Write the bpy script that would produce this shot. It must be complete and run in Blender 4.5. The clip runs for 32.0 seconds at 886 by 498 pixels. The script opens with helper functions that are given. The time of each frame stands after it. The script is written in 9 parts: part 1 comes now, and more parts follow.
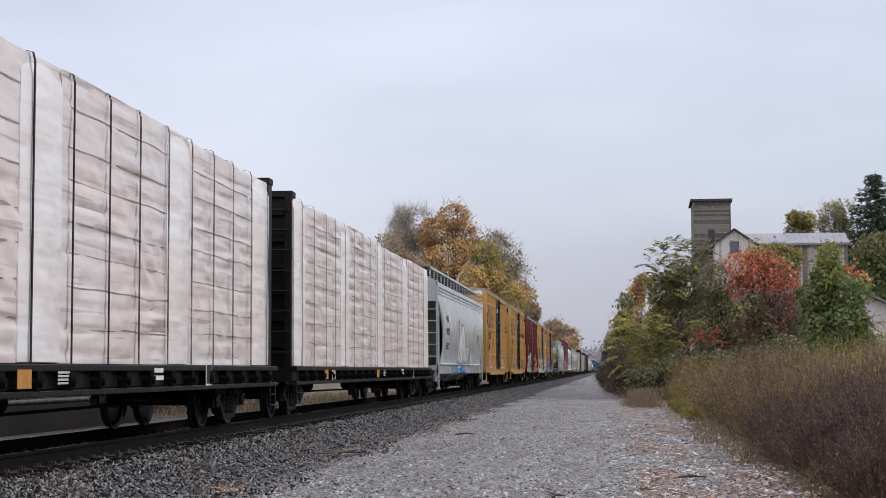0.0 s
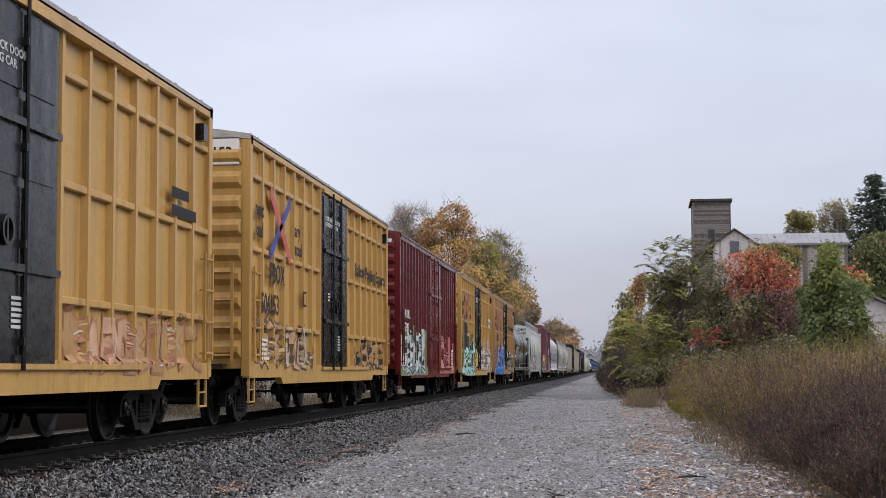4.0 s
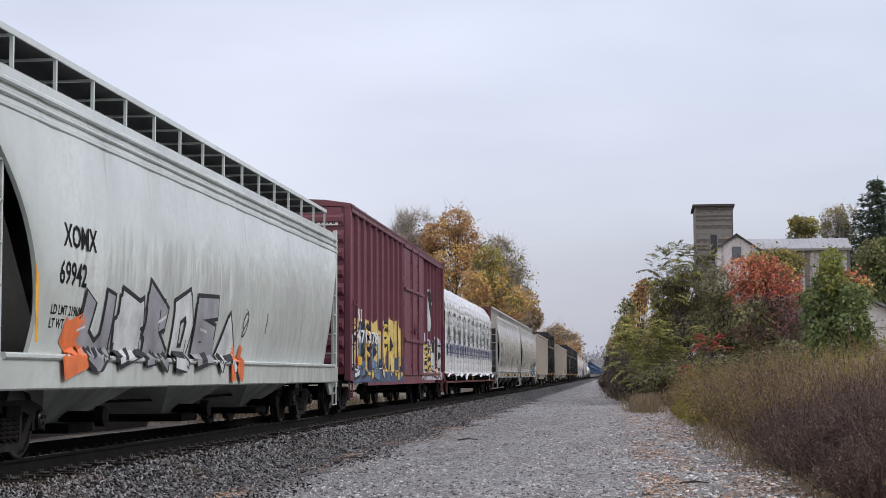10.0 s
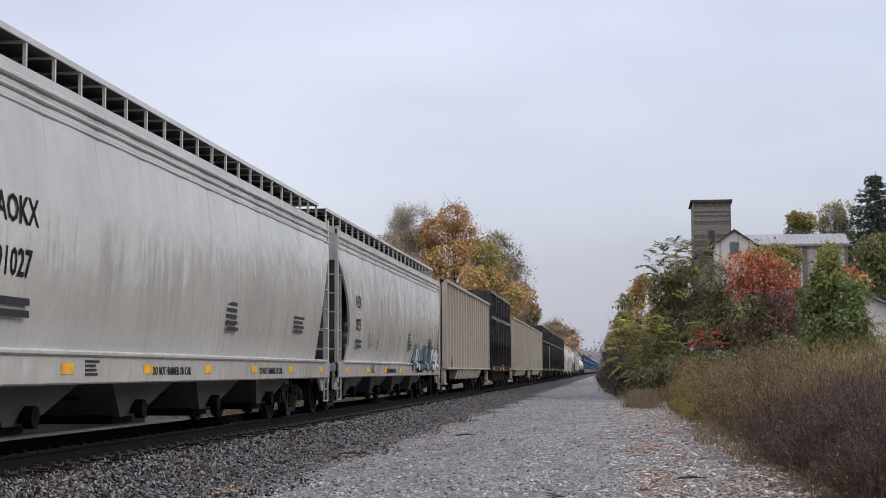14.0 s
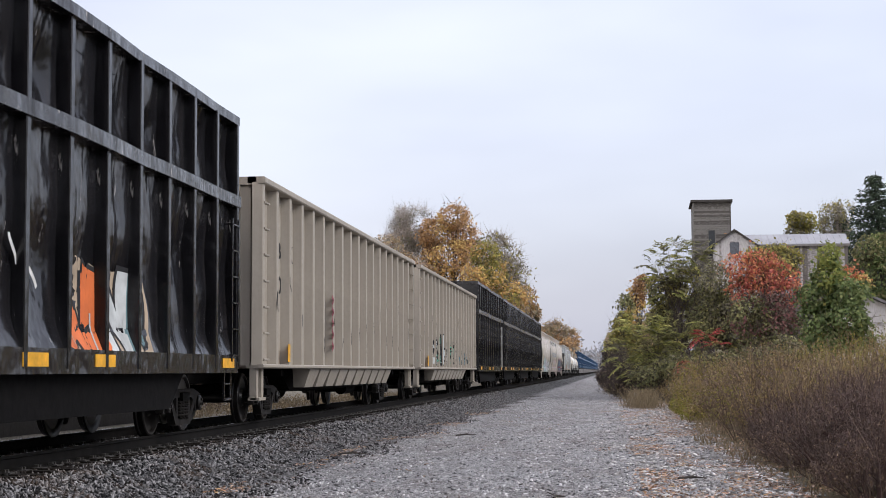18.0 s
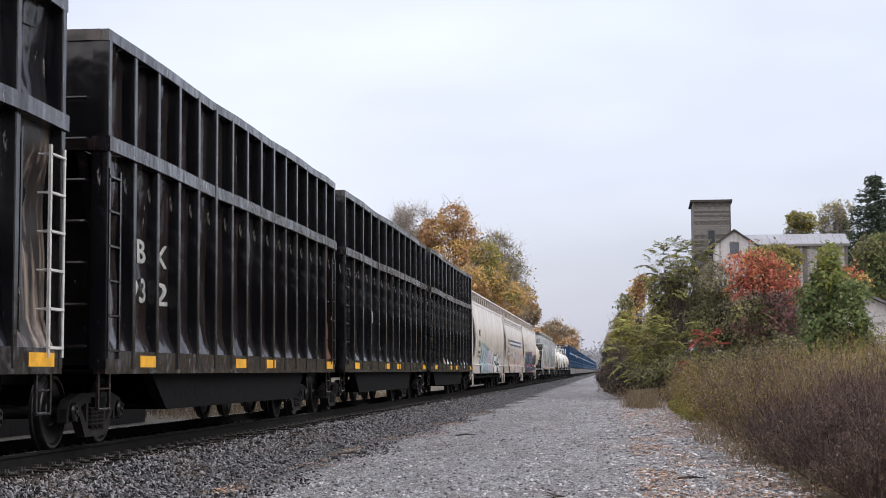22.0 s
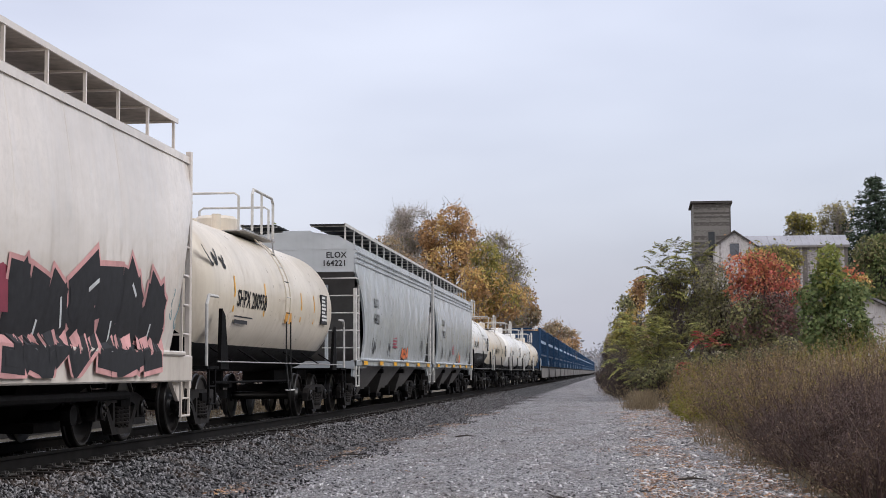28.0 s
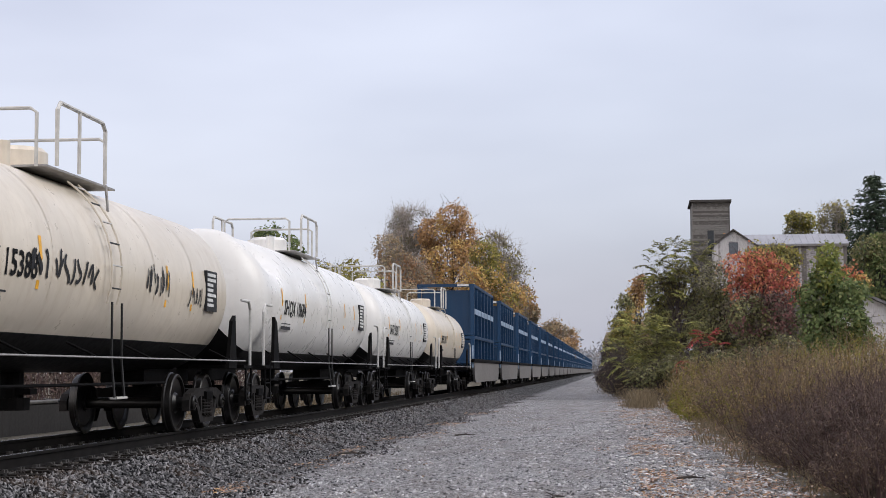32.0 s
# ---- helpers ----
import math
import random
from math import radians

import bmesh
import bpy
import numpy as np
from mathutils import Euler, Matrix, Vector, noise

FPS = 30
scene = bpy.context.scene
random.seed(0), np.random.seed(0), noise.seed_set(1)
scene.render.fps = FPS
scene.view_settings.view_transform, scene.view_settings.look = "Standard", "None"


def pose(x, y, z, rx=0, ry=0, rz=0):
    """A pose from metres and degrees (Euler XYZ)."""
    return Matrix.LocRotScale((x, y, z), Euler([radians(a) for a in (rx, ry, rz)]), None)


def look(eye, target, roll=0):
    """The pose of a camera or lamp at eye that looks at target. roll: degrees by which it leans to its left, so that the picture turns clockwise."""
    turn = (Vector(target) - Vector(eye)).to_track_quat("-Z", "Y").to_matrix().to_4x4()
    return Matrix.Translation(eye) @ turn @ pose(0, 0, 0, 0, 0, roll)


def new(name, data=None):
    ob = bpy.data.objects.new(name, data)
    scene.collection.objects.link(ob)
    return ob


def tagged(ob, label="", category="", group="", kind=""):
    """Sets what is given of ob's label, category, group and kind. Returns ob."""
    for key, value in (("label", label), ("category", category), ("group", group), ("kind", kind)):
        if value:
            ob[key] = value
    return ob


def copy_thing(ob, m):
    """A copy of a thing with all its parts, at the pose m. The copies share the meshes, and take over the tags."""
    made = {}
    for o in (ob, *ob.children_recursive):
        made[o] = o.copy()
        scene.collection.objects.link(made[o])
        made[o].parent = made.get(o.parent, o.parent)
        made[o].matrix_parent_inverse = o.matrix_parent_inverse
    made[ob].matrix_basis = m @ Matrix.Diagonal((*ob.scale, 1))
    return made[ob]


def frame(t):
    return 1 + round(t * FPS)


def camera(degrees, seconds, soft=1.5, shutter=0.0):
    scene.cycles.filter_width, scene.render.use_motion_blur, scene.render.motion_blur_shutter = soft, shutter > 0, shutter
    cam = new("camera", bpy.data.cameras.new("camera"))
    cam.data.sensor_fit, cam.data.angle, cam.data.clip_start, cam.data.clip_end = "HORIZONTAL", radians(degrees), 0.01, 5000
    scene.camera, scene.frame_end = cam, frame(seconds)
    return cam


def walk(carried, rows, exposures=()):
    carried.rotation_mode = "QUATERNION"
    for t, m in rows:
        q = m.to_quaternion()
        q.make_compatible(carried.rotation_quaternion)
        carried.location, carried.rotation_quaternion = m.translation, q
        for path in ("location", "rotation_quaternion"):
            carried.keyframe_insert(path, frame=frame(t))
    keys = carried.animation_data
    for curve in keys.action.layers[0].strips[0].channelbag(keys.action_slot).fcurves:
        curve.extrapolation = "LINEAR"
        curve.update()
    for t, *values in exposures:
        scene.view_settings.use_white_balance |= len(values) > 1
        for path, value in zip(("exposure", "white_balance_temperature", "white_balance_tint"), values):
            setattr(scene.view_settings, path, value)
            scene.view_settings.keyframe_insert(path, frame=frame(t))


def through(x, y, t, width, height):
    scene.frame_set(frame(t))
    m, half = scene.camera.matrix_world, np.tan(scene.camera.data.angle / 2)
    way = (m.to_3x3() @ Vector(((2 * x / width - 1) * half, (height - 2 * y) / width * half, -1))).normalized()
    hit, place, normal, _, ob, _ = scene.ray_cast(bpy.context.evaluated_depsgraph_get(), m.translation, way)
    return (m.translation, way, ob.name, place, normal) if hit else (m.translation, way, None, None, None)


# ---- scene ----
# Track along +Y, camera at the origin's xy, road surface at z = 0, rail head at z = 0.57.
TRACK_X, RAIL_Z, EYE = -7.578, 0.572, (0.0, 0.0, 1.5)
cam = camera(31.604, 32.0, soft=0.7)
def aim(turn, tilt):
    a, b = radians(turn), radians(tilt)
    way = Vector((-math.sin(a) * math.cos(b), math.cos(a) * math.cos(b), math.sin(b)))
    return look(EYE, Vector(EYE) + way, -0.287)


# seconds, turn to the left of the track, tilt upwards (degrees)
walk(cam, [
    (0, aim(6.009, 4.44)), (0.5, aim(6.009, 4.44)), (1, aim(6.009, 4.44)), (1.5, aim(6.009, 4.44)), (2, aim(6.009, 4.44)), (2.5, aim(6.009, 4.44)), (3,
    aim(6.009, 4.44)), (3.5, aim(6.009, 4.44)), (5.5, aim(6.006, 4.44)), (6, aim(6.006, 4.44)), (6.5, aim(6.006, 4.455)), (7, aim(6.009, 4.472)), (7.5,
    aim(6.038, 4.536)), (8, aim(6.041, 4.564)), (8.5, aim(6.044, 4.567)), (9, aim(6.069, 4.573)), (9.5, aim(6.075, 4.599)), (10, aim(6.089, 4.636)),
    (10.5, aim(6.072, 4.631)), (11, aim(6.041, 4.567)), (11.5, aim(6.024, 4.495)), (12, aim(6.009, 4.46)), (12.5, aim(6.009, 4.461)), (13, aim(6.009,
    4.472)), (13.5, aim(6.009, 4.472)), (14, aim(6.012, 4.472)), (14.5, aim(6.015, 4.472)), (16.5, aim(6.012, 4.472)), (17, aim(6.009, 4.472)), (17.5,
    aim(6.018, 4.472)), (18, aim(6.015, 4.472)), (18.5, aim(6.029, 4.472)), (19, aim(6.041, 4.504)), (19.5, aim(6.041, 4.536)), (20, aim(6.041, 4.536)),
    (20.5, aim(6.041, 4.536)), (21, aim(6.041, 4.504)), (21.5, aim(6.041, 4.504)), (22, aim(6.009, 4.472)), (22.5, aim(5.98, 4.437)), (23, aim(5.974,
    4.44)), (23.5, aim(5.974, 4.469)), (24, aim(5.997, 4.493)), (24.5, aim(6.006, 4.504)), (25, aim(6.009, 4.504)), (25.5, aim(6.009, 4.504)), (27.5,
    aim(6.009, 4.533)), (28, aim(6.009, 4.518)), (28.5, aim(6.009, 4.504)), (29, aim(6.009, 4.504)), (29.5, aim(6.009, 4.501)), (30, aim(6.009, 4.472)),
    (30.5, aim(6.003, 4.472)), (31, aim(5.977, 4.472)), (31.5, aim(5.977, 4.472)), (32, aim(5.977, 4.472))],
    exposures=((0, -0.06), (3, -0.1), (6, 0.08), (8, 0.02), (9, 0.06), (10, -0.02), (13, 0.0), (14, -0.08), (17, 0.02), (18, 0.18), (19, 0.04), (20.5, 0.1), (22, 0.22), (24, 0.22), (25.2, 0.04), (28, -0.02), (29, -0.07), (32, -0.06)))

# ---- light: an overcast autumn sky ----
world = bpy.data.worlds.new("overcast_sky")
scene.world = world
world.use_nodes = True
wn, wl = world.node_tree.nodes, world.node_tree.links
wn.clear()
w_out, w_bg, w_bg2, w_add = (wn.new("ShaderNode" + k) for k in ("OutputWorld", "Background", "Background", "AddShader"))
w_sky = wn.new("ShaderNodeTexSky")
w_sky.sky_type, w_sky.sun_disc = "NISHITA", False
w_sky.sun_elevation, w_sky.sun_rotation, w_sky.dust_density = radians(38), radians(-150), 4.0
w_bg.inputs["Strength"].default_value = 0.05
wl.new(w_sky.outputs[0], w_bg.inputs["Color"])
w_tc, w_map, w_noise, w_ramp = (wn.new("ShaderNode" + k) for k in ("TexCoord", "Mapping", "TexNoise", "ValToRGB"))
w_map.inputs["Scale"].default_value = (1.4, 1.4, 4.5)
w_noise.inputs["Scale"].default_value, w_noise.inputs["Detail"].default_value = 1.5, 4
w_ramp.color_ramp.elements[0].position, w_ramp.color_ramp.elements[0].color = 0.3, (0.43, 0.435, 0.525, 1)
w_ramp.color_ramp.elements[1].position, w_ramp.color_ramp.elements[1].color = 0.72, (0.62, 0.63, 0.725, 1)
wl.new(w_tc.outputs["Generated"], w_map.inputs["Vector"])
wl.new(w_map.outputs[0], w_noise.inputs["Vector"])
wl.new(w_noise.outputs[0], w_ramp.inputs[0])
# cloud cover brightens towards the zenith
w_sep, w_lift = wn.new("ShaderNodeSeparateXYZ"), wn.new("ShaderNodeMapRange")
w_lift.inputs["From Min"].default_value, w_lift.inputs["From Max"].default_value = 0.0, 0.9
w_lift.inputs["To Min"].default_value, w_lift.inputs["To Max"].default_value = 0.98, 1.6
wl.new(w_tc.outputs["Generated"], w_sep.inputs[0])
wl.new(w_sep.outputs["Z"], w_lift.inputs["Value"])
wl.new(w_ramp.outputs[0], w_bg2.inputs["Color"])
# and a little towards the side where the sun stands behind the clouds
w_side, w_mul = wn.new("ShaderNodeMapRange"), wn.new("ShaderNodeMath")
w_side.inputs["From Min"].default_value, w_side.inputs["From Max"].default_value = -0.45, 0.25
w_side.inputs["To Min"].default_value, w_side.inputs["To Max"].default_value = 1.12, 0.94
wl.new(w_sep.outputs["X"], w_side.inputs["Value"])
w_mul.operation = "MULTIPLY"
wl.new(w_lift.outputs[0], w_mul.inputs[0])
wl.new(w_side.outputs[0], w_mul.inputs[1])
wl.new(w_mul.outputs[0], w_bg2.inputs["Strength"])
wl.new(w_bg.outputs[0], w_add.inputs[0])
wl.new(w_bg2.outputs[0], w_add.inputs[1])
wl.new(w_add.outputs[0], w_out.inputs["Surface"])
sun = new("sun", bpy.data.lights.new("sun", "SUN"))
sun.data.energy, sun.data.angle, sun.data.color = 2.1, radians(40), (1.0, 0.96, 0.91)
sun.matrix_world = look((60, -8, 50), (0, 0, 0))


# ---- materials ----
def node_mat(name, rough=0.6, metal=0.0):
    m = bpy.data.materials.new(name)
    m.use_nodes = True
    b = m.node_tree.nodes["Principled BSDF"]
    b.inputs["Roughness"].default_value, b.inputs["Metallic"].default_value = rough, metal
    return m, m.node_tree.nodes, m.node_tree.links, b


def noise_node(n, l, vec, scale, detail=4, rough=0.6):
    k = n.new("ShaderNodeTexNoise")
    k.inputs["Scale"].default_value, k.inputs["Detail"].default_value, k.inputs["Roughness"].default_value = scale, detail, rough
    l.new(vec, k.inputs["Vector"])
    return k.outputs[0]


def ramp_node(n, l, fac, a, b, ca=(0, 0, 0, 1), cb=(1, 1, 1, 1)):
    k = n.new("ShaderNodeValToRGB")
    e = k.color_ramp.elements
    e[0].position, e[0].color, e[1].position, e[1].color = a, ca, b, cb
    l.new(fac, k.inputs[0])
    return k.outputs[0]


def mix_node(n, l, fac, a, b, mode="MIX"):
    k = n.new("ShaderNodeMixRGB")
    k.blend_type = mode
    for i, v in enumerate((fac, a, b)):
        if isinstance(v, bpy.types.NodeSocket):
            l.new(v, k.inputs[i])
        elif i == 0:
            k.inputs[0].default_value = v
        else:
            k.inputs[i].default_value = (*v[:3], 1)
    return k.outputs[0]


def mapped(n, l, scale, source="Object"):
    t, k = n.new("ShaderNodeTexCoord"), n.new("ShaderNodeMapping")
    k.inputs["Scale"].default_value = scale
    l.new(t.outputs[source], k.inputs["Vector"])
    return k.outputs[0]


def bump_node(n, l, b, height, strength, dist=0.02):
    k = n.new("ShaderNodeBump")
    k.inputs["Strength"].default_value, k.inputs["Distance"].default_value = strength, dist
    l.new(height, k.inputs["Height"])
    l.new(k.outputs[0], b.inputs["Normal"])


def scaled(c, f):
    return tuple(min(1, v * f) for v in c[:3])


def paint(name, col, rough=0.5, dirt=0.45, dirtcol=(0.09, 0.075, 0.06), streak=0.5, rust=0.0, bump=0.15, metal=0.0, fine=11, spec=0.4, ripple=0.0, scrape=0.0, ior=1.5):
    """Weathered paint: faded patches, fine mottling, run-off streaks, rust specks, shallow dents."""
    m, n, l, b = node_mat(name, rough, metal)
    b.inputs["Specular IOR Level"].default_value, b.inputs["IOR"].default_value = spec, ior
    obj = mapped(n, l, (1, 1, 1))
    run = mapped(n, l, (5, 5, 0.3))
    big, small = noise_node(n, l, obj, 0.45, 3), noise_node(n, l, obj, fine, 6, 0.7)
    c = mix_node(n, l, ramp_node(n, l, big, 0.35, 0.7), scaled(col, 0.84), scaled(col, 1.1))
    c = mix_node(n, l, ramp_node(n, l, small, 0.45, 0.8), c, scaled(col, 0.88))
    st = ramp_node(n, l, noise_node(n, l, run, 1.0, 5, 0.65), 0.5, 0.78)
    k = n.new("ShaderNodeMath")
    k.operation = "MULTIPLY"
    k.inputs[1].default_value = streak * dirt
    l.new(st, k.inputs[0])
    c = mix_node(n, l, k.outputs[0], c, dirtcol)
    if rust:
        sp = ramp_node(n, l, noise_node(n, l, obj, 3.5, 8, 0.75), 0.72 - 0.2 * rust, 0.78 - 0.1 * rust)
        c = mix_node(n, l, sp, c, (0.12, 0.045, 0.02))
    if scrape:
        sc = ramp_node(n, l, noise_node(n, l, mapped(n, l, (3.0, 3.0, 0.8)), 2.2, 7, 0.75), 0.72 - 0.12 * scrape, 0.75 - 0.1 * scrape)
        c = mix_node(n, l, sc, c, (0.30, 0.28, 0.27))
    l.new(c, b.inputs["Base Color"])
    l.new(ramp_node(n, l, small, 0.3, 0.8, (rough * 0.8,) * 3 + (1,), (min(1, rough * 1.3),) * 3 + (1,)), b.inputs["Roughness"])
    if ripple:
        wave, dent = noise_node(n, l, mapped(n, l, (1, 1.1, 0.16)), 1.0, 3, 0.5), noise_node(n, l, obj, 2.6, 2, 0.5)
        both = n.new("ShaderNodeMath")
        both.operation = "MULTIPLY_ADD"
        both.inputs[1].default_value = 0.3
        l.new(dent, both.inputs[0])
        l.new(wave, both.inputs[2])
        bump_node(n, l, b, both.outputs[0], ripple, 0.12)
    elif bump:
        bump_node(n, l, b, big, bump, 0.05)
    return m


def plain(name, col, rough=0.6, metal=0.0, var=0.25, scale=6.0, bump=0.0, spec=0.35):
    m, n, l, b = node_mat(name, rough, metal)
    b.inputs["Specular IOR Level"].default_value = spec
    k = noise_node(n, l, mapped(n, l, (1, 1, 1)), scale, 5)
    l.new(mix_node(n, l, ramp_node(n, l, k, 0.3, 0.7), scaled(col, 1 - var), scaled(col, 1 + var)), b.inputs["Base Color"])
    if bump:
        bump_node(n, l, b, k, bump)
    return m


def leafy(name, *cols, rough=0.75, through=0.25):
    """Foliage or litter: every leaf takes its own tone among the given colours."""
    m, n, l, b = node_mat(name, rough)
    g = n.new("ShaderNodeNewGeometry")
    k = n.new("ShaderNodeValToRGB")
    e = k.color_ramp.elements
    while len(e) < len(cols):
        e.new(0.5)
    for i, c in enumerate(cols):
        e[i].position, e[i].color = i / (len(cols) - 1), (*c, 1)
    l.new(g.outputs["Random Per Island"], k.inputs[0])
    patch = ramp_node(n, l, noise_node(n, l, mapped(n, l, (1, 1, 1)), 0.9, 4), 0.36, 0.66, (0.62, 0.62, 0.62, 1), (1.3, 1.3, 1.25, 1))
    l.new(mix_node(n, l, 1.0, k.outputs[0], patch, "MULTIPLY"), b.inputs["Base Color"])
    b.inputs["Specular IOR Level"].default_value = 0.2
    if through:
        tr, mx, out = n.new("ShaderNodeBsdfTranslucent"), n.new("ShaderNodeMixShader"), n["Material Output"]
        l.new(k.outputs[0], tr.inputs[0])
        mx.inputs[0].default_value = through
        l.new(b.outputs[0], mx.inputs[1])
        l.new(tr.outputs[0], mx.inputs[2])
        l.new(mx.outputs[0], out.inputs[0])
    return m


STEEL_DARK = plain("grimy_black_steel", (0.0045, 0.004, 0.004), 0.75, 0.0, 0.5, 7, 0.3, 0.08)
WHEEL = plain("worn_wheel_steel", (0.008, 0.007, 0.0065), 0.34, 0.0, 0.5, 9, 0.1, 0.4)
SPRING = plain("dusty_brown_cast_steel", (0.016, 0.014, 0.013), 0.75, 0.0, 0.6, 8, 0.3, 0.2)
GRATE = plain("dull_grey_grating", (0.03, 0.03, 0.032), 0.7, 0.2, 0.4, 12, 0, 0.2)
WHITE_MARK = plain("white_stencil", (0.62, 0.62, 0.6), 0.7, 0, 0.2, 8)
BLACK_MARK = plain("black_stencil", (0.018, 0.018, 0.02), 0.7, 0, 0.3, 8)
REFLECT = plain("yellow_reflector_tape", (0.72, 0.36, 0.02), 0.4, 0, 0.3, 5)
BLUE_PANEL = plain("navy_printed_panel", (0.022, 0.025, 0.13), 0.6, 0, 0.25, 4)
INK = plain("faded_black_print", (0.035, 0.04, 0.04), 0.7, 0, 0.4, 3)
INK_GREEN = plain("dark_green_print", (0.03, 0.075, 0.05), 0.7, 0, 0.5, 5)
STRAP = plain("black_webbing", (0.02, 0.018, 0.018), 0.8)


# ---- mesh building ----
class Shape:
    """Collects vertices and faces of one mesh."""

    def __init__(self):
        self.v, self.f = [], []

    def add(self, verts, faces):
        o = len(self.v)
        self.v += [tuple(p) for p in verts]
        self.f += [tuple(i + o for i in q) for q in faces]
        return self

    def box(self, x0, x1, y0, y1, z0, z1):
        return self.add([(x, y, z) for x in (x0, x1) for y in (y0, y1) for z in (z0, z1)],
                        [(0, 1, 3, 2), (4, 6, 7, 5), (0, 4, 5, 1), (2, 3, 7, 6), (0, 2, 6, 4), (1, 5, 7, 3)])

    def prism(self, prof, y0, y1, axis="y"):
        """A closed profile (counter-clockwise seen from -axis) pushed from y0 to y1."""
        n = len(prof)
        def at(a, b, s):
            return (a, s, b) if axis == "y" else ((s, a, b) if axis == "x" else (a, b, s))
        vs = [at(a, b, y0) for a, b in prof] + [at(a, b, y1) for a, b in prof]
        return self.add(vs, [tuple(range(n)), tuple(range(2 * n - 1, n - 1, -1))] + [(i, i + n, (i + 1) % n + n, (i + 1) % n) for i in range(n)])

    def bar(self, x0, x1, y0, y1, z0, z1, c=0.012):
        """A box along its length in y with bevelled long edges."""
        return self.prism([(x0 + c, z0), (x1 - c, z0), (x1, z0 + c), (x1, z1 - c), (x1 - c, z1), (x0 + c, z1), (x0, z1 - c), (x0, z0 + c)], y0, y1)

    def post(self, x0, x1, y0, y1, z0, z1, c=0.015):
        """An upright with bevelled edges."""
        return self.prism([(x0 + c, y0), (x1 - c, y0), (x1, y0 + c), (x1, y1 - c), (x1 - c, y1), (x0 + c, y1), (x0, y1 - c), (x0, y0 + c)], z0, z1, "z")

    def cyl(self, p, q, r, n=12, r2=None, caps=True):
        p, q = Vector(p), Vector(q)
        m = (q - p).to_track_quat("Z", "Y").to_matrix()
        r2 = r if r2 is None else r2
        ring = [(math.cos(2 * math.pi * i / n), math.sin(2 * math.pi * i / n)) for i in range(n)]
        vs = [p + m @ Vector((r * a, r * b, 0)) for a, b in ring] + [q + m @ Vector((r2 * a, r2 * b, 0)) for a, b in ring]
        fs = [(i, (i + 1) % n, (i + 1) % n + n, i + n) for i in range(n)]
        if caps:
            fs += [tuple(range(n - 1, -1, -1)), tuple(range(n, 2 * n))]
        return self.add(vs, fs)

    def tube(self, pts, r, n=6):
        pts = [Vector(p) for p in pts]
        vs, k = [], len(pts)
        side = None
        for i, p in enumerate(pts):
            d = (pts[min(k - 1, i + 1)] - pts[max(0, i - 1)]).normalized()
            if side is None:
                side = d.orthogonal().normalized()
            side = (side - d * side.dot(d)).normalized()
            up = d.cross(side)
            turn = (pts[i] - pts[i - 1]).normalized().dot((pts[i + 1] - pts[i]).normalized()) if 0 < i < k - 1 else 1.0
            q = r / max(0.6, math.sqrt(max(0.0, (1 + turn) / 2)))
            vs += [p + (side * math.cos(2 * math.pi * j / n) + up * math.sin(2 * math.pi * j / n)) * q for j in range(n)]
        fs = [(i * n + j, i * n + (j + 1) % n, (i + 1) * n + (j + 1) % n, (i + 1) * n + j) for i in range(k - 1) for j in range(n)]
        return self.add(vs, fs + [tuple(range(n - 1, -1, -1)), tuple(range((k - 1) * n, k * n))])

    def turned(self, prof, centre, n=24, axis="x"):
        """A profile of (distance along the axis, radius) turned about an axis through centre."""
        vs, fs, k = [], [], len(prof)
        for i in range(n):
            a = 2 * math.pi * i / n
            for d, r in prof:
                o = {"x": (d, r * math.cos(a), r * math.sin(a)), "y": (r * math.cos(a), d, r * math.sin(a)), "z": (r * math.cos(a), r * math.sin(a), d)}[axis]
                vs.append(tuple(Vector(centre) + Vector(o)))
        for i in range(n):
            for j in range(k - 1):
                a, b = i * k + j, (i + 1) % n * k + j
                fs.append((a, b, b + 1, a + 1))
        return self.add(vs, fs)

    def grid(self, rows):
        """A surface through rows of points."""
        k = len(rows[0])
        return self.add([p for r in rows for p in r],
                        [(i * k + j, (i + 1) * k + j, (i + 1) * k + j + 1, i * k + j + 1) for i in range(len(rows) - 1) for j in range(k - 1)])

    def mesh(self, name, mats, smooth=0.0):
        me = bpy.data.meshes.new(name)
        me.from_pydata(self.v, [], self.f)
        for m in mats if isinstance(mats, (list, tuple)) else [mats]:
            me.materials.append(m)
        bm = bmesh.new()
        bm.from_mesh(me)
        bmesh.ops.recalc_face_normals(bm, faces=bm.faces)
        bm.to_mesh(me)
        bm.free()
        if smooth:
            me.polygons.foreach_set("use_smooth", [True] * len(me.polygons))
            me.set_sharp_from_angle(angle=radians(smooth))
        return me


def part(name, shape, material, parent, label="", smooth=0.0, data=None):
    """One mesh object under a thing or under a part."""
    ob = new(name, data or shape.mesh(name, material, smooth))
    ob.parent = parent
    return tagged(ob, label)


def thing(name, label, category, group="", m=None):
    ob = new(name)
    ob.empty_display_size = 0.2
    if m is not None:
        ob.matrix_basis = m
    return tagged(ob, label, category, group)


SIDE = Matrix(((0, 0, 1, 0), (1, 0, 0, 0), (0, 1, 0, 0), (0, 0, 0, 1)))   # lettering on the +X side
FRONT = Matrix(((1, 0, 0, 0), (0, 0, -1, 0), (0, 1, 0, 0), (0, 0, 0, 1)))  # lettering on the -Y end


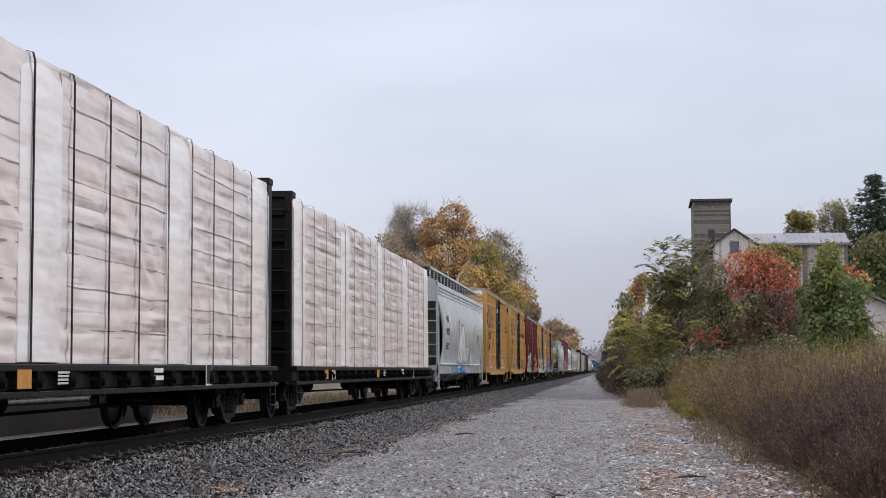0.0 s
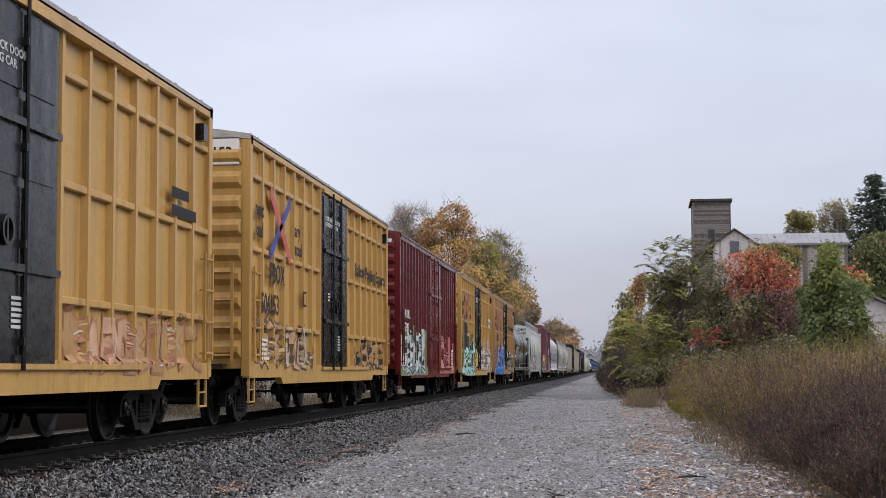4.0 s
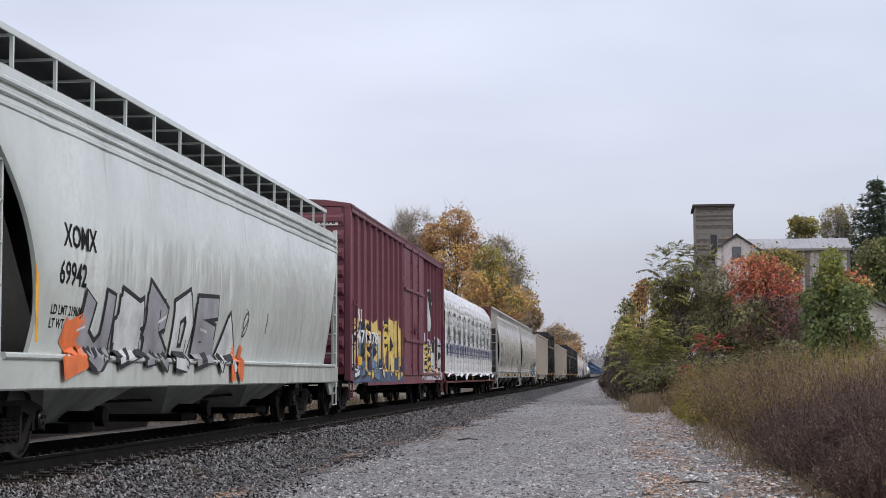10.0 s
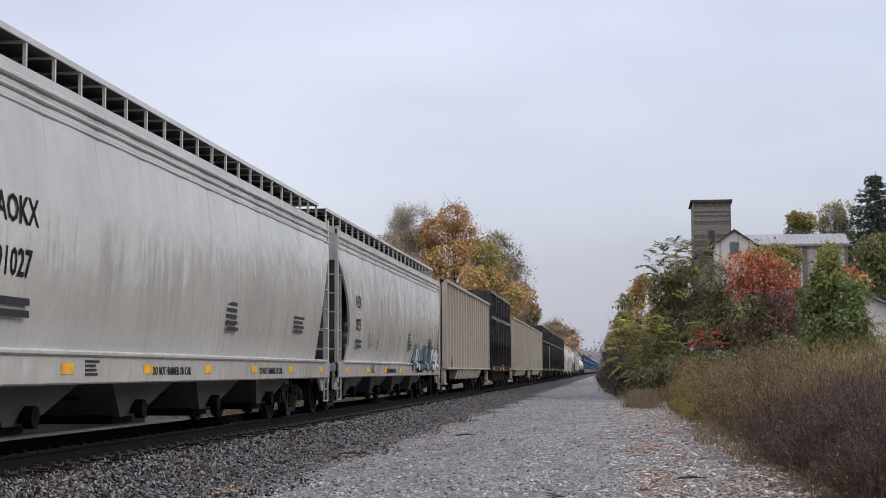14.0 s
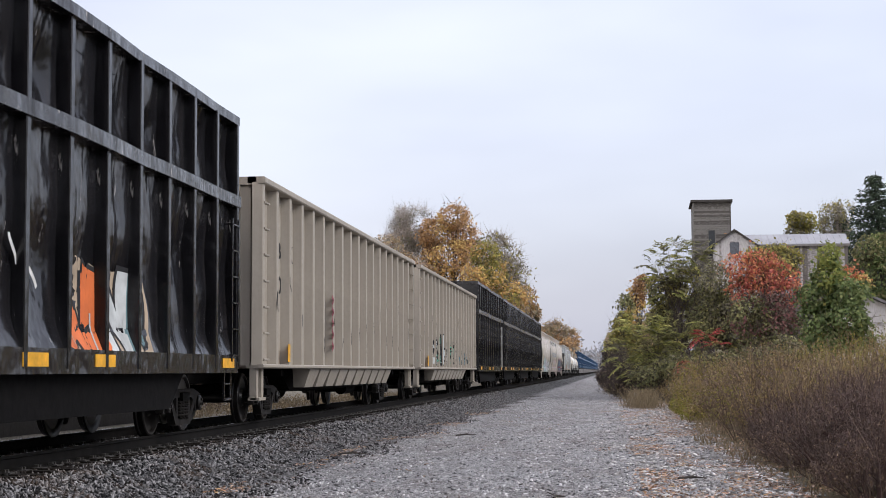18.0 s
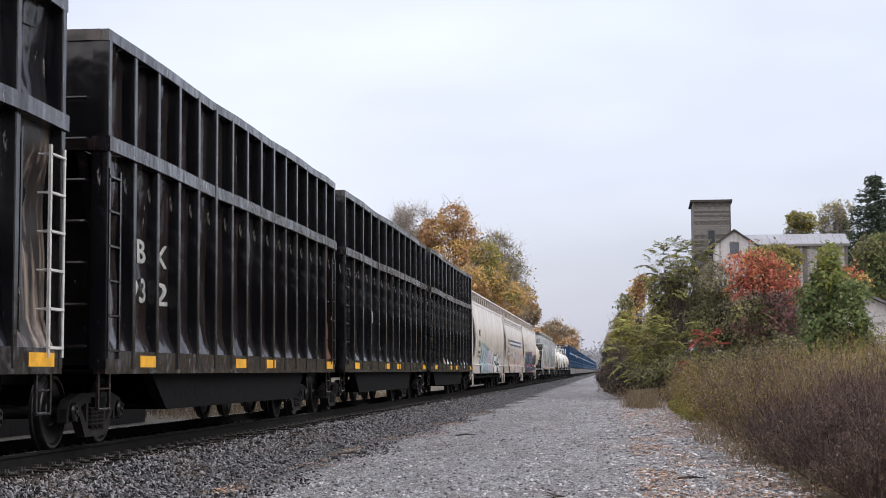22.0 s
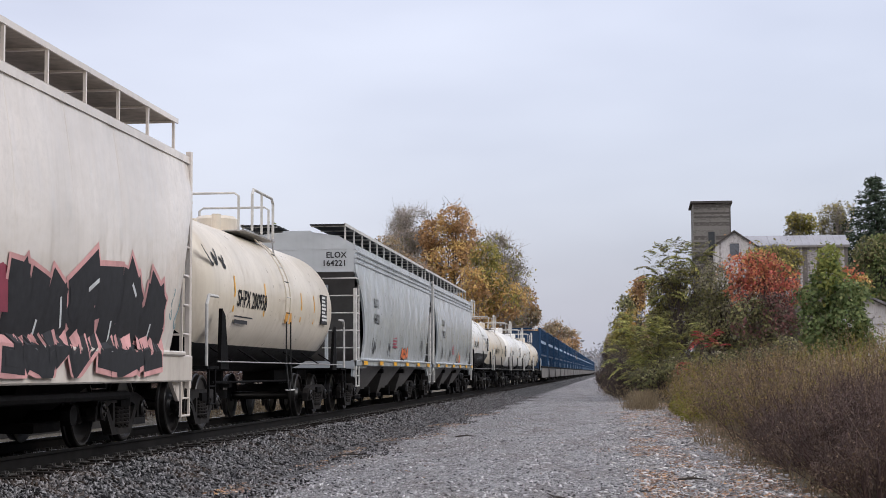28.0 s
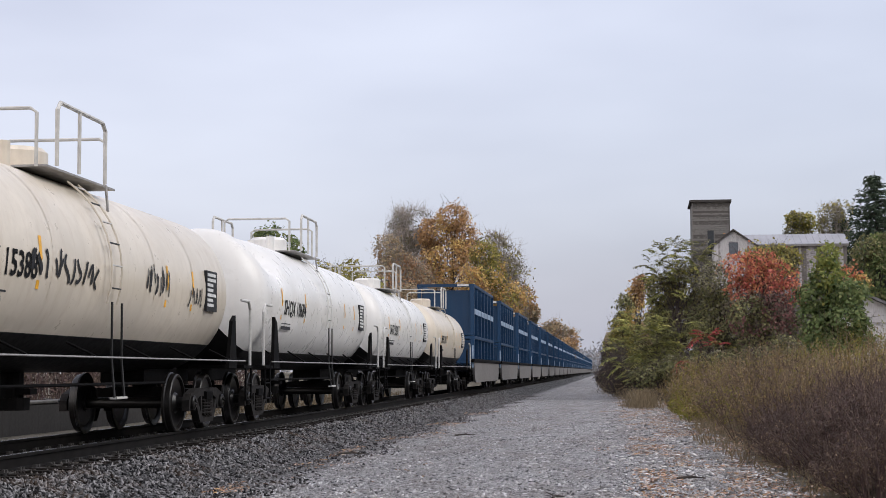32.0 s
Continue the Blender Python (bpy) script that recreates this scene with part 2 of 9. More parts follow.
def lettering(words, size, at, material, parent, turn=SIDE, width=0.0, align="LEFT", spacing=1.0, face=None):
    """Stencilled words lying on a surface, one mesh."""
    cu = bpy.data.curves.new("lettering", "FONT")
    cu.body, cu.size, cu.extrude, cu.align_x, cu.resolution_u, cu.space_character = words, size, 0.002, align, 2, spacing
    cu.offset = size * 0.02
    tmp = bpy.data.objects.new("lettering", cu)
    scene.collection.objects.link(tmp)
    bpy.context.view_layer.update()
    me = bpy.data.meshes.new_from_object(tmp.evaluated_get(bpy.context.evaluated_depsgraph_get()))
    bpy.data.objects.remove(tmp)
    if width:
        xs = [v.co.x for v in me.vertices]
        k = width / max(0.01, max(xs) - min(xs))
        for v in me.vertices:
            v.co.x *= k
    me.transform(Matrix.Translation(at) @ turn)
    if face or (parent in SIDE_OF and parent.name.startswith("gondola") and turn is SIDE):
        for v in me.vertices:
            v.co.x = face(v.co.z) + (0.013 if "hopper" in parent.name else 0.004) if face else SIDE_OF[parent](v.co.y, v.co.z) + 0.012
    me.materials.clear()
    me.materials.append(material)
    ob = new("lettering", me)
    ob.parent = parent
    return ob


def bars(y, z, w, h, rows, x, material, parent, name="small_print"):
    """Small print that cannot be read: plain lines of its size."""
    s = Shape()
    for i in range(rows):
        k = 0.6 + 0.4 * random.random()
        s.box(x, x + 0.004, y, y + w * k, z - (i + 0.6) * h / rows, z - i * h / rows)
    return part(name, s, material, parent)


# ---- running gear shared by all cars ----
WHEEL_R = 0.457


def wheelset_mesh():
    s = Shape()
    for k in (-1, 1):
        s.turned([(0.66 * k, 0.0), (0.66 * k, 0.12), (0.70 * k, 0.13), (0.71 * k, 0.36), (0.68 * k, 0.40), (0.675 * k, WHEEL_R + 0.026), (0.71 * k, WHEEL_R + 0.026),
                  (0.725 * k, WHEEL_R + 0.004), (0.80 * k, WHEEL_R - 0.004), (0.815 * k, WHEEL_R - 0.02), (0.815 * k, 0.41), (0.775 * k, 0.385), (0.765 * k, 0.17),
                  (0.81 * k, 0.135), (0.81 * k, 0.0)], (0, 0, 0), 28)
        s.turned([(0.81 * k, 0.085), (0.94 * k, 0.085), (1.00 * k, 0.115), (1.08 * k, 0.115), (1.10 * k, 0.09), (1.10 * k, 0.0)], (0, 0, 0), 12)
        for i in range(3):
            a = i * 2.094
            s.box(1.095 * k, 1.12 * k, 0.05 * math.cos(a) - 0.016, 0.05 * math.cos(a) + 0.016, 0.05 * math.sin(a) - 0.016, 0.05 * math.sin(a) + 0.016)
    s.cyl((-0.7, 0, 0), (0.7, 0, 0), 0.085, 12)
    return s.mesh("wheelset", WHEEL, 35)


def side_frame_mesh(k):
    """Cast frame with a spring opening between two pedestal jaws."""
    s = Shape()
    x0, x1 = (0.93 * k, 1.05 * k) if k > 0 else (1.05 * k, 0.93 * k)
    top = [(-1.08, 0.50), (-0.98, 0.60), (-0.62, 0.68), (0.62, 0.68), (0.98, 0.60), (1.08, 0.50), (1.08, 0.40), (0.70, 0.47), (0.45, 0.55), (-0.45, 0.55), (-0.70, 0.47), (-1.08, 0.40)]
    s.prism(top, x0, x1, "x")
    s.prism([(-0.72, 0.50), (-0.60, 0.52), (-0.30, 0.22), (-0.30, 0.15), (-0.42, 0.15)], x0, x1, "x")
    s.prism([(0.72, 0.50), (0.42, 0.15), (0.30, 0.15), (0.30, 0.22), (0.60, 0.52)], x0, x1, "x")
    s.prism([(-0.42, 0.13), (0.42, 0.13), (0.36, 0.23), (-0.36, 0.23)], x0, x1, "x")
    for y in (-0.89, 0.89):
        s.box(x0, x1, y - 0.2, y - 0.13, 0.33, 0.5)
        s.box(x0, x1, y + 0.13, y + 0.2, 0.33, 0.5)
    for y in (-0.34, 0.34):
        s.box(x0, x1, y - 0.04, y + 0.04, 0.2, 0.56)
    return s.mesh("side_frame", SPRING, 30)


def spring_mesh(k):
    s = Shape()
    for cy in (-0.17, 0.0, 0.17):
        pts = [(1.0 * k + 0.075 * math.cos(a), cy + 0.075 * math.sin(a), 0.23 + 0.26 * a / 31.4) for a in [i * 0.785 for i in range(41)]]
        s.tube(pts, 0.02, 4)
    return s.mesh("spring_nest", SPRING, 0)


def bolster_mesh():
    s = Shape()
    s.prism([(-1.1, 0.5), (1.1, 0.5), (1.1, 0.62), (0.5, 0.7), (-0.5, 0.7), (-1.1, 0.62)], -0.2, 0.2)
    s.cyl((0, 0, 0.68), (0, 0, 0.78), 0.2, 14)
    for y in (-0.42, 0.42):
        s.bar(-0.8, 0.8, y - 0.05, y + 0.05, 0.36, 0.46)
        for x in (-0.74, 0.74):
            s.box(x - 0.06, x + 0.06, y * 0.96 - 0.05, y * 0.96 + 0.05, 0.3, 0.56)
    s.bar(-0.05, 0.05, -0.42, 0.42, 0.4, 0.45)
    return s.mesh("truck", STEEL_DARK, 30)


GEAR = {"wheelset": wheelset_mesh(), "bolster": bolster_mesh(), "frame_near": side_frame_mesh(1), "frame_far": side_frame_mesh(-1), "spring_near": spring_mesh(1), "spring_far": spring_mesh(-1)}
WHEELS = {-0.89: [], 0.89: []}


def truck(car, y, far=False):
    t = part("truck", None, None, car, data=GEAR["bolster"])
    t.location = (0, y, 0)
    part("side_frame", None, None, t, data=GEAR["frame_near"])
    if not far:
        part("side_frame", None, None, t, data=GEAR["frame_far"])
        part("spring_nest", None, None, t, data=GEAR["spring_near"])
    for o in WHEELS:
        w = part("wheelset", None, None, t, data=GEAR["wheelset"])
        w.location = (0, o, WHEEL_R)
        WHEELS[o].append(w)


def coupler_mesh():
    s = Shape()
    s.bar(-0.08, 0.08, 0.05, 0.75, 0.78, 0.96, 0.03)
    s.prism([(-0.16, 0.0), (0.04, -0.06), (0.16, 0.0), (0.18, 0.12), (0.08, 0.16), (-0.12, 0.16), (-0.2, 0.1)], 0.72, 1.0, "z")
    s.tube([(0.3, 0.7, 0.75), (0.3, 0.35, 0.45), (0.15, 0.05, 0.42)], 0.025, 6)
    return s.mesh("coupler", STEEL_DARK, 30)


COUPLER = coupler_mesh()


def running_gear(car, length, inset, far=False):
    """Two trucks and two couplers under a car whose coupled length is given."""
    truck(car, inset, far)
    truck(car, length - inset, far)
    for y, k in ((0, 1), (length, -1)):
        c = part("coupler", None, None, car, data=COUPLER)
        c.matrix_basis = Matrix.Translation((0, y, 0)) @ (Matrix.Identity(4) if k > 0 else Matrix.Rotation(math.pi, 4, "Z"))


def ladder(parent, x, y0, y1, z0, z1, material, rungs=4, out=0.09, name="ladder", stiles=True):
    """Ladder on the near side between two stiles."""
    s = Shape()
    if stiles:
        for y in (y0, y1):
            s.box(x + out - 0.025, x + out + 0.005, y - 0.025, y + 0.025, z0 - 0.1, z1 + 0.1)
    for i in range(rungs):
        z = z0 + (z1 - z0) * i / max(1, rungs - 1)
        s.tube([(x, y0, z), (x + out, y0, z), (x + out, y1, z), (x, y1, z)], 0.014, 5)
    return part(name, s, material, parent)


def end_ladder(parent, y, x0, x1, z0, z1, material, rungs=6):
    s = Shape()
    for x in (x0, x1):
        s.box(x - 0.025, x + 0.025, y - 0.1, y - 0.06, z0 - 0.1, z1 + 0.15)
    for i in range(rungs):
        z = z0 + (z1 - z0) * i / max(1, rungs - 1)
        s.tube([(x0, y, z), (x0, y - 0.08, z), (x1, y - 0.08, z), (x1, y, z)], 0.014, 5)
    return part("ladder", s, material, parent)


def sill_step(parent, x, y, z, material, w=0.42, drop=0.42):
    s = Shape()
    for k in (0, w):
        s.box(x - 0.03, x, y + k - 0.025, y + k + 0.025, z - drop, z + 0.05)
    s.bar(x - 0.05, x + 0.01, y, y + w, z - drop, z - drop + 0.03, 0.008)
    s.bar(x - 0.03, x, y, y + w, z - drop * 0.5, z - drop * 0.5 + 0.025, 0.006)
    return part("sill_step", s, material, parent)


def tape_row(parent, x, z, ys, material=None, w=0.6, h=0.14):
    for y in ys:
        part("reflector", Shape().box(x, x + 0.005, y, y + w, z, z + h), material or REFLECT, parent, "yellow reflector")


SIDE_OF = {}   # for each car, its side surface: x at (y, z)
# loose letter-like figures, drawn in straight strokes in a unit box; they spell nothing
FIGURES = ([((0, 0), (0, 1)), ((0, 1), (0.8, 1)), ((0, 0.55), (0.6, 0.45)), ((0, 0), (0.8, 0.1))],
           [((0, 0), (0.4, 1)), ((0.4, 1), (0.8, 0)), ((0.1, 0.35), (0.7, 0.45))],
           [((0, 0), (0.1, 1)), ((0.1, 1), (0.7, 0.8)), ((0.7, 0.8), (0, 0.5)), ((0, 0.5), (0.75, 0.2)), ((0.75, 0.2), (0, 0))],
           [((0, 0), (0, 1)), ((0, 1), (0.7, 0)), ((0.7, 0), (0.8, 1))],
           [((0, 1), (0, 0.2)), ((0, 0.2), (0.4, 0)), ((0.4, 0), (0.75, 0.25)), ((0.75, 0.25), (0.8, 1))],
           [((0.4, 0), (0.45, 1)), ((0, 0.9), (0.8, 1)), ((0.4, 0.1), (0.8, 0))],
           [((0.7, 1), (0, 0.75)), ((0, 0.75), (0.7, 0.3)), ((0.7, 0.3), (0, 0))],
           [((0, 0), (0, 1)), ((0, 1), (0.7, 0.75)), ((0.7, 0.75), (0, 0.5)), ((0, 0.5), (0.8, 0))],
           [((0, 0), (0.1, 0.9)), ((0.1, 0.9), (0.5, 1)), ((0.5, 1), (0.8, 0.6)), ((0.8, 0.6), (0.6, 0)), ((0.6, 0), (0, 0))])


def ribbon(s, p, q, r, surf, off, grow=0.5, taper=1.0, low=0.8):
    """One broad sprayed stroke from p to q (y, z), pressed onto the surface over posts and panels."""
    d = math.hypot(q[0] - p[0], q[1] - p[1]) or 0.01
    u, v = (q[0] - p[0]) / d, (q[1] - p[1]) / d
    p, q = (p[0] - u * r * grow, p[1] - v * r * grow), (q[0] + u * r * grow, q[1] + v * r * grow)
    n = max(2, int((d + r) / 0.07))
    rows = []
    for i in range(n + 1):
        t = i / n
        w = r * (1 + (taper - 1) * t)
        y, z = p[0] + (q[0] - p[0]) * t, p[1] + (q[1] - p[1]) * t
        line = [(y - v * w * e, max(low, z + u * w * e)) for e in (-1, -0.5, 0, 0.5, 1)]
        rows.append([(surf(a, b) + off, a, b) for a, b in line])
    s.grid(rows)


def scrawl(parent, x, y0, y1, z0, z1, fills, edge, seed, letters=5, name="graffiti_fill", label="", surface=None, lean=0.5, halo=None, shine=None, fat=1.0):
    """Spray-painted block figures side by side: halo, outline, fill, thin highlights and drips; no words."""
    rnd = random.Random(seed)
    surf = SIDE_OF.get(parent) or ((lambda y, z: surface(z)) if surface else (lambda y, z: x))
    w, h = (y1 - y0) / letters, z1 - z0
    rf = min(0.2 * w, 0.15 * h) * fat
    layers = ([(halo, rf * 1.75, 0.004)] if halo else []) + [(edge, rf * 1.42, 0.007), (None, rf, 0.010)]
    for i in range(letters):
        fig = rnd.choice(FIGURES)
        hh, zb = h * rnd.uniform(0.78, 1.0), z0 + h * rnd.uniform(0.0, 0.1)
        tilt, ww = rnd.uniform(-0.5, 0.5) * lean * 0.35, w * rnd.uniform(0.72, 0.95)
        knots = {}
        def at(p):
            if p not in knots:
                knots[p] = (rnd.uniform(-0.09, 0.09), rnd.uniform(-0.07, 0.07))
            a, b = p[0] + knots[p][0], min(1.06, max(-0.04, p[1] + knots[p][1]))
            return y0 + (i + 0.12) * w + a * ww + b * hh * tilt, zb + rf + b * (hh - 2 * rf)
        lines = [(at(p), at(q)) for p, q in fig]
        fill = fills[rnd.randrange(len(fills))]
        grow = [rnd.uniform(0.2, 1.0) for _ in lines]
        for mat, r, off in layers:
            s = Shape()
            for k, (p, q) in enumerate(lines):
                ribbon(s, p, q, r, surf, off + 0.0006 * k, grow[k], 0.85, z0 - 0.01 * (r > rf))
            part("graffiti_outline" if mat else name, s, mat or fill, parent, "" if mat else label)
        p, q = rnd.choice(lines)
        s = Shape()
        ribbon(s, (p[0] + rf * 0.5, p[1]), ((p[0] + q[0]) / 2 + rf * 0.5, (p[1] + q[1]) / 2), rf * 0.12, surf, 0.016)
        part("spray_highlight", s, shine or LIGHT_SPRAY, parent)
        if rnd.random() < 0.6:
            p, q = rnd.choice(lines)
            a = rnd.uniform(0.2, 0.8)
            p = (p[0] * (1 - a) + q[0] * a, p[1] * (1 - a) + q[1] * a)
            s = Shape()
            ribbon(s, p, (p[0], p[1] - h * rnd.uniform(0.12, 0.3)), 0.02, surf, 0.0135, 0.5, 0.3)
            part("paint_drip", s, edge, parent)


def stroke(parent, pts, face, material, r, off=0.008):
    """One sprayed line, rounded through its points (y, z)."""
    fine = []
    for a, b, c in zip(pts, pts[1:], pts[2:]):
        p, q = ((a[0] + b[0]) / 2, (a[1] + b[1]) / 2), ((b[0] + c[0]) / 2, (b[1] + c[1]) / 2)
        for t in (0, 0.25, 0.5, 0.75):
            fine.append(tuple((1 - t) ** 2 * p[i] + 2 * t * (1 - t) * b[i] + t * t * q[i] for i in (0, 1)))
    left, right = [], []
    for i, (y, z) in enumerate(fine):
        u, v = fine[max(0, i - 1)], fine[min(len(fine) - 1, i + 1)]
        d = math.hypot(v[0] - u[0], v[1] - u[1]) or 1
        ny, nz = -(v[1] - u[1]) / d * r, (v[0] - u[0]) / d * r
        left.append((face(z + nz) + off, y + ny, z + nz))
        right.append((face(z - nz) + off, y - ny, z - nz))
    return part("spray_stroke", Shape().grid([left, right]), material, parent)


def tag_lines(parent, x, y0, y1, z0, z1, material, seed, strokes=5, r=0.018, surface=None):
    """Thin looping spray strokes side by side."""
    rnd = random.Random(seed)
    face = surface or (lambda z: x)
    w = (y1 - y0) / strokes
    for k in range(strokes):
        cy, h = y0 + (k + 0.5) * w, (z1 - z0) * rnd.uniform(0.55, 1.0)
        zb = z0 + (z1 - z0 - h) * rnd.random()
        pts = [(cy + w * rnd.uniform(-0.6, 0.6), zb + h * v) for v in (rnd.uniform(0.8, 1), rnd.uniform(0.5, 1), rnd.uniform(0, 0.3), 0.0, rnd.uniform(0.2, 0.7), rnd.uniform(0.6, 1), rnd.uniform(0.1, 0.5), rnd.uniform(0, 0.2))]
        stroke(parent, pts[:rnd.choice((4, 5, 6, 8))], face, material, r)


def haze_patch(parent, y0, y1, z0, z1, surf, material, seed, off=0.003, name="spray_haze", label="", jag=0.0):
    """A cloud of overspray with an uneven upper edge, lying on the side behind a piece."""
    n, rows = int((y1 - y0) / 0.07) + 2, []
    for i in range(n + 1):
        y = y0 + (y1 - y0) * i / n
        top = z1 - (z1 - z0) * (0.2 + 0.24 * noise.noise((y * 1.1, seed, 0)) + 0.12 * noise.noise((y * 4.3, seed, 5)) - jag * (0.5 - (y * 1.3 + 0.4 * noise.noise((y * 0.9, 2, seed))) % 1.0))
        rows.append([(surf(y, z0 + (top - z0) * j / 22) + off, y, z0 + (top - z0) * j / 22) for j in range(23)])
    part(name, Shape().grid(rows), material, parent, label)


def mural(parent, x, y0, y1, z0, z1, fill, edge, seed, accent=None, haze=None, label=""):
    """A broad sprayed piece: haze, a dense background, and fat outlined figures over it."""
    surf = SIDE_OF.get(parent) or (lambda y, z: x)
    if haze:
        haze_patch(parent, y0 - 0.25, y1 + 0.3, z0, z1 + 0.35, surf, haze, seed + 3)
    n = max(4, round((y1 - y0) / 0.85))
    haze_patch(parent, y0 - 0.06, y1 + 0.06, z0, z1 + 0.30, surf, edge, seed, 0.0045, "graffiti_outline", jag=0.16)
    haze_patch(parent, y0, y1, z0, z1 + 0.22, surf, fill, seed, 0.006, "graffiti_fill", label, 0.16)
    scrawl(parent, x, y0, y1, z0, z1, [fill], accent or BLACK_MARK, seed, n, fat=1.2, shine=edge)


def post_tags(parent, ys, x, z0, z1, material, seed, r=0.014, chance=0.6):
    """Short sprayed marks on the faces of upright posts."""
    rnd = random.Random(seed)
    for y in ys:
        for _ in range(2):
            if rnd.random() < chance:
                zb, h = rnd.uniform(z0, z1), rnd.uniform(0.15, 0.5)
                pts = [(y + rnd.uniform(-0.09, 0.09), zb + h * v) for v in (1, 0.8, 0.45, 0.2, 0.0)]
                stroke(parent, pts, lambda z: x, material, r, 0.004)



# ---- paint of the train ----
YELLOW = paint("faded_yellow_paint", (0.50, 0.295, 0.085), 0.4, 0.75, (0.15, 0.085, 0.045), 0.8, 0.3)
YELLOW_TAN = paint("sun_bleached_tan_yellow_paint", (0.43, 0.25, 0.10), 0.42, 0.7, (0.16, 0.085, 0.04), 0.8, 0.25)
DOOR_BLACK = paint("black_door_paint", (0.009, 0.0092, 0.0105), 0.26, 0.7, (0.06, 0.05, 0.04), 0.7, 0.1, spec=0.3, ripple=0.4)
RED = paint("dark_red_paint", (0.125, 0.014, 0.017), 0.22, 0.45, (0.05, 0.03, 0.03), 0.5, 0.0, fine=3, ripple=0.35)
MAROON = paint("chalky_maroon_paint", (0.150, 0.045, 0.062), 0.5, 0.5, (0.06, 0.04, 0.045), 0.6, 0.0, fine=4, ripple=0.3)
OXIDE = paint("oxide_red_paint", (0.10, 0.022, 0.018), 0.55, 0.5, (0.04, 0.025, 0.02), 0.5, 0.1)
GREY = paint("light_grey_hopper_paint", (0.46, 0.49, 0.505), 0.16, 0.2, (0.16, 0.15, 0.14), 0.55, 0.05, spec=0.6, ripple=0.5)
GREEN_GREY = paint("pale_green_grey_hopper_paint", (0.53, 0.57, 0.545), 0.16, 0.24, (0.17, 0.16, 0.14), 0.55, 0.05, spec=0.6, ripple=0.5)
WARM_GREY = paint("warm_grey_hopper_paint", (0.44, 0.43, 0.405), 0.16, 0.24, (0.16, 0.15, 0.13), 0.5, 0.05, spec=0.6, ripple=0.5)
CREAM = paint("cream_white_hopper_paint", (0.68, 0.62, 0.56), 0.2, 0.28, (0.26, 0.20, 0.15), 0.5, 0.0, spec=0.5, ripple=0.45)
BEIGE = paint("dusty_beige_hopper_paint", (0.355, 0.315, 0.262), 0.5, 0.5, (0.13, 0.10, 0.075), 0.55, 0.03)
GON_BLACK = paint("scuffed_black_gondola_paint", (0.010, 0.0097, 0.0115), 0.2, 0.6, (0.055, 0.047, 0.046), 0.8, 0.04, 0.5, spec=0.6, ripple=1.0, scrape=0.7)
GON_BROWN = paint("brown_black_gondola_paint", (0.012, 0.0085, 0.0085), 0.22, 0.7, (0.065, 0.042, 0.037), 0.85, 0.12, 0.5, spec=0.55, ripple=1.0, scrape=0.5)
RIB_BLACK = paint("worn_black_rib_paint", (0.005, 0.0048, 0.006), 0.22, 0.6, (0.04, 0.035, 0.034), 0.8, 0.03, 0.3, spec=0.5, ripple=0.6, scrape=0.7)
# bay and slope-sheet paint: dusty, and darkened to stand for shade under the car
BAY_DUSTY_SHADED = paint("dusty_shaded_bay_paint", (0.10, 0.094, 0.09), 0.6, 0.6, (0.05, 0.042, 0.037), 0.6, 0.05)
SCRAPED = paint("scraped_pale_steel_panel", (0.03, 0.024, 0.022), 0.4, 0.9, (0.45, 0.36, 0.29), 1.1, 0.2)
WORN_EDGE = paint("worn_grey_edge_steel", (0.012, 0.011, 0.012), 0.24, 0.8, (0.08, 0.075, 0.07), 0.9, 0.06, 0.6, spec=0.6, fine=5, ripple=0.8, scrape=0.9)
RUST = paint("rusted_panel_steel", (0.13, 0.05, 0.028), 0.8, 0.6, (0.05, 0.025, 0.015), 0.6, 0.6)
TANK_BLACK = paint("glossy_black_tank_paint", (0.0035, 0.0035, 0.004), 0.2, 0.4, (0.022, 0.021, 0.021), 0.6, 0.0, 0.0, spec=0.8, fine=3, ior=2.0)
TANK_WHITE = paint("white_tank_paint", (0.76, 0.745, 0.71), 0.30, 0.3, (0.40, 0.34, 0.27), 0.4, 0.0, 0.0, fine=3)
TANK_CREAM = paint("stained_cream_tank_paint", (0.66, 0.59, 0.485), 0.32, 0.5, (0.32, 0.225, 0.14), 0.6, 0.0, 0.0, fine=4)
TANK_SKIRT = paint("dirty_black_tank_skirt", (0.004, 0.004, 0.0042), 0.45, 0.25, (0.035, 0.03, 0.026), 0.4, 0.0, 0.03, spec=0.16)
BLUE = paint("blue_container_paint", (0.004, 0.038, 0.098), 0.5, 0.35, (0.05, 0.05, 0.06), 0.5, 0.08)
BLUE_LIGHT = plain("pale_blue_band", (0.25, 0.33, 0.43), 0.6, 0, 0.4, 2)
GREY_SILL = paint("dusty_grey_well_side", (0.17, 0.16, 0.153), 0.7, 0.6, (0.07, 0.055, 0.05), 0.7, 0.2)
RAILING = plain("pale_handrail_paint", (0.50, 0.49, 0.46), 0.5, 0, 0.2)
RAILING_DARK = plain("black_handrail_paint", (0.02, 0.02, 0.02), 0.5, 0, 0.3)
TEAL = plain("turquoise_spray", (0.30, 0.58, 0.56), 0.6, 0, 0.25, 2)
SKY_BLUE = plain("bright_blue_spray", (0.035, 0.20, 0.62), 0.55, 0, 0.35, 2)
PINK = plain("faded_pink_spray", (0.52, 0.27, 0.26), 0.65, 0, 0.3, 2)
LIGHT_SPRAY = plain("pale_grey_spray", (0.48, 0.50, 0.50), 0.65, 0, 0.3, 2)
YELLOW_SPRAY = plain("yellow_spray", (0.58, 0.42, 0.10), 0.6, 0, 0.3, 2)
NAVY_SPRAY = plain("slate_blue_spray", (0.055, 0.08, 0.14), 0.6, 0, 0.4, 2)
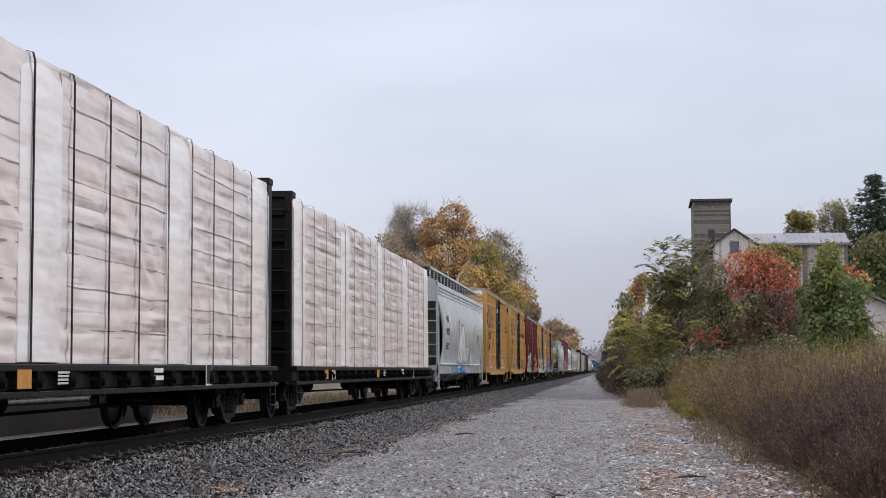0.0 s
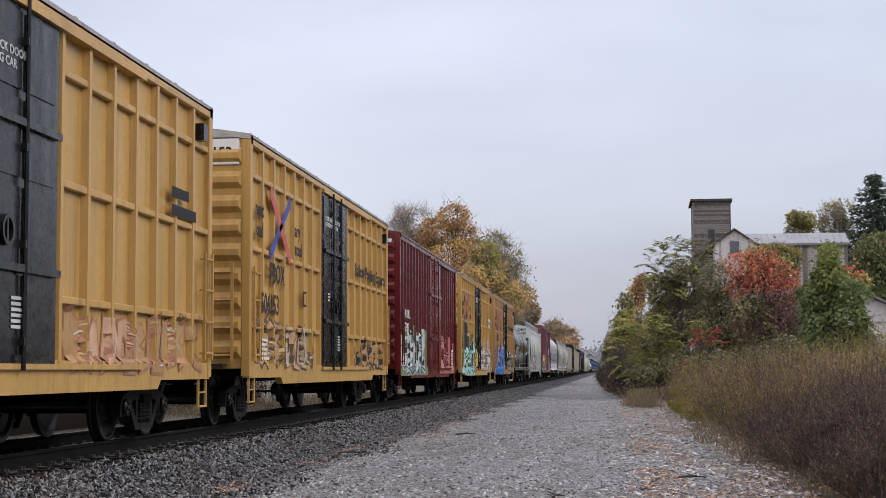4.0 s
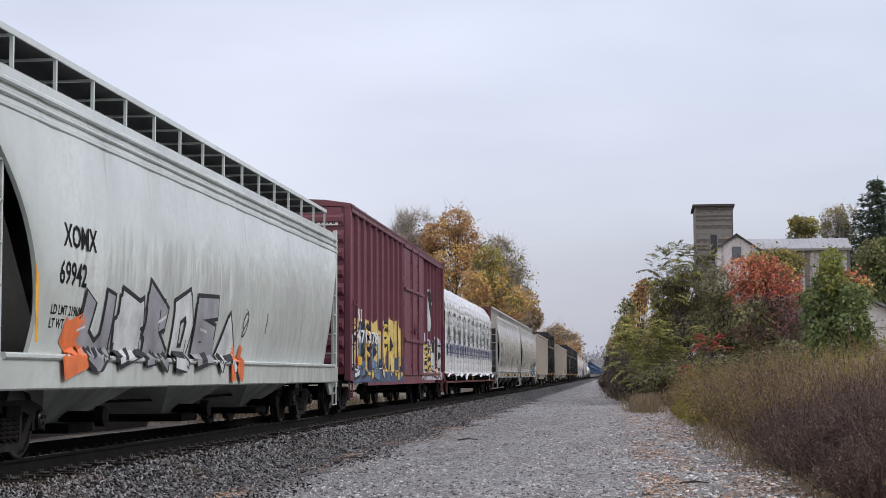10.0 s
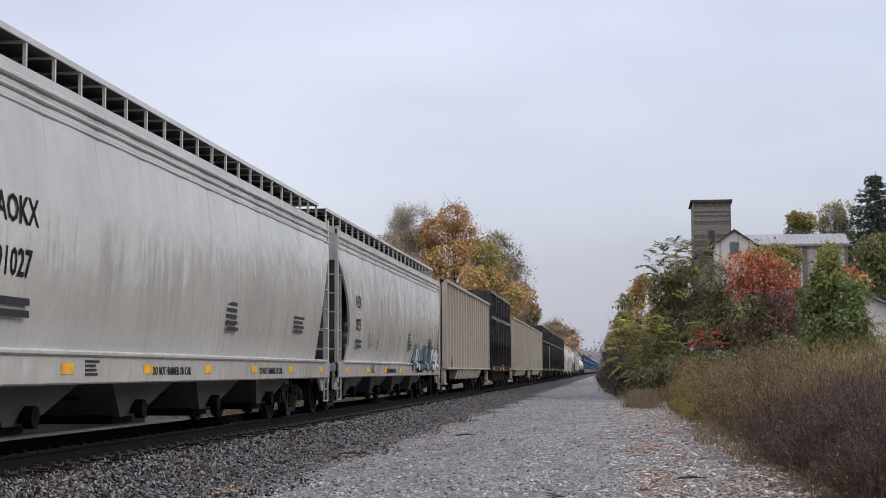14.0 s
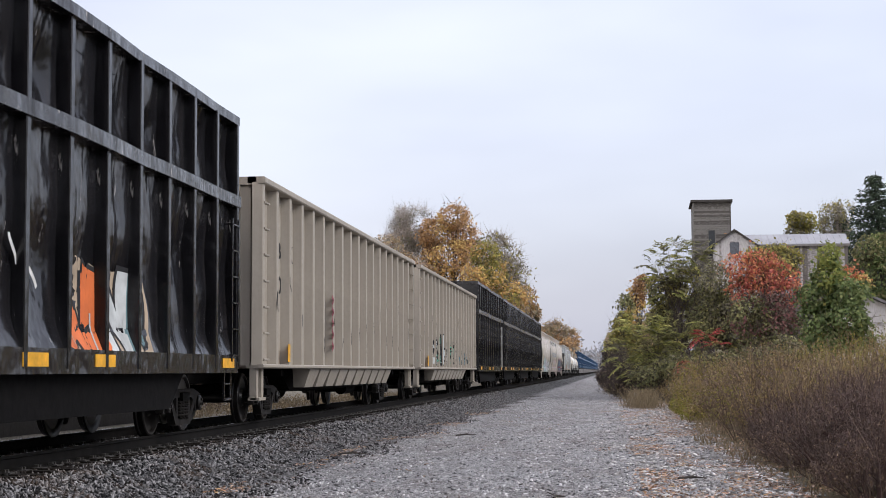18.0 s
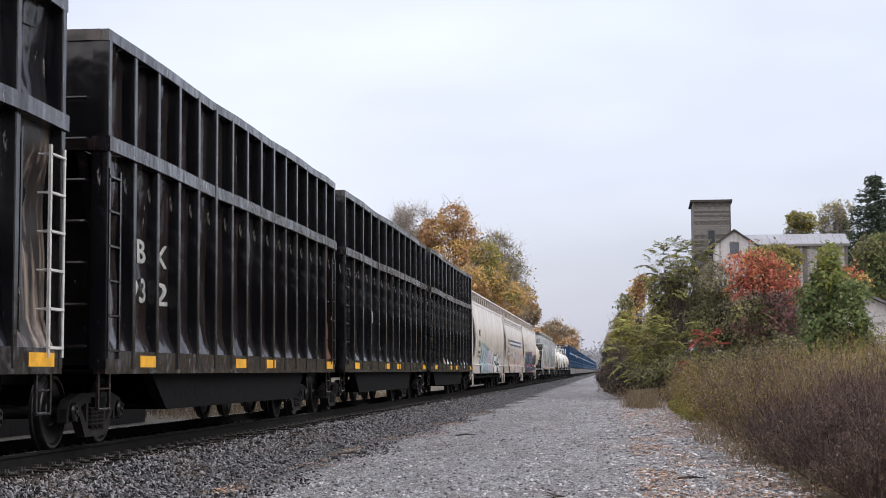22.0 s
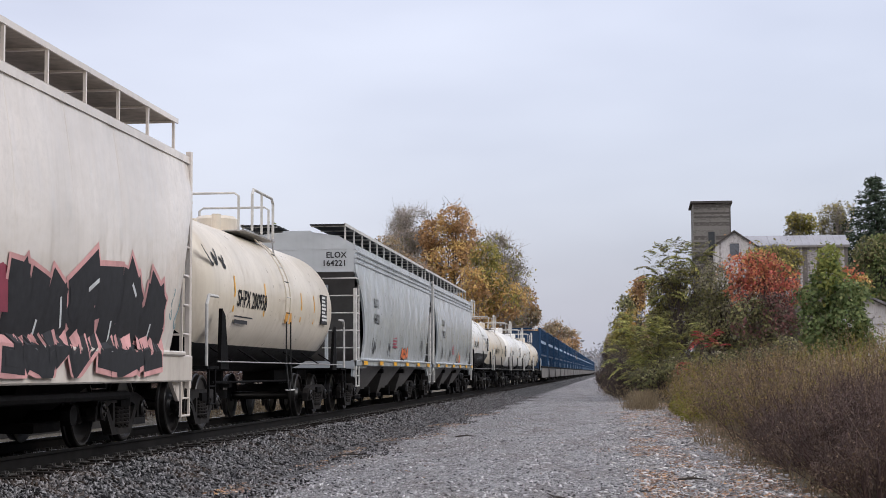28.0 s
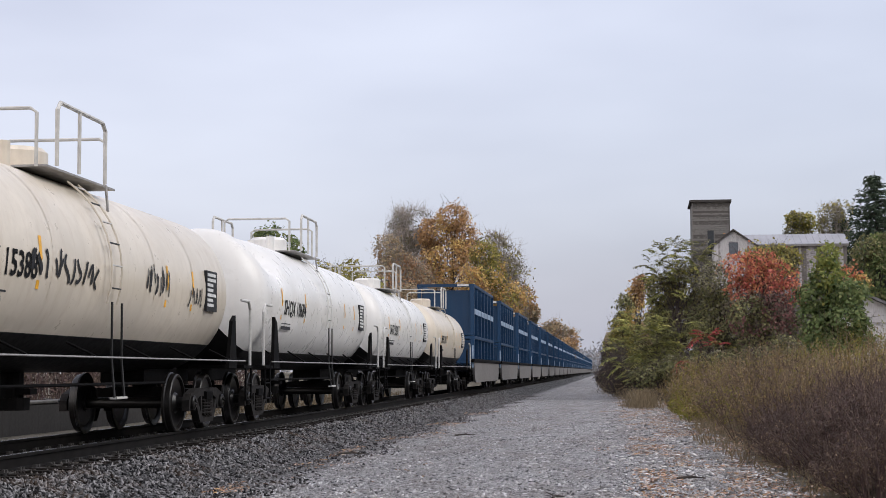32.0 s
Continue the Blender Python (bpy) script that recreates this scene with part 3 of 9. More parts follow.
TEAL_DARK = plain("washed_teal_spray", (0.12, 0.20, 0.22), 0.65, 0, 0.4, 2)
ORANGE_SPRAY = plain("orange_spray", (0.65, 0.16, 0.05), 0.6, 0, 0.25, 2)
GREEN_SPRAY = plain("moss_green_spray", (0.13, 0.17, 0.07), 0.65, 0, 0.35, 3)
TAN_SPRAY = plain("tan_spray", (0.42, 0.33, 0.24), 0.65, 0, 0.3, 2)
RED_SPRAY = plain("dark_red_spray", (0.20, 0.03, 0.05), 0.6, 0, 0.3, 2)
LUMBER = plain("stacked_sawn_lumber", (0.46, 0.32, 0.17), 0.8, 0, 0.25, 5, 0.2)


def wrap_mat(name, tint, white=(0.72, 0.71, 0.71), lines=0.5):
    """Wrinkled lumber wrap, thin enough for the stacks to show as warmer patches; shade in the gaps between layers is
    painted in as dark lines.
    """
    m, n, l, b = node_mat(name, 0.34)
    obj = mapped(n, l, (1, 1, 1))
    c = mix_node(n, l, ramp_node(n, l, noise_node(n, l, mapped(n, l, (1, 1, 1.6)), 0.55, 3), 0.36, 0.62), white, tint)
    c = mix_node(n, l, ramp_node(n, l, noise_node(n, l, mapped(n, l, (1, 0.35, 3.2)), 1.4, 3, 0.5), 0.5, 0.72), c, scaled(tint, 0.92))
    # broken dark dashes: shade between the bundle layers, put into the colour
    gap_shade = ramp_node(n, l, noise_node(n, l, mapped(n, l, (1, 0.5, 13)), 1.0, 1.5, 0.4), 0.66, 0.70)
    c = mix_node(n, l, gap_shade, c, mix_node(n, l, lines, c, (0.15, 0.13, 0.13)))
    l.new(c, b.inputs["Base Color"])
    b.inputs["Coat Weight"].default_value = 0.2
    fold = noise_node(n, l, mapped(n, l, (1.0, 0.5, 3.5)), 1.6, 1.5, 0.4)
    slant = noise_node(n, l, mapped(n, l, (1.0, 2.0, 3.0)), 1.3, 1, 0.4)
    add = n.new("ShaderNodeMath")
    l.new(fold, add.inputs[0])
    l.new(slant, add.inputs[1])
    bump_node(n, l, b, add.outputs[0], 0.36, 0.07)
    return m


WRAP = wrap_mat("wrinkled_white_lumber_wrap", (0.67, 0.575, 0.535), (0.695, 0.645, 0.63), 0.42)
WRAP_FOLD = wrap_mat("smooth_white_wrap_fold", (0.74, 0.66, 0.62), (0.78, 0.77, 0.77), 0.1)
# colour of the strips that stand for shade between bundle layers
CREASE_SHADE = plain("shadowy_wrap_crease", (0.30, 0.25, 0.22), 0.8, 0, 0.5, 1.2)
WRAP_WHITE = wrap_mat("clean_white_lumber_wrap", (0.66, 0.67, 0.69), (0.70, 0.71, 0.73), 0.12)


# ---- the cars; local y runs back from the front coupler, z = 0 on the rail head ----
def underframe(car, y0, y1, inset, z=0.85):
    s = Shape()
    s.bar(-0.3, 0.3, y0, y1, z - 0.12, z + 0.12, 0.02)
    for y in (inset - 0.1, (y0 + y1) / 2 - 2.2, (y0 + y1) / 2 + 2.2, y1 - (inset - y0) - 0.1):
        s.bar(-1.35, 1.35, y, y + 0.2, z, z + 0.12, 0.01)
    part("centre_sill", s, STEEL_DARK, car)
    m = (y0 + y1) / 2
    s = Shape().cyl((0.45, m + 0.4, z - 0.2), (0.45, m + 1.0, z - 0.2), 0.16, 14).cyl((-0.5, m - 1.4, z - 0.22), (-0.5, m - 0.4, z - 0.22), 0.2, 14)
    s.tube([(0.6, inset + 1.4, z - 0.3), (0.6, m, z - 0.34), (0.6, y1 - (inset - y0) - 1.4, z - 0.3)], 0.022, 6)
    part("brake_gear", s, STEEL_DARK, car)


def boxcar(car, L, b0, b1, paint_m, door_m, spec):
    """High-cube boxcar with outside posts, a plug door amidships and ribbed ends."""
    top, bot, x = 4.93, 0.98, 1.50
    part("body", Shape().box(-x, x, b0, b1, bot, top), paint_m, car)
    s = Shape()
    s.prism([(-1.60, top - 0.06), (1.60, top - 0.06), (1.60, top + 0.02), (1.0, top + 0.11), (0, top + 0.16), (-1.0, top + 0.11), (-1.60, top + 0.02)], b0 - 0.03, b1 + 0.03)
    for i in range(12):
        y = b0 + 0.6 + (b1 - b0 - 1.2) * i / 11
        s.prism([(-1.58, top + 0.02), (0, top + 0.15), (1.58, top + 0.02), (1.58, top + 0.05), (0, top + 0.19), (-1.58, top + 0.05)], y, y + 0.08)
    part("roof", s, spec.get("roof", paint_m), car)
    mid, dw = (b0 + b1) / 2 + spec.get("shift", 0), spec.get("door", 3.2)
    d0, d1 = mid - dw / 2, mid + dw / 2
    part("side_sill", Shape().prism([(b0 + 0.02, 0.82), (b0 + 2.6, 0.82), (b0 + 2.75, 0.70), (b1 - 2.75, 0.70), (b1 - 2.6, 0.82), (b1 - 0.02, 0.82), (b1 - 0.02, 1.06), (b0 + 0.02, 1.06)], 1.46, 1.58, "x"), paint_m, car)
    part("side_sill", Shape().box(-1.58, -1.46, b0 + 0.02, b1 - 0.02, 0.75, 1.06), paint_m, car)
    part("top_chord", Shape().bar(1.5, 1.6, b0, b1, top - 0.16, top - 0.02), paint_m, car)
    for a, b in ((b0, d0), (d1, b1)):
        k = max(2, round((b - a) / spec.get("pitch", 0.95)))
        pm = Shape().prism([(x - 0.01, -0.07), (x + 0.09, -0.045), (x + 0.09, 0.045), (x - 0.01, 0.07)], 1.04, top - 0.12, "z").mesh("post", paint_m, 20)
        for i in range(k + 1):
            p = part("post", None, None, car, data=pm)
            p.location = (0, a + 0.1 + (b - a - 0.2) * i / k, 0)
        if spec.get("belts", True):
            for z in (1.73, 3.03, 4.28):
                part("belt_rail", Shape().bar(x - 0.01, x + 0.075, a + 0.05, b - 0.05, z - 0.045, z + 0.045), paint_m, car)
    posts = []
    for a, b in ((b0, d0), (d1, b1)):
        k = max(2, round((b - a) / spec.get("pitch", 0.95)))
        posts += [a + 0.1 + (b - a - 0.2) * i / k for i in range(k + 1)]
    def surf(y, z):
        if z < 1.06:
            return 1.582
        if d0 + 0.06 < y < d1 - 0.06:
            return x + 0.107
        d = min(abs(y - p) for p in posts)
        v = x + 0.092 * min(1.0, max(0.0, (0.075 - d) / 0.03))
        if spec.get("belts", True) and abs(z - 1.73) < 0.055:
            v = max(v, x + 0.077)
        return v
    SIDE_OF[car] = surf
    # plug door in panels, with its rods, rollers and track
    door = part("door", Shape().box(x + 0.02, x + 0.09, d0 + 0.06, d1 - 0.06, 1.02, top - 0.2), door_m, car, spec.get("door_label", "black steel plug door"))
    h, w = (top - 1.3) / 4, (dw - 0.24) / 3
    for i in range(4):
        for j in range(3):
            z0, y0 = 1.06 + i * h, d0 + 0.1 + j * w
            part("door_panel", Shape().prism([(y0 + 0.05, z0 + 0.05), (y0 + w - 0.05, z0 + 0.05), (y0 + w - 0.05, z0 + h - 0.05), (y0 + 0.05, z0 + h - 0.05)], x + 0.085, x + 0.105, "x"), door_m, door)
    s = Shape()
    for y in (d0 + 0.1 + w, d0 + 0.1 + 2 * w):
        s.cyl((x + 0.15, y, 0.95), (x + 0.15, y, top - 0.15), 0.025, 8)
        for z in (1.2, 2.2, 3.2, 4.3):
            s.box(x + 0.08, x + 0.17, y - 0.05, y + 0.05, z, z + 0.08)
    s.box(x + 0.1, x + 0.16, d0 + 0.1, d1 - 0.1, 3.45, 3.53).box(x + 0.1, x + 0.16, d0 + 0.1, d1 - 0.1, 1.95, 2.03)
    part("lock_rod", s, door_m, door)
    part("door_handle", Shape().turned([(x + 0.1, 0.16), (x + 0.16, 0.16), (x + 0.16, 0.12), (x + 0.1, 0.12)], (0, mid, 2.35), 16).box(x + 0.1, x + 0.15, mid - 0.02, mid + 0.02, 2.2, 2.5), door_m, door)
    t1 = d1 + dw if spec.get("track_back", True) else d0 - dw
    part("door_track", Shape().box(x, x + 0.14, min(d0, t1) + 0.05, max(d1, t1) - 0.1, top - 0.22, top - 0.14), paint_m, car)
    part("door_track", Shape().box(x, x + 0.13, min(d0, t1), max(d1, t1) - 0.1, 0.96, 1.02), paint_m, car)
    for y in (b0, b1):
        k = -1 if y == b0 else 1
        for i in range(9):
            z = 1.15 + 0.41 * i
            s = Shape()
            s.add([(-1.45, y, z), (1.45, y, z), (1.4, y + 0.07 * k, z + 0.1), (-1.4, y + 0.07 * k, z + 0.1), (1.4, y + 0.07 * k, z + 0.2), (-1.4, y + 0.07 * k, z + 0.2), (-1.45, y, z + 0.3), (1.45, y, z + 0.3)],
                  [(0, 1, 2, 3), (3, 2, 4, 5), (5, 4, 7, 6), (0, 3, 5, 6), (1, 7, 4, 2)])
            part("end_rib", s, paint_m, car)
    part("corner_post", Shape().post(x - 0.06, x + 0.1, b0 - 0.02, b0 + 0.16, 0.85, top), paint_m, car)
    part("corner_post", Shape().post(x - 0.06, x + 0.1, b1 - 0.16, b1 + 0.02, 0.85, top), paint_m, car)
    if spec.get("white_end", True):
        part("end_board", Shape().box(-1.4, 1.4, b0 - 0.03, b0 - 0.005, top - 0.5, top - 0.04), spec.get("board", TANK_WHITE), car, "pale number board")
    ladder(car, x + 0.06, b0 + 0.12, b0 + 0.55, 1.2, 2.6, paint_m, 4)
    ladder(car, x + 0.06, b1 - 0.55, b1 - 0.12, 1.2, 2.6, paint_m, 4)
    end_ladder(car, b0, 0.85, 1.3, 1.2, 2.6, paint_m, 4)
    sill_step(car, 1.56, b0 + 0.1, 0.82, paint_m)
    sill_step(car, 1.56, b1 - 0.55, 0.82, paint_m)
    part("crossover_platform", Shape().box(-1.2, 1.2, b0 - 0.3, b0, 1.02, 1.06), GRATE, car)
    underframe(car, b0, b1, 2.6)
    running_gear(car, L, 2.9)
    part("door_stop", Shape().box(x + 0.02, x + 0.16, b1 - 0.75, b1 - 0.5, 4.35, 4.6), door_m, car)


def hopper_side(z0, ze, bulge=0.1, x0=1.48):
    return lambda z: x0 + bulge * math.sin(math.pi * min(1, max(0, (z - z0) / (ze - z0))) ** 0.85)


def covered_hopper(car, L, b0, b1, m, spec):
    """Covered hopper with bowed sides, cut-away ends, roof walkways and outlet bays."""
    sill0, sill1, eave, bays = spec.get("sill0", 0.80), spec.get("sill1", 1.14), spec.get("eave", 4.05), spec.get("bays", 3)
    face = hopper_side(sill1, eave, spec.get("bulge", 0.15))
    zs = [sill1 - 0.02 + (eave - sill1 + 0.02) * i / 18 for i in range(19)]
    cut = spec.get("cut", 1.4)
    def edge(z):
        t = (z - sill1) / (eave - sill1)
        if t > 0.78:
            return 0.06
        u = max(0.0, t / 0.78)
        return 0.06 + cut * (1 - u ** 2.1) ** 0.9 * (1 if u > 0.2 else 0.93 + 0.35 * u)
    panels = max(7, round((b1 - b0) / 1.75))
    steps = [0, 0.004] + [i / (panels * 5) for i in range(1, panels * 5)] + [0.996, 1]
    SIDE_OF[car] = lambda y, z: max(face(z) + 0.012, 1.602 if z < sill1 + 0.06 else 0)
    for k in (1, -1):
        rows = [[(k * (face(z) - (0.012 if j in (0, len(steps) - 1) else 0) + 0.011 * abs(math.sin(math.pi * panels * t)) ** 0.7), b0 + edge(z) + (b1 - b0 - 2 * edge(z)) * t, z) for j, t in enumerate(steps)] for z in zs]
        s = Shape().grid(rows)
        s.grid([[(p[0] - 0.05 * k, p[1], p[2]) for p in r] for r in rows])
        for j in (0, len(steps) - 1):
            s.grid([[r[j], (r[j][0] - 0.05 * k, r[j][1], r[j][2])] for r in rows])
        part("side_sheet", s, m, car, smooth=40)
    for i in range(1, panels):
        y = b0 + (b1 - b0) * i / panels
        if 2.0 < y - b0 < b1 - b0 - 2.0:
            part("weld_seam", Shape().grid([[(face(z) + q, y + d, z) for d, q in ((-0.022, -0.002), (0, 0.009), (0.022, -0.002))] for z in zs]), m, car, smooth=60)
    s = Shape().prism([(-1.52, eave - 0.06), (1.52, eave - 0.06), (1.52, eave + 0.04), (1.1, eave + 0.27), (0.5, eave + 0.36), (-0.5, eave + 0.36), (-1.1, eave + 0.27), (-1.52, eave + 0.04)], b0 + 0.02, b1 - 0.02)
    part("roof", s, m, car)
    if spec.get("fascia", True):
        for i in range(3):
            part("fascia_rib", Shape().bar(face(eave) - 0.01, 1.56, b0 + 0.04, b1 - 0.04, eave - 0.40 + 0.13 * i, eave - 0.33 + 0.13 * i, 0.02), spec.get("fascia_mat", m), car)
    for i in range(max(6, int((b1 - b0) / 1.6))):
        y = b0 + 1 + i * (b1 - b0 - 2.2) / (max(6, int((b1 - b0) / 1.6)) - 1)
        part("roof_hatch", Shape().bar(-0.36, 0.36, y - 0.6, y + 0.5, eave + 0.35, eave + 0.44, 0.03), m, car)
    # roof walkways on brackets
    wz = eave + spec.get("walk", 0.58)
    for k in (1, -1):
        xa, xb = (0.42, 1.28) if k > 0 else (-1.28, -0.42)
        part("walkway", Shape().box(xa, xb, b0 - 0.1, b1 + 0.1, wz - 0.03, wz), spec.get("grate", GRATE), car, "dark steel roof walkway")
        nn = int((b1 - b0) / spec.get("bracket", 1.25))
        bk = Shape().box(k * 1.26 - 0.02, k * 1.26 + 0.02, -0.02, 0.02, eave + 0.1, wz + 0.03).box(xa, xb, -0.02, 0.02, wz - 0.06, wz - 0.03).mesh("walkway_bracket", spec.get("trim", m))
        for i in range(nn + 1):
            part("walkway_bracket", None, None, car, data=bk).location = (0, b0 + 0.05 + (b1 - b0 - 0.1) * i / nn, 0)
        part("walkway_edge", Shape().box(k * 1.28 - 0.012, k * 1.28 + 0.012, b0 - 0.1, b1 + 0.1, wz - 0.05, wz + 0.02), spec.get("trim", m), car)
    for y, k in ((b0, 1), (b1, -1)):
        part("end_sheet", Shape().prism([(-1.48, eave * 0.78 + sill1 * 0.22), (1.48, eave * 0.78 + sill1 * 0.22), (1.50, eave), (1.05, eave + 0.27), (-1.05, eave + 0.27), (-1.50, eave)], min(y + 0.03 * k, y + 0.09 * k), max(y + 0.03 * k, y + 0.09 * k)), m, car)
        zt = eave * 0.78 + sill1 * 0.22
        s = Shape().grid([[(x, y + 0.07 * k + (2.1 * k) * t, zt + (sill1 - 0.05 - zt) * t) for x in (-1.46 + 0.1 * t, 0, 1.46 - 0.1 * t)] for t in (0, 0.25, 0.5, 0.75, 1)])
        # its dark tone stands for dirt and the shade inside the cut-away end
        part("slope_sheet", s, BAY_DUSTY_SHADED, car, "grimy slope sheet, darkened for shade")
        s = Shape()
        s.post(-0.06, 0.06, min(y + 0.05 * k, y + 0.17 * k), max(y + 0.05 * k, y + 0.17 * k), sill1, zt)
        for x in (-0.75, 0.75):
            s.post(x - 0.04, x + 0.04, min(y + 0.3 * k, y + 0.4 * k), max(y + 0.3 * k, y + 0.4 * k), sill1, zt - 0.3)
        part("end_post", s, m, car)
        part("end_platform", Shape().bar(-1.5, 1.5, min(y, y + 1.9 * k), max(y, y + 1.9 * k), sill1 - 0.2, sill1 - 0.02, 0.03), m, car)
        # corner ladder with a full-height stile
        c = Shape()
        ya, yb = (y + 0.02, y + 0.1) if k > 0 else (y - 0.1, y - 0.02)
        c.post(1.46, 1.55, ya, yb, sill0 - 0.1, eave + (0.12 if spec.get("tall_post", True) else -1.0))
        lad = part("corner_post", c, spec.get("trim", m), car)
        part("ladder_stile", Shape().box(1.50, 1.54, y + 0.48 * k - 0.02, y + 0.48 * k + 0.02, sill1, sill1 + 2.0), spec.get("trim", m), lad)
        for i in range(5):
            z = sill1 + 0.3 + i * 0.42
            part("ladder_rung", Shape().tube([(1.54, y + 0.48 * k, z), (1.52, y + 0.05 * k, z), (0.7, y + 0.05 * k, z)], 0.014, 5), spec.get("trim", m), lad)
        sill_step(car, 1.54, min(y + 0.06 * k, y + 0.5 * k), sill0, spec.get("trim", m), 0.42, 0.5)
        s = Shape().prism([(y + 0.05 * k, sill1), (y + 0.05 * k, sill0 - 0.25), (y + 0.35 * k, sill0 - 0.28), (y + 0.75 * k, sill0 + 0.02), (y + 0.75 * k, sill1)], 1.40, 1.45, "x")
        part("jacking_pad", s, m, car)
    for k in (1, -1):
        x0, x1 = (1.44, 1.56) if k > 0 else (-1.56, -1.44)
        s = Shape().bar(x0, x1, b0 + 0.02, b1 - 0.02, sill0, sill1, 0.02)
        s.bar(min(x0, x1) if k < 0 else 1.44, 1.60 if k > 0 else -1.44, b0 + 0.5, b1 - 0.5, sill1 - 0.02, sill1 + 0.05, 0.02)
        part("side_sill", s, m, car)
    span = (b1 - b0 - 4.4) / bays
    for i in range(bays):
        c = b0 + 2.2 + span * (i + 0.5)
        s = Shape()
        lo, zt, bo = 0.34, sill1 - 0.05, spec.get("bay_out", 0.55)
        s.add([(-1.36, c - span / 2, zt), (1.36, c - span / 2, zt), (1.36, c + span / 2, zt), (-1.36, c + span / 2, zt), (-bo, c - 0.4, lo), (bo, c - 0.4, lo), (bo, c + 0.4, lo), (-bo, c + 0.4, lo)],
              [(0, 1, 5, 4), (1, 2, 6, 5), (2, 3, 7, 6), (3, 0, 4, 7), (4, 5, 6, 7)])
        b = part("outlet_bay", s, spec.get("bay_mat", m), car)
        g = Shape().bar(-0.9, 0.9, c - 0.45, c + 0.45, lo - 0.1, lo + 0.02, 0.02).cyl((0.62, c, lo + 0.1), (1.15, c, lo + 0.1), 0.07, 10).cyl((1.1, c, lo + 0.1), (1.22, c, lo + 0.1), 0.13, 14)
        part("outlet_gate", g, STEEL_DARK, b)
    underframe(car, b0, b1, 2.0, 0.92)
    running_gear(car, L, 2.3)
    return face


PLATFORM = plain("galvanised_walk_steel", (0.30, 0.29, 0.28), 0.55, 0.2, 0.3, 8)


def tank_car(car, L, b0, b1, r, zc, upper, lower, spec):
    """Tank car: shell with dished heads, dome, platform with rails, ladders and sill."""
    ys = []
    hd = 0.62
    for i in range(9):
        a = math.pi / 2 * i / 8
        ys.append((b0 + 0.45 + hd * (1 - math.sin(a)), r * math.cos(a) if i < 8 else 0.02))
    ys = ys[::-1]
    y_a, y_b = b0 + 0.45 + hd, b1 - 0.45 - hd
    rings = int((y_b - y_a) / 2.0)
    prof, seams = ys[:-1] + [(y_a, r)], []
    for i in range(1, rings):
        y = y_a + (y_b - y_a) * i / rings
        prof += [(y, r)]
        seams.append(y)
    prof += [(y_b, r)] + [(b1 - (y - b0), q) for y, q in ys[:-1][::-1]]
    dent = spec.get("dent")
    if dent:
        prof = [p for p in prof if p[0] < y_a] + [(y_a + (y_b - y_a) * i / 60, r) for i in range(61)] + [p for p in prof if p[0] > y_b]
    def radius(y, q, a):
        """The shell's radius there; one car has a buckled shoulder."""
        if not dent:
            return q
        u, v = (y - dent[0]) / 0.75, (a - dent[1]) / 0.33
        return q - dent[2] * math.exp(-u * u - v * v) + 0.07 * math.exp(-(u - 1.2 * v) ** 2 * 3 - 0.3 * v * v - 0.3 * u * u)
    band = spec.get("band", 2.25)   # angle from the top at which the dark belly starts
    def shell(a0, a1, k):
        s = Shape()
        rows = []
        for i in range(k + 1):
            a = a0 + (a1 - a0) * i / k
            rows.append([(radius(y, q, a) * math.sin(a), y, zc + radius(y, q, a) * math.cos(a)) for y, q in prof])
        return s.grid(rows)
    part("tank_shell", shell(-band, band, 64 if dent else 40), upper, car, smooth=50)
    part("tank_belly", shell(band, 2 * math.pi - band, 18), lower, car, smooth=50)
    if not dent:
        for y in seams:
            s = Shape().grid([[((r + 0.004) * math.sin(a), y + d, zc + (r + 0.004) * math.cos(a)) for a in [-band + 2 * band * i / 36 for i in range(37)]] for d in (-0.015, 0.015)])
            part("weld_seam", s, upper, car, smooth=50)
    m = (b0 + b1) / 2
    rail = spec.get("rail", RAILING)
    top = zc + r
    s = Shape().turned([(0.0, 0.42), (0.34, 0.42), (0.40, 0.36), (0.40, 0.0)], (0, m, top - 0.08), 20, "z")
    part("dome", s, spec.get("dome", upper), car, smooth=40)
    s = Shape().cyl((0.28, m - 1.1, top - 0.06), (0.28, m - 1.1, top + 0.26), 0.09, 10).cyl((-0.2, m - 0.9, top - 0.05), (-0.2, m - 0.9, top + 0.2), 0.07, 10).cyl((0.1, m + 0.9, top - 0.05), (0.1, m + 0.9, top + 0.16), 0.1, 10)
    part("valves", s, spec.get("dome", upper), car)
    pl, rh = spec.get("plat", 1.15), spec.get("rail_h", 0.72)
    for k in (1, -1):
        part("platform", Shape().box(min(0.4 * k, 0.85 * k), max(0.4 * k, 0.85 * k), m - pl, m + pl + 0.35, top - 0.07, top - 0.045), spec.get("plat_mat", PLATFORM), car)
        part("platform_bracket", Shape().tube([(0.9 * k, m + pl - 0.2, top - 0.06), (0.95 * k, m + pl - 0.25, zc + math.sqrt(r * r - 0.9))], 0.02, 5), spec.get("plat_mat", PLATFORM), car)
        part("railing", Shape().tube([(0.98 * k, m - pl, top - 0.07), (0.98 * k, m - pl, top + rh - 0.1), (0.98 * k, m - pl + 0.1, top + rh), (0.98 * k, m + 0.55, top + rh), (0.98 * k, m + 0.67, top + rh - 0.1), (0.98 * k, m + 0.67, top - 0.07)], 0.026, 7), rail, car)
        part("rail_post", Shape().tube([(0.98 * k, m - 0.35, top - 0.07), (0.98 * k, m - 0.35, top + rh)], 0.026, 6), rail, car)
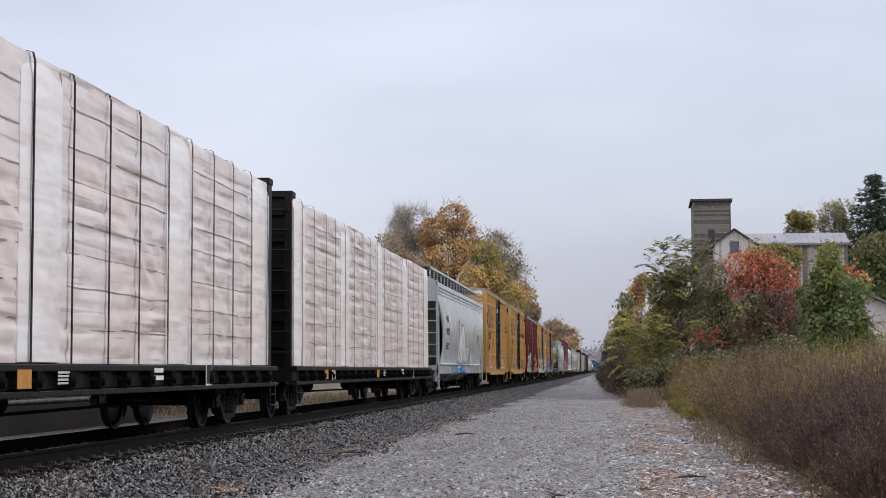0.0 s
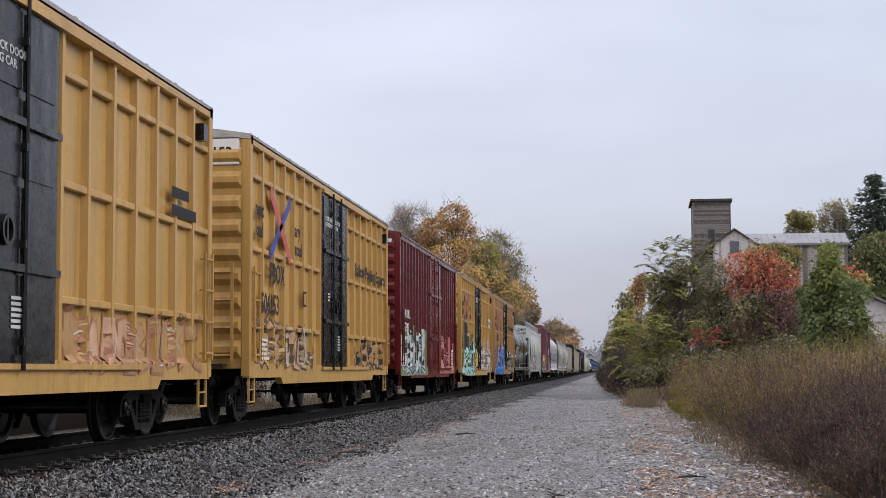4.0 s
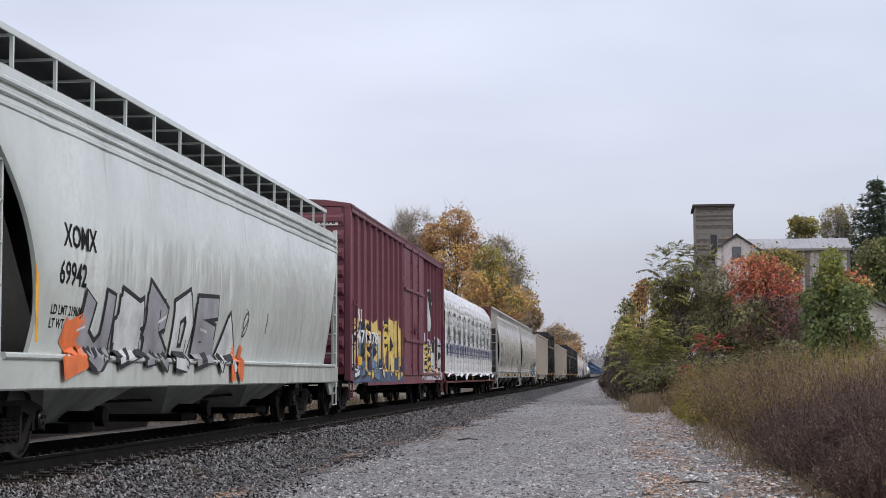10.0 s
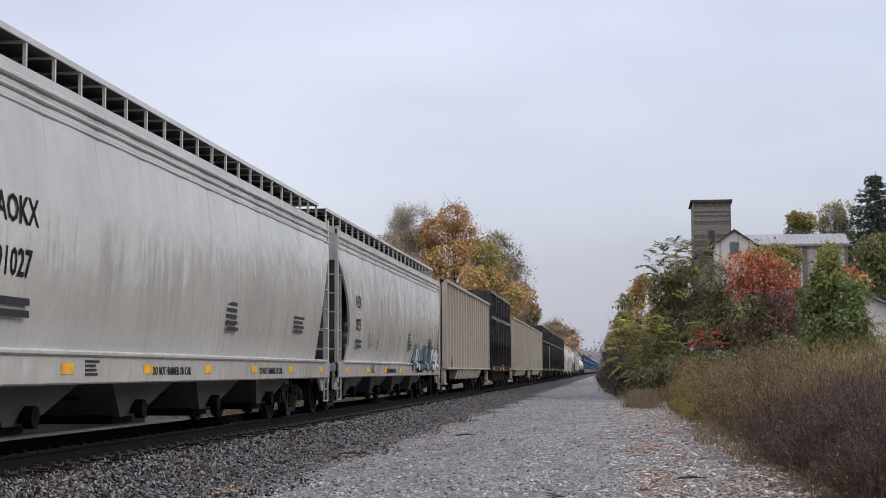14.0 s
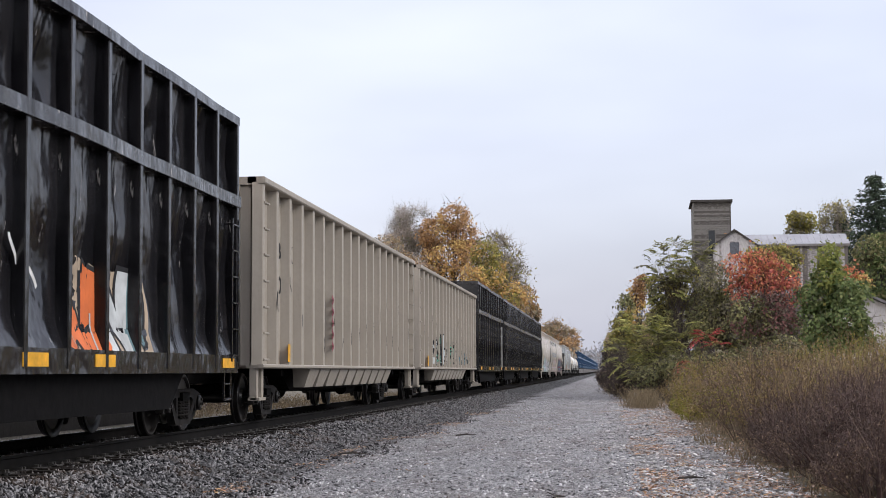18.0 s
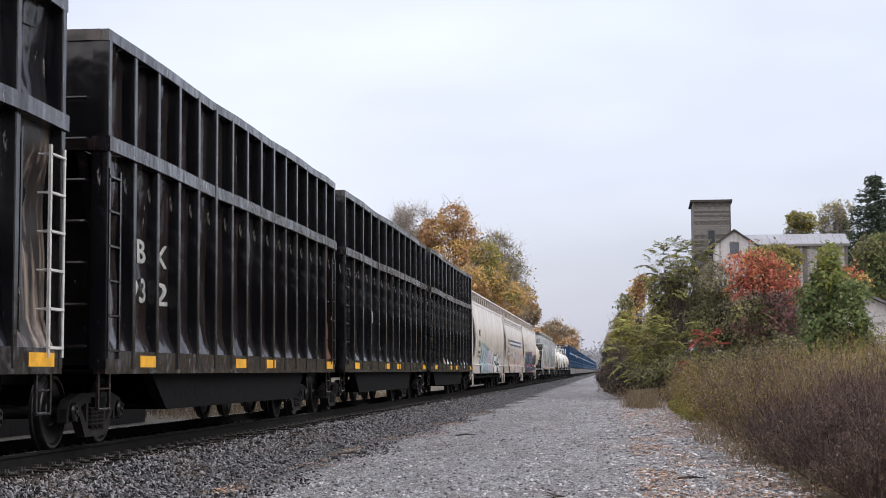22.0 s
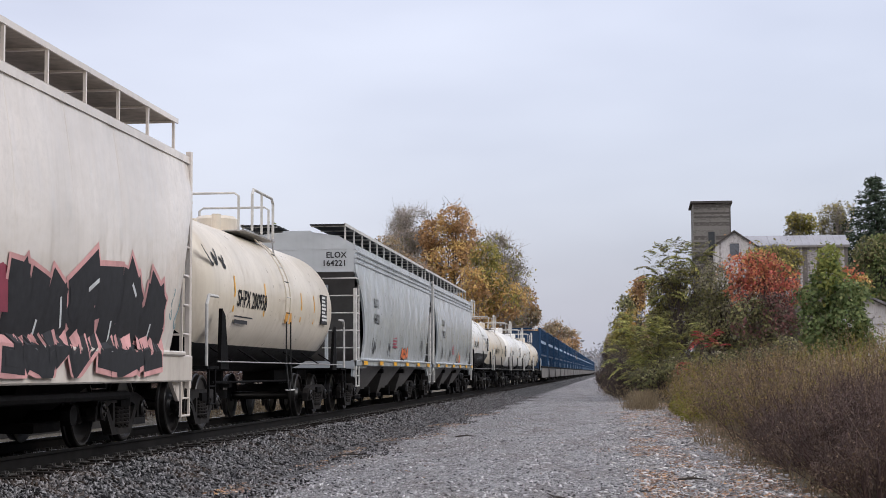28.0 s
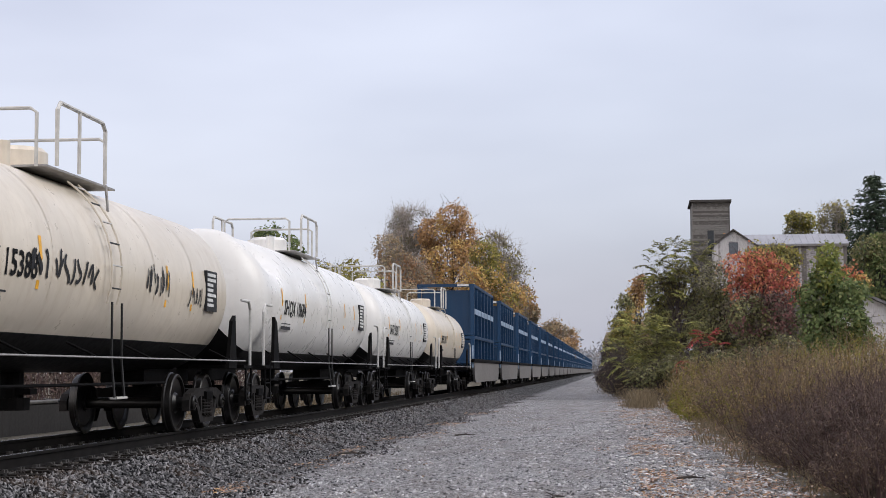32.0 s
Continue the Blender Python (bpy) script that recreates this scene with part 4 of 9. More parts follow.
    for y in (m - pl, m + pl + 0.3):
        part("end_railing", Shape().tube([(0.72, y, top - 0.07), (0.72, y, top + rh * 0.82), (0.64, y, top + rh * 0.9), (-0.64, y, top + rh * 0.9), (-0.72, y, top + rh * 0.82), (-0.72, y, top - 0.07)], 0.022, 7), rail, car)
    for k in (1, -1):
        lad = part("ladder", Shape().tube([((r + 0.1) * math.sin(a) * k, m - 0.2, zc + (r + 0.1) * math.cos(a)) for a in [0.6 + 0.16 * i for i in range(9)]], 0.014, 5), spec.get("ladder", upper), car)
        part("ladder_stile", Shape().tube([((r + 0.1) * math.sin(a) * k, m + 0.2, zc + (r + 0.1) * math.cos(a)) for a in [0.6 + 0.16 * i for i in range(9)]], 0.014, 5), spec.get("ladder", upper), lad)
        for i in range(6):
            a = 0.68 + 0.21 * i
            part("ladder_rung", Shape().tube([((r + 0.1) * math.sin(a) * k, m - 0.2, zc + (r + 0.1) * math.cos(a)), ((r + 0.1) * math.sin(a) * k, m + 0.2, zc + (r + 0.1) * math.cos(a))], 0.011, 5), RAILING_DARK if i % 2 else rail, lad)
        for y in (m - 0.2, m + 0.2):
            part("ladder_stile", Shape().tube([((r + 0.1) * k, y, zc - 0.4), ((r + 0.1) * k, y, 1.1), ((r + 0.16) * k, y - 0.05, 0.62)], 0.016, 5), RAILING_DARK, lad)
        part("step", Shape().bar(min((r + 0.1) * k, (r + 0.2) * k), max((r + 0.1) * k, (r + 0.2) * k), m - 0.26, m + 0.16, 0.60, 0.63, 0.006), rail, car)
        # handrail along the sill, and its brackets
        s = Shape().tube([(1.50 * k, b0 + 0.6, 1.12), (1.50 * k, b1 - 0.6, 1.12)], 0.012, 6)
        part("side_handrail", s, PLATFORM, car)
        for i in range(6):
            y = b0 + 1.6 + (b1 - b0 - 3.2) * i / 5
            part("handrail_bracket", Shape().tube([(1.50 * k, y, 1.12), (1.15 * k, y - 0.1, zc - r * 0.72)], 0.016, 5), STEEL_DARK, car)
    for y, k in ((b0, 1), (b1, -1)):
        part("stub_sill", Shape().bar(-0.35, 0.35, min(y, y + 2.6 * k), max(y, y + 2.6 * k), 0.78, 1.02, 0.02), STEEL_DARK, car)
        part("end_platform", Shape().box(-1.5, 1.5, min(y, y + 0.7 * k), max(y, y + 0.7 * k), 1.0, 1.05), STEEL_DARK, car)
        for x in (-1.42, 1.42):
            part("saddle", Shape().prism([(y + 1.0 * k, 1.0), (y + 1.55 * k, 1.0), (y + 1.3 * k, zc - 0.45), (y + 1.1 * k, zc - 0.35)], x - 0.03, x + 0.03, "x"), STEEL_DARK, car)
        for x in (-1.46, 1.46):
            part("grab_rail", Shape().tube([(x, y + 0.08 * k, 1.05), (x, y + 0.08 * k, 2.0), (x, y + 0.2 * k, 2.14), (x, y + 0.75 * k, 2.14)], 0.024, 7), rail, car)
        sill_step(car, 1.5, min(y + 0.1 * k, y + 0.5 * k), 1.0, STEEL_DARK, 0.4, 0.55)
    s = Shape().cyl((0, m, 0.5), (0, m, zc - r + 0.05), 0.16, 12).cyl((0, m, 0.46), (0, m, 0.62), 0.24, 14).bar(-0.3, 0.3, m - 0.12, m + 0.12, 0.66, 0.74, 0.01)
    part("bottom_outlet", s, STEEL_DARK, car)
    part("brake_rod", Shape().tube([(0.8, b0 + 3, 0.78), (0.8, b1 - 3, 0.78)], 0.022, 6), STEEL_DARK, car)
    running_gear(car, L, 1.9)
    return lambda z: math.sqrt(max(0.04, r * r - (z - zc) ** 2)) + 0.004


def crumpled(y0, y1, z0, z1, x, seed, amp=0.024, top_round=0.0):
    """Side of a wrapped stack, with bulges, sags and the layers of bundles pressing through."""
    ny, nz = max(6, int((y1 - y0) / 0.12)), int((z1 - z0) / 0.055)
    rows = []
    for i in range(nz + 1):
        z = z0 + (z1 - z0) * i / nz
        row = []
        for j in range(ny + 1):
            y = y0 + (y1 - y0) * j / ny
            d = amp * noise.noise((y * 0.9 + seed, z * 1.5, seed * 3.1)) + amp * 0.5 * noise.noise((y * 3.0, z * 5.0 + 0.8 * y, seed))
            d -= (0.026 + 0.03 * noise.noise((y * 0.8, z * 0.6, seed + 5))) * max(0, math.cos((z + 0.03 * math.sin(y)) / 0.29 * 2 * math.pi)) ** 10
            d += 0.026 * math.sin(16 * (y * 0.5 + z) + 4 * noise.noise((y, z, seed))) * max(0, noise.noise((y * 0.6, z * 0.7, seed + 9)))
            e = min(1.0, (y - y0) / 0.1, (y1 - y) / 0.1)
            x_in = top_round * max(0, (z - (z1 - 0.55)) / 0.55) ** 2
            row.append((x + d - 0.02 * (1 - e) - x_in, y, z))
        rows.append(row)
    return rows


def centerbeam(car, L, b0, b1, frame_m, wrap_m, spec):
    """Bulkhead flat car with a low ribbed deck, loaded with wrapped lumber on both sides of its centre beam."""
    s = Shape().bar(-1.42, 1.42, b0, b1, 0.72, 1.0, 0.03)
    s.bar(1.40, 1.52, b0, b1, 0.94, 1.02, 0.01).bar(1.40, 1.52, b0, b1, 0.66, 0.73, 0.01)
    part("deck", s, frame_m, car)
    n = 22
    wm = Shape().cyl((1.40, 0, 0.84), (1.58, 0.03, 0.82), 0.075, 10, 0.055).box(1.38, 1.54, -0.04, 0.1, 0.74, 0.94).mesh("winch", STEEL_DARK, 30)
    for i in range(n):
        w = part("winch", None, None, car, data=wm)
        w.location = (0, b0 + 0.8 + (b1 - b0 - 1.6) * i / (n - 1), 0)
    for y, k in ((b0, 1), (b1, -1)):
        ya, yb = min(y, y + 0.32 * k), max(y, y + 0.32 * k)
        head = part("bulkhead", Shape().box(-1.27, 1.27, min(y + 0.1 * k, y + 0.18 * k), max(y + 0.1 * k, y + 0.18 * k), 1.0, 4.36), frame_m, car)
        part("upright", Shape().post(-1.40, -1.26, ya, yb, 1.0, 4.36), frame_m, head)
        part("upright", Shape().post(1.26, 1.40, ya, yb, 1.0, 4.36), frame_m, head)
        part("header", Shape().bar(-1.42, 1.42, ya, yb, 4.36, 4.48, 0.01), frame_m, head)
        for i in range(6):
            part("stiffener", Shape().bar(-1.25, 1.25, ya + 0.01, yb - 0.01, 1.4 + i * 0.52, 1.47 + i * 0.52, 0.01), frame_m, head)
        for i in range(8):
            z = 1.3 + i * 0.4
            part("ladder_rung", Shape().tube([(1.0, y - 0.02 * k, z), (1.0, y - 0.09 * k, z), (1.35, y - 0.09 * k, z), (1.35, y - 0.02 * k, z)], 0.013, 5), frame_m, car)
        sill_step(car, 1.5, min(y + 0.1 * k, y + 0.5 * k), 0.7, frame_m, 0.4, 0.4)
    part("centre_beam", Shape().box(-0.12, 0.12, b0 + 0.3, b1 - 0.3, 1.0, 4.2), frame_m, car)
    a, e = b0 + 0.40, b1 - 0.40
    if spec.get("draped"):
        def cover(z):
            return 1.44 - 0.55 * max(0.0, (z - 3.55) / 0.95) ** 2
        rows = crumpled(a, e, 1.0, 4.4, 1.44, 5.0, 0.035)
        rows = [[(p[0] - 1.44 + cover(p[2]), p[1], p[2]) for p in r] for r in rows]
        rows[0] = [(p[0] + 0.14, p[1], 0.98 - 0.42 * max(0, noise.noise((p[1] * 0.55, 3.0, 0))) - 0.05 * math.sin(p[1] * 1.7)) for p in rows[0]]
        low = rows[0]
        crest = [[(x, p[1], 4.42 + 0.16 * (1 - (x / 0.85) ** 2) + 0.04 * noise.noise((p[1] * 1.4, x, 2))) for p in low] for x in (0.6, 0.3, 0.0, -0.4, -0.8)]
        part("wrapped_load", Shape().grid(rows + crest + [[(-1.42, p[1], 3.4) for p in low], [(-1.42, p[1], 1.02) for p in low]]), wrap_m, car, "white printed lumber wrap with a ragged lower edge", smooth=60)
        part("lumber_stack", Shape().box(-1.33, 1.33, a - 0.06, e + 0.06, 1.01, 3.3).box(-0.8, 0.8, a - 0.05, e + 0.05, 3.3, 4.1), LUMBER, car)
        strap_x = 1.47
    else:
        cuts = [a] + [e - 5.45 * k for k in (4, 3, 2, 1) if e - 5.45 * k > a + 0.5] + [e]
        for i, (p, q) in enumerate(zip(cuts, cuts[1:])):
            x = 1.43 + random.uniform(-0.015, 0.015)
            z1 = 4.36 + random.uniform(-0.04, 0.03)
            rows = crumpled(p + 0.01, q - 0.01, 1.03, z1, x, spec.get("seed", 1) * 10 + i * 3.7)
            s = Shape().grid(rows)
            s.grid([rows[-1], [(0.14, v[1], z1 + 0.02) for v in rows[-1]]])
            for j in (0, -1):
                s.grid([[r[j], (0.14, r[j][1], r[j][2])] for r in rows])
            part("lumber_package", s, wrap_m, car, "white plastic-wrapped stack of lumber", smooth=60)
            # thin dark strips on the wrap, drawn as the shade in its horizontal creases
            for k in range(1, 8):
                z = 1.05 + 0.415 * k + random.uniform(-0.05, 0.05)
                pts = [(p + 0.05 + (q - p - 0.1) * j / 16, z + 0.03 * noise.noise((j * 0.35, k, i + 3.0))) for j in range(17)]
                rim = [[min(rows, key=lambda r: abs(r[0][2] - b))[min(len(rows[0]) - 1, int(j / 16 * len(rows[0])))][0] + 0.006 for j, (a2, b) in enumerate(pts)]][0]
                part("wrap_crease", Shape().grid([[(g, u, v - 0.009) for g, (u, v) in zip(rim, pts)], [(g, u, v + 0.009) for g, (u, v) in zip(rim, pts)]]), CREASE_SHADE, car)
            w = random.uniform(1.0, 1.3)
            rows = [[(x + 0.012 + 0.04 * math.sin(math.pi * j / 8) + 0.012 * noise.noise((j * 0.4, z * 1.2, i)) - (0.06 if z > 4.2 else 0), q - w + w * j / 8, z) for j in range(9)] for z in [1.04 + 3.30 * k / 14 for k in range(15)]]
            part("wrap_fold", Shape().grid(rows).grid([[r[0], (r[0][0] - 0.09, r[0][1], r[0][2])] for r in rows]).grid([[r[-1], (r[-1][0] - 0.09, r[-1][1], r[-1][2])] for r in rows]), WRAP_FOLD, car, "smooth overlapping end of the wrap", smooth=60)
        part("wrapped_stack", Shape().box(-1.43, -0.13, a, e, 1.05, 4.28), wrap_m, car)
        strap_x = 1.49
    nst = spec.get("straps", 18)
    for i in range(nst):
        y = a + 0.35 + (e - a - 0.7) * i / (nst - 1) + random.uniform(-0.07, 0.07)
        if spec.get("draped"):
            line = [(1.50, 0.92), (1.50, 3.55), (1.44, 3.9), (1.28, 4.15), (0.98, 4.43), (0.5, 4.56), (0.0, 4.62)]
        else:
            line = [(strap_x, 0.92), (strap_x, 4.27), (strap_x - 0.025, 4.37), (strap_x - 0.14, 4.40), (0.12, 4.41)]
        s = Shape().grid([[(q, y - 0.018, z) for q, z in line], [(q, y + 0.018, z) for q, z in line]])
        s.grid([[(q - 0.012, y - 0.018, z) for q, z in line], [(q - 0.012, y + 0.018, z) for q, z in line]])
        part("strap", s, STRAP, car)
    tape_row(car, 1.525, 0.76, [b0 + 3, b1 - 12.8], plain("faded_orange_tape", (0.40, 0.19, 0.04), 0.6), 0.4, 0.2)
    underframe(car, b0, b1, 2.6, 0.78)
    running_gear(car, L, 2.7)
    return a, e


def open_hopper(car, L, b0, b1, m, spec):
    """Aggregate hopper: upright posts, a heavy top chord and a row of outlet chutes."""
    top, bot, x = 4.24, 1.05, 1.44
    for k in (1, -1):
        part("side_sheet", Shape().box(min(x * k, (x - 0.05) * k), max(x * k, (x - 0.05) * k), b0 + 0.95, b1 - 0.95, bot, top), m, car)
        for ya, yb in ((b0 + 0.05, b0 + 0.95), (b1 - 0.95, b1 - 0.05)):
            part("end_panel", Shape().box(min(x * k, (x - 0.05) * k), max(x * k, (x - 0.05) * k), ya, yb, bot, top), m, car)
        part("top_chord", Shape().bar(min(1.34 * k, 1.66 * k), max(1.34 * k, 1.66 * k), b0, b1, top - 0.02, top + 0.10, 0.02), m, car)
        part("side_sill", Shape().bar(min(1.34 * k, 1.64 * k), max(1.34 * k, 1.64 * k), b0, b1, bot - 0.05, bot + 0.02, 0.015), m, car)
    n = spec.get("posts", 17)
    pm = Shape().prism([(x - 0.01, -0.15), (x + 0.16, -0.095), (x + 0.17, -0.08), (x + 0.17, 0.08), (x + 0.16, 0.095), (x - 0.01, 0.15)], bot, top, "z").mesh("post", m, 20)
    for i in range(n):
        p = part("post", None, None, car, data=pm)
        p.location = (0, b0 + 0.12 + (b1 - b0 - 0.24) * i / (n - 1), 0)
    for y, k in ((b0, 1), (b1, -1)):
        part("end_chord", Shape().bar(-1.5, 1.5, min(y, y + 0.14 * k), max(y, y + 0.14 * k), top - 0.04, top + 0.10, 0.02), m, car)
        part("end_sheet", Shape().box(-1.4, 1.4, min(y + 0.5 * k, y + 0.55 * k), max(y + 0.5 * k, y + 0.55 * k), bot, top), m, car)
        for i in range(9):
            z = 1.3 + i * 0.33
            part("end_rib", Shape().prism([(min(y + 0.12 * k, y + 0.5 * k), z), (max(y + 0.12 * k, y + 0.5 * k), z), (max(y + 0.12 * k, y + 0.5 * k), z + 0.14), (min(y + 0.12 * k, y + 0.5 * k), z + 0.14)], -1.4, 1.2, "x"), m, car)
        part("corner_post", Shape().post(1.2, 1.46, min(y + 0.05 * k, y + 0.35 * k), max(y + 0.05 * k, y + 0.35 * k), bot, top), m, car)
        ladder(car, 1.5, min(y + 0.1 * k, y + 0.5 * k), max(y + 0.1 * k, y + 0.5 * k), 1.15, 3.9, m, 7, 0.12, "ladder", False)
        s = Shape().post(1.38, 1.52, min(y + 0.02 * k, y + 0.14 * k), max(y + 0.02 * k, y + 0.14 * k), 0.45, 1.1).post(1.38, 1.52, min(y + 0.42 * k, y + 0.54 * k), max(y + 0.42 * k, y + 0.54 * k), 0.45, 1.1)
        s.box(1.36, 1.56, min(y + 0.02 * k, y + 0.54 * k), max(y + 0.02 * k, y + 0.54 * k), 0.44, 0.49)
        part("sill_step", s, m, car)
    ribs = [b0 + 0.12 + (b1 - b0 - 0.24) * i / (n - 1) for i in range(n)]
    SIDE_OF[car] = lambda y, z: x + 0.172 * min(1.0, max(0.0, (0.15 - min(abs(y - p) for p in ribs)) / 0.07))
    nc = spec.get("chutes", 9)
    a, e = b0 + 4.6, b1 - 4.6
    w = (e - a) / nc
    for i in range(nc):
        c = a + w * (i + 0.5)
        s = Shape()
        s.add([(1.2, c - w * 0.48, bot), (1.56, c - w * 0.44, bot - 0.06), (1.56, c + w * 0.44, bot - 0.06), (1.2, c + w * 0.48, bot), (1.2, c - w * 0.36, 0.62), (1.42, c - w * 0.36, 0.62), (1.42, c + w * 0.36, 0.62), (1.2, c + w * 0.36, 0.62)],
              [(0, 1, 5, 4), (1, 2, 6, 5), (2, 3, 7, 6), (3, 0, 4, 7), (4, 5, 6, 7), (0, 3, 2, 1)])
        part("outlet_chute", s, m, car)
    part("floor", Shape().box(-1.4, 1.4, b0 + 0.5, b1 - 0.5, 1.0, 1.1), m, car)
    part("air_tank", Shape().cyl((0.4, a + 0.5, 0.55), (0.4, a + 2.3, 0.55), 0.2, 14), STEEL_DARK, car)
    part("air_tank", Shape().cyl((0.5, e - 2.3, 0.5), (0.5, e - 0.9, 0.5), 0.16, 14), STEEL_DARK, car)
    part("hopper_bottom", Shape().prism([(a + 0.2, 1.0), (e - 0.2, 1.0), (e - 1.2, 0.55), (a + 1.2, 0.55)], -0.9, 0.9, "x"), STEEL_DARK, car)
    underframe(car, b0, b1, 3.8, 0.85)
    running_gear(car, L, 3.8)


def gondola(car, L, b0, b1, m, spec):
    """Tall battered gondola with a raised upper extension; panels dented between its ribs."""
    lo, mid, top, x = 0.98, 3.70, 4.98, 1.46
    n = spec.get("posts", 12)
    seed = spec.get("seed", 1)
    pitch = (b1 - b0) / n
    def skin(y, z):
        """Sheet dented between the ribs, with a flared lip above the sill."""
        i = min(n - 1, max(0, int((y - b0) / pitch)))
        y0, b = b0 + i * pitch, 8 * ((y - b0) / pitch - i)
        z0, z1, xx = (lo, mid, x) if z <= mid else (mid, top, x - 0.02)
        a = (z - z0) / (z1 - z0)
        bow = max(0.0, math.sin(math.pi * b / 8))
        v = xx - 0.17 * max(0, bow * math.sin(math.pi * a) * (0.5 + noise.noise((y0 * 0.7 + seed, z * 0.9, seed)) * 1.3)) - 0.07 * bow * noise.noise((y0 * 3 + b * 0.5, z * 1.3, seed))
        if z <= mid:
            v += 0.11 * max(0.0, 1 - (z - lo - 0.2) / 0.28) if z > lo + 0.2 else 0.11
        return v
    SIDE_OF[car] = skin
    for (z0, z1) in ((lo, mid), (mid + 0.001, top)):
        for i in range(n):
            y0, y1 = b0 + pitch * i, b0 + pitch * (i + 1)
            rows = [[(skin(min(y1 - 0.001, y0 + pitch * b / 8), z0 + (z1 - z0) * a / 20), y0 + pitch * b / 8, z0 + (z1 - z0) * a / 20) for b in range(9)] for a in range(21)]
            part("side_panel", Shape().grid(rows), spec.get("odd_panel", {}).get((i, z0 == lo), m), car, smooth=50)
    part("far_side", Shape().box(-x, -x + 0.05, b0, b1, lo, top), m, car)
    pm = [Shape().prism([(x - 0.06, -0.08), (x + 0.13, -0.065), (x + 0.14, -0.05), (x + 0.14, 0.05), (x + 0.13, 0.065), (x - 0.06, 0.08)], a, b, "z").mesh("rib", RIB_BLACK, 20) for a, b in ((lo, mid), (mid, top))]
    for i in range(n + 1):
        for q in pm:
            p = part("rib", None, None, car, data=q)
            p.location = (0, b0 + 0.06 + (b1 - b0 - 0.12) * i / n, 0)
    wave = [0.11 * noise.noise((i * 0.4, seed, 0)) for i in range(13)]
    def rail(z, h, out):
        rows = []
        for i in range(13):
            y = b0 - 0.03 + (b1 - b0 + 0.06) * i / 12
            w = wave[i] * (0 if i in (0, 12) else 1)
            rows.append([(x - 0.06 + w, y, z + h), (out + w, y, z + h), (out + w, y, z), (x - 0.06 + w, y, z), (x - 0.06 + w, y, z + h)])
        return Shape().grid(rows).add([rows[0][q] for q in range(4)] + [rows[-1][q] for q in range(4)], [(0, 1, 2, 3), (4, 5, 6, 7)])
    part("belt_rail", rail(mid - 0.09, 0.18, x + 0.17), WORN_EDGE, car)
    part("top_chord", rail(top - 0.02, 0.14, x + 0.14), spec.get("trim", WORN_EDGE), car)
    part("top_chord", Shape().bar(-x - 0.1, -x + 0.06, b0, b1, top - 0.02, top + 0.12), m, car)
    s = Shape().prism([(b0 + 0.0, lo - 0.06), (b1, lo - 0.06), (b1, lo + 0.22), (b0, lo + 0.22)], x - 0.02, x + 0.13, "x")
    part("side_sill", s, m, car)
    for y, k in ((b0, 1), (b1, -1)):
        part("end_sheet", Shape().box(-x, x, min(y, y + 0.05 * k), max(y, y + 0.05 * k), mid, top), RIB_BLACK, car)
        part("lower_end_sheet", Shape().box(-x, x, min(y + 0.9 * k, y + 0.95 * k), max(y + 0.9 * k, y + 0.95 * k), lo, mid), RIB_BLACK, car)
        for z in (mid - 0.08, top - 0.02):
            part("end_rail", Shape().bar(-1.5, 1.5, min(y - 0.04 * k, y + 0.1 * k), max(y - 0.04 * k, y + 0.1 * k), z, z + 0.14), m, car)
        for x2 in (-1.25, 1.25):
            part("end_brace", Shape().prism([(y + 0.02 * k, mid - 0.1), (y + 0.16 * k, mid - 0.1), (y + 0.95 * k, 2.2), (y + 0.8 * k, 2.2)], x2 - 0.06, x2 + 0.06, "x"), m, car)
        ladder(car, x, min(y + 0.04 * k, y + 0.46 * k), max(y + 0.04 * k, y + 0.46 * k), 1.2, 3.3, spec.get("rear_ladder", RIB_BLACK) if k < 0 else RIB_BLACK, 6, 0.15)
        for i in range(7):
            z = 1.25 + i * 0.5
            part("ladder_rung", Shape().tube([(0.9, y, z), (0.9, y - 0.1 * k, z), (1.35, y - 0.1 * k, z), (1.35, y, z)], 0.014, 5), m, car)
        sill_step(car, 1.5, min(y + 0.05 * k, y + 0.5 * k), lo, m, 0.42, 0.5)
    part("load", Shape().grid([[(x2, b0 + 0.3 + (b1 - b0 - 0.6) * j / 20, 4.72 + 0.12 * noise.noise((x2, j * 0.6, seed))) for j in range(21)] for x2 in (-1.4, -0.7, 0, 0.7, 1.4)]), GON_BROWN, car)
    for xa in (1.25, -1.40):
        part("belly_side", Shape().prism([(b0 + 2.5, lo - 0.02), (b1 - 2.5, lo - 0.02), (b1 - 3.3, 0.42), (b0 + 3.3, 0.42)], xa, xa + 0.15, "x"), STEEL_DARK, car)
    part("belly", Shape().box(-1.25, 1.25, b0 + 3.3, b1 - 3.3, 0.42, 0.5), STEEL_DARK, car)
    part("floor", Shape().box(-1.4, 1.4, b0 + 0.9, b1 - 0.9, lo - 0.05, lo + 0.05), STEEL_DARK, car)
    tape_row(car, x + 0.132, lo + 0.02, [b0 + 1.4, b0 + 6.6, b0 + 8.9, b1 - 1.0], None, 0.75, 0.15)
    underframe(car, b0, b1, 2.0, 0.9)
    running_gear(car, L, 2.1)


